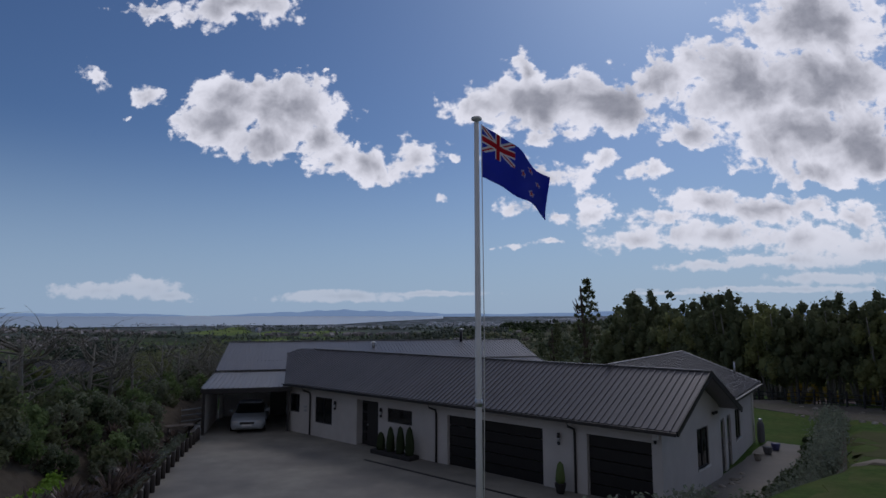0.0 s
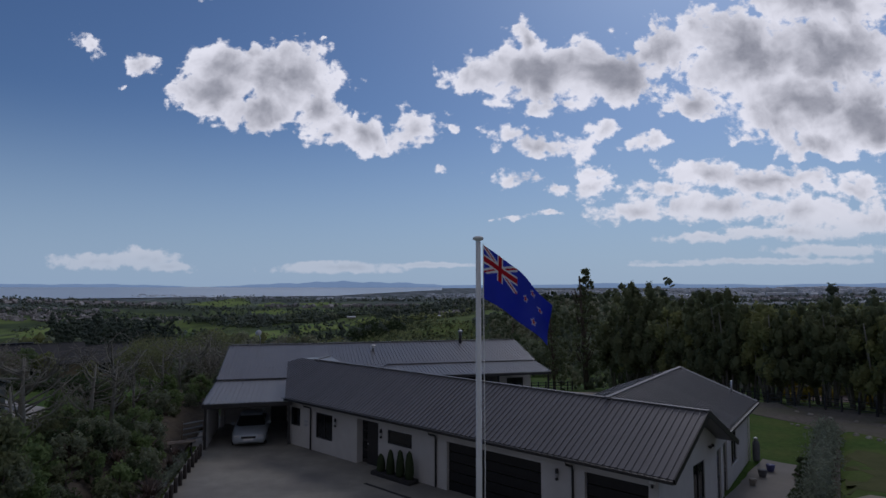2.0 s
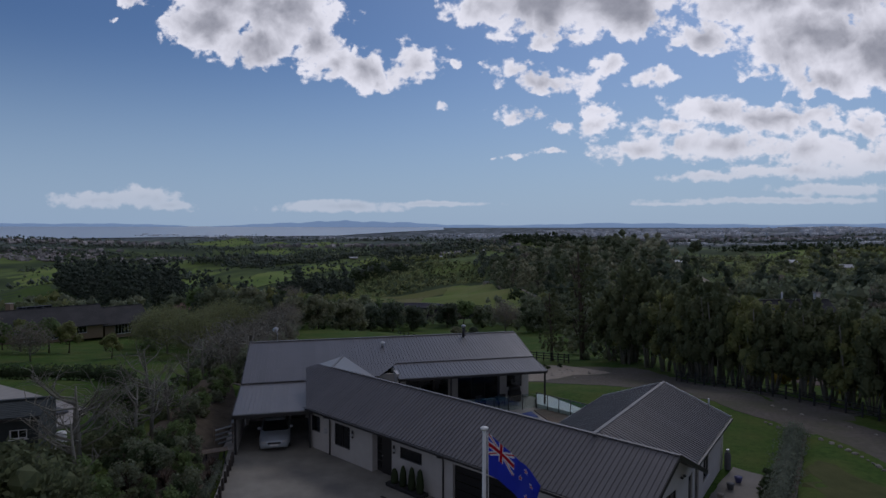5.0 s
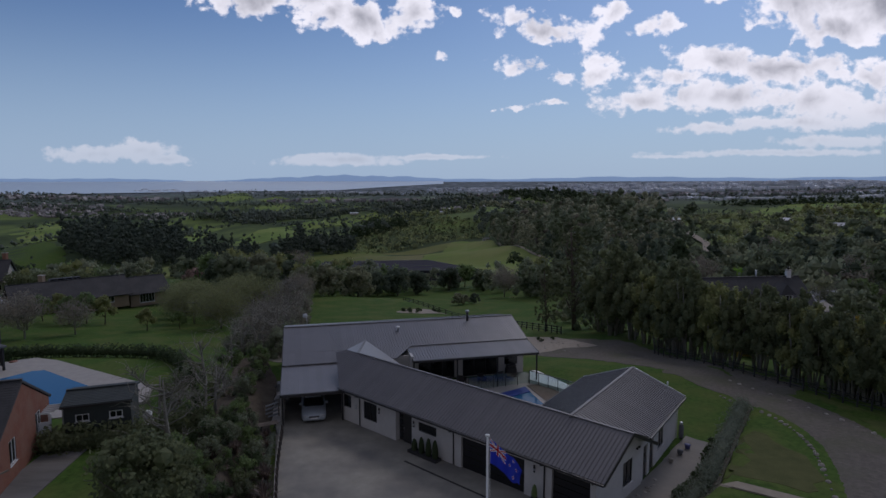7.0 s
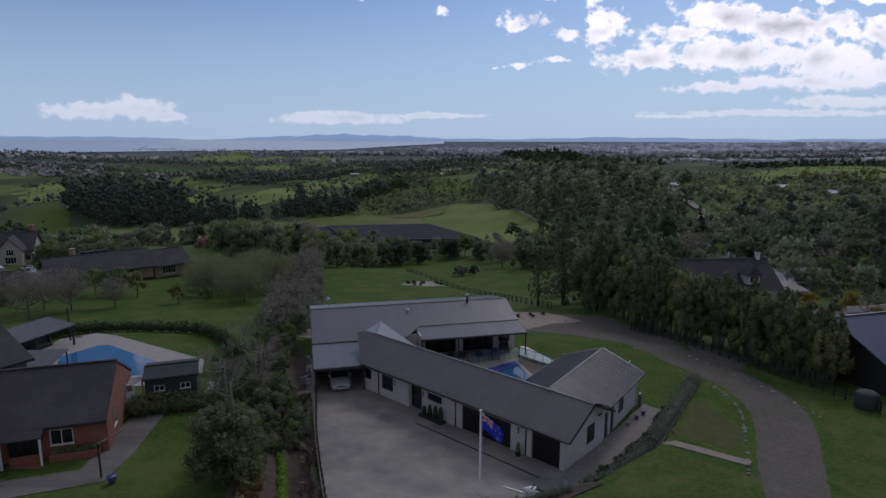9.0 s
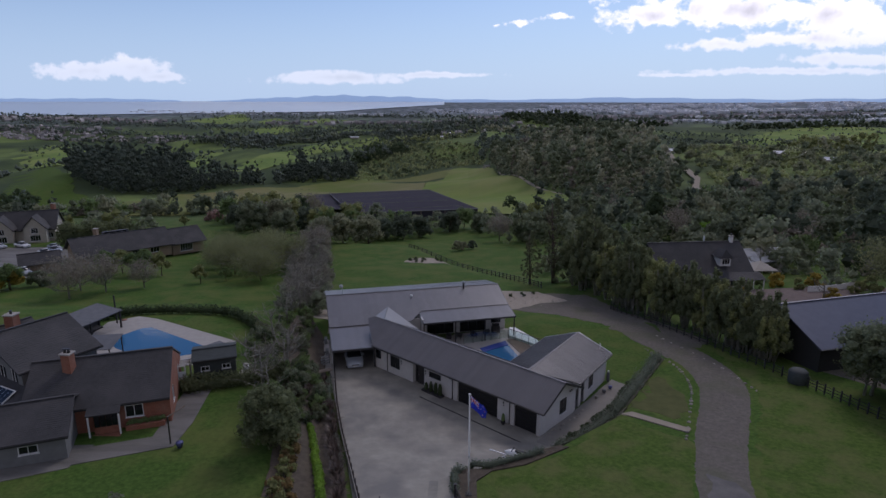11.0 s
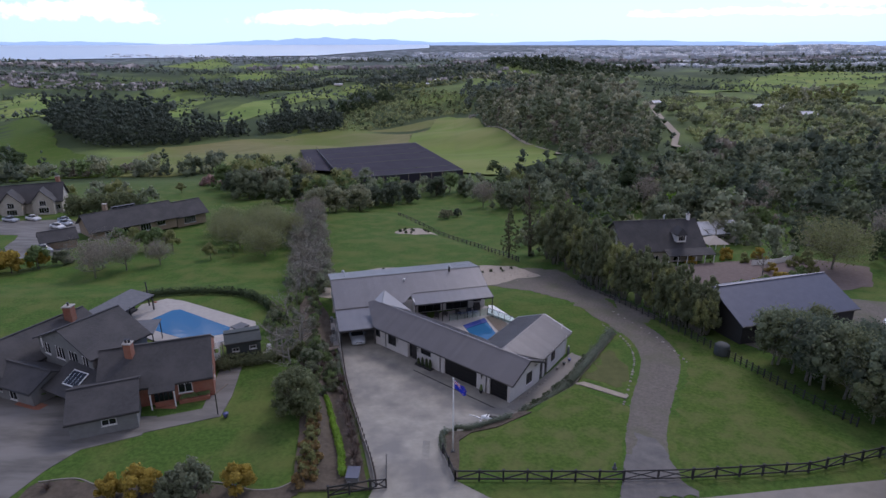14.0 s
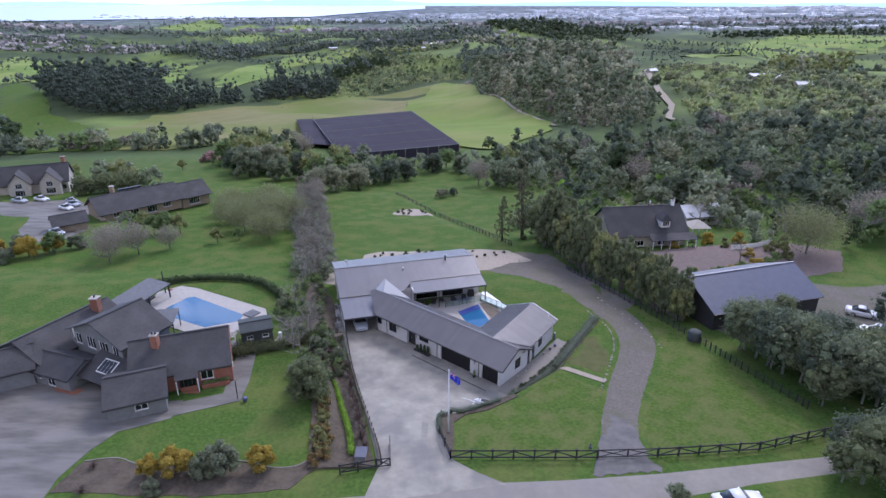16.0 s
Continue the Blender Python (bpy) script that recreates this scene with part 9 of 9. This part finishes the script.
# scattered woods over the country beyond
rw = random.Random(41)
k = 30
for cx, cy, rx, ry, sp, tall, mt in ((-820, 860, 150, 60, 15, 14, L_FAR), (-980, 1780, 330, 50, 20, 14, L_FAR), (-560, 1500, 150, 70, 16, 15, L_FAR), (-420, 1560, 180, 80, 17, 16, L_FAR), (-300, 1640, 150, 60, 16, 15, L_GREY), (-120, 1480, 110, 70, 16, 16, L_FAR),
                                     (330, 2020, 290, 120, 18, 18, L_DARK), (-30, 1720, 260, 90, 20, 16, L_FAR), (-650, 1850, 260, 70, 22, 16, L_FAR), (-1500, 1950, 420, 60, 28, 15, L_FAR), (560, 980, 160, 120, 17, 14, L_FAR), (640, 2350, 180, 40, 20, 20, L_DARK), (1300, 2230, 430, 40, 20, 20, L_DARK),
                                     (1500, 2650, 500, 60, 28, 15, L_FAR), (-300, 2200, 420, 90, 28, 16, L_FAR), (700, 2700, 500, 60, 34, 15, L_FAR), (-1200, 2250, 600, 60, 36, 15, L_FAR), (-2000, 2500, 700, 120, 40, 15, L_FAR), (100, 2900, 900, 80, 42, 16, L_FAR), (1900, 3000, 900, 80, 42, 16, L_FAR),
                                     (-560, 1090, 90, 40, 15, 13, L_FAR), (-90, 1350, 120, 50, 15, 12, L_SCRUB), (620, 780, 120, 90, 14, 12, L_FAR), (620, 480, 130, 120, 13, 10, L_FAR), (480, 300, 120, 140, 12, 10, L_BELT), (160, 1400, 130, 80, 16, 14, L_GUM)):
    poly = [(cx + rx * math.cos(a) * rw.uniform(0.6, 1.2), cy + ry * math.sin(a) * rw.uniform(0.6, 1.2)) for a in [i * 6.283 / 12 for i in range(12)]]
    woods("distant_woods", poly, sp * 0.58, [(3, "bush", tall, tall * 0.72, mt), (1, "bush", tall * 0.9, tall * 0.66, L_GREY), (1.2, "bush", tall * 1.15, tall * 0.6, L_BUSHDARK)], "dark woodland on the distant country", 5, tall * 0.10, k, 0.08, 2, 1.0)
    k += 1


for q in range(84):
    d = rw.uniform(1150, 3300)
    b = radians(rw.uniform(52, 128))
    cx, cy, rx, ry = d * math.cos(b), d * math.sin(b), rw.uniform(50, 170) * (0.6 + d / 2400), rw.uniform(8, 26) * (0.7 + d / 2400)
    poly = [(cx + rx * math.cos(a) * rw.uniform(0.7, 1.2), cy + ry * math.sin(a) * rw.uniform(0.6, 1.3)) for a in [i * 6.283 / 10 for i in range(10)]]
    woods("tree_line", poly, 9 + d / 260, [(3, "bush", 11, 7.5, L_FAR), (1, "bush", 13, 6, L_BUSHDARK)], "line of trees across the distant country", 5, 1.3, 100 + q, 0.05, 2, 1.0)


for q, poly in enumerate([[(-900, 1150), (-1071, 1400), (-1000, 1600), (-640, 940)], [(-735, 1380), (-521, 1250), (-340, 900), (-533, 1056)], [(-420, 1040), (-228, 1454), (-160, 1500), (-300, 1040)], [(-1300, 2500), (-1200, 3200), (-500, 2780), (-500, 2100), (-800, 2000)],
                          [(500, 1100), (1000, 2400), (1700, 2200), (1300, 1250)], [(-350, 1450), (-300, 1950), (250, 1900), (200, 1300), (-100, 1320)]]):
    woods("field_trees", poly, 26 + 6 * (q > 2), [(2, "bush", 10, 5.5, L_FAR), (1, "bush", 12, 6, L_GREY), (1, "column", 16, 4.5, L_BUSHDARK)], "single trees dotted over distant pasture", 16, 1.0, 400 + q, (0.72, 0.7, 0.55, 0.45, 0.7, 0.25)[q], 4, 0.85)


def scatter_boxes(name, rows, material, label, seed, flat_roof=False):
    """Far buildings as one mesh: small gabled or flat blocks."""
    rng = random.Random(seed)
    verts, faces = [], []
    for cx, cy, rx, ry, n, size in rows:
        for _ in range(n):
            x, y = cx + rng.uniform(-rx, rx), cy + rng.uniform(-ry, ry)
            z, a = height(x, y) - 0.5, rng.uniform(0, 3.14)
            l, w, h = size * rng.uniform(0.7, 1.8), size * rng.uniform(0.5, 0.9), size * rng.uniform(0.25, 0.4)
            c, s = math.cos(a), math.sin(a)
            base = len(verts)
            for dz, pts in ((0, ((-1, -1), (1, -1), (1, 1), (-1, 1))), (h, ((-1, -1), (1, -1), (1, 1), (-1, 1)))):
                verts += [(x + c * px * l / 2 - s * py * w / 2, y + s * px * l / 2 + c * py * w / 2, z + dz) for px, py in pts]
            rise = 0.02 if flat_roof else 0.5
            verts += [(x + c * px * l / 2, y + s * px * l / 2, z + h + w * rise) for px in (-1, 1)]
            faces += [[base + i for i in q] for q in ((0, 1, 5, 4), (1, 2, 6, 5), (2, 3, 7, 6), (3, 0, 4, 7), (4, 5, 9, 8), (6, 7, 8, 9), (5, 6, 9), (7, 4, 8))]
    return tagged(raw(name, verts, faces, material), label, "buildings", "", "stuff")


scatter_boxes("suburb", [(-1050, 1840, 420, 90, 300, 10), (-620, 1620, 110, 40, 40, 13), (-1500, 2000, 300, 90, 120, 14), (-180, 1650, 160, 60, 34, 12), (60, 1480, 160, 60, 22, 12), (-1900, 2400, 700, 100, 160, 18), (420, 2500, 400, 60, 90, 16), (-300, 2450, 500, 80, 90, 18), (900, 2800, 900, 120, 200, 20), (200, 1750, 240, 60, 26, 13)],
              M_ROOFFAR, "suburb of small tiled houses in the distance", 7)
scatter_boxes("industrial_sheds", [(-1000, 3050, 700, 90, 110, 20), (700, 3400, 900, 200, 260, 22), (1700, 3200, 900, 120, 130, 34), (1700, 2750, 700, 30, 36, 30), (900, 2600, 300, 20, 16, 24), (2600, 3500, 700, 160, 100, 34), (1400, 2500, 400, 30, 26, 26), (1500, 3800, 1000, 200, 220, 32)],
              M_SHEDFAR, "pale industrial sheds on the distant plain", 8, True)


def far_house(x, y, turn, size, roof_m, label):
    t = thing("far_house", on_ground(x, y), label, "house", "far houses")
    z = height(x, y)
    gable_block(t, x, y, turn, size, size * 0.6, z, z + 2.8, z + 4.6, M_PLASTER, roof_m, 0.4, 0, front=[(-1.5, 1.5, 0.9, 2.1)])


for x, y, a, s, m_, lab in ((256, 469, 10, 13, M_SHEDFAR, "white-roofed house among the scrub"), (267, 452, 60, 10, M_WHITE, "white house among the scrub"), (-275, 1484, 5, 20, M_SHEDFAR, "white farmhouse on the pasture"), (-52, 1400, 20, 22, M_SHEDFAR, "long pale farm shed on the slope"),
                           (33, 852, 40, 9, M_WEATHER, "small grey hut at the field corner"), (200, 560, 30, 10, M_SHEDFAR, "pale roofed shed beside the far track"), (268, 420, 0, 11, M_SHEDFAR, "pale roofed house in the bush"), (-30, 1440, 15, 18, M_WHITE, "white house above the slope"), (62, 92, 12, 9, M_SHEDFAR, "grey-roofed cottage in the trees")):
    far_house(x, y, a, s, m_, lab)
# harbour water and the hills across it
sea_v, sea_f = [], []
for a in range(0, 41):
    an = radians(90.0 + 2.0 + a * 1.25)
    for r in ((3350 - 8 * (a - 8) if a > 8 else 3350 + 95 * (8 - a)), 4680):
        x, y = r * math.cos(an), r * math.sin(an)
        sea_v.append((x, y, height(x, y) + 4.0))
sea_f = [[2 * i, 2 * i + 1, 2 * i + 3, 2 * i + 2] for i in range(40)]
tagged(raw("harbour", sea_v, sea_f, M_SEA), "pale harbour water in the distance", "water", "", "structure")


def hills(name, a0, a1, r, base, profile, material, label, seed):
    rng = random.Random(seed)
    verts, faces = [], []
    n = 160
    ph = [rng.uniform(0, 6.28) for _ in range(5)]
    for i in range(n + 1):
        f = i / n
        an = radians(a0 + (a1 - a0) * f)
        h = profile(f) * (1 + 0.07 * math.sin(f * 23 + ph[0]) + 0.09 * math.sin(f * 57 + ph[1]) + 0.04 * math.sin(f * 131 + ph[2]))
        for rr, z in ((r - 90, base - 8), (r, base + max(0.5, h)), (r + 90, base - 8)):
            verts.append((rr * math.cos(an), rr * math.sin(an), z))
    for i in range(n):
        for k in (0, 1):
            faces.append([i * 3 + k, i * 3 + k + 3, i * 3 + k + 4, i * 3 + k + 1])
    tagged(raw(name, verts, faces, material, flat=False), label, "hills", "", "structure")


bell = lambda f: math.sin(math.pi * min(1, max(0, f))) ** 0.5
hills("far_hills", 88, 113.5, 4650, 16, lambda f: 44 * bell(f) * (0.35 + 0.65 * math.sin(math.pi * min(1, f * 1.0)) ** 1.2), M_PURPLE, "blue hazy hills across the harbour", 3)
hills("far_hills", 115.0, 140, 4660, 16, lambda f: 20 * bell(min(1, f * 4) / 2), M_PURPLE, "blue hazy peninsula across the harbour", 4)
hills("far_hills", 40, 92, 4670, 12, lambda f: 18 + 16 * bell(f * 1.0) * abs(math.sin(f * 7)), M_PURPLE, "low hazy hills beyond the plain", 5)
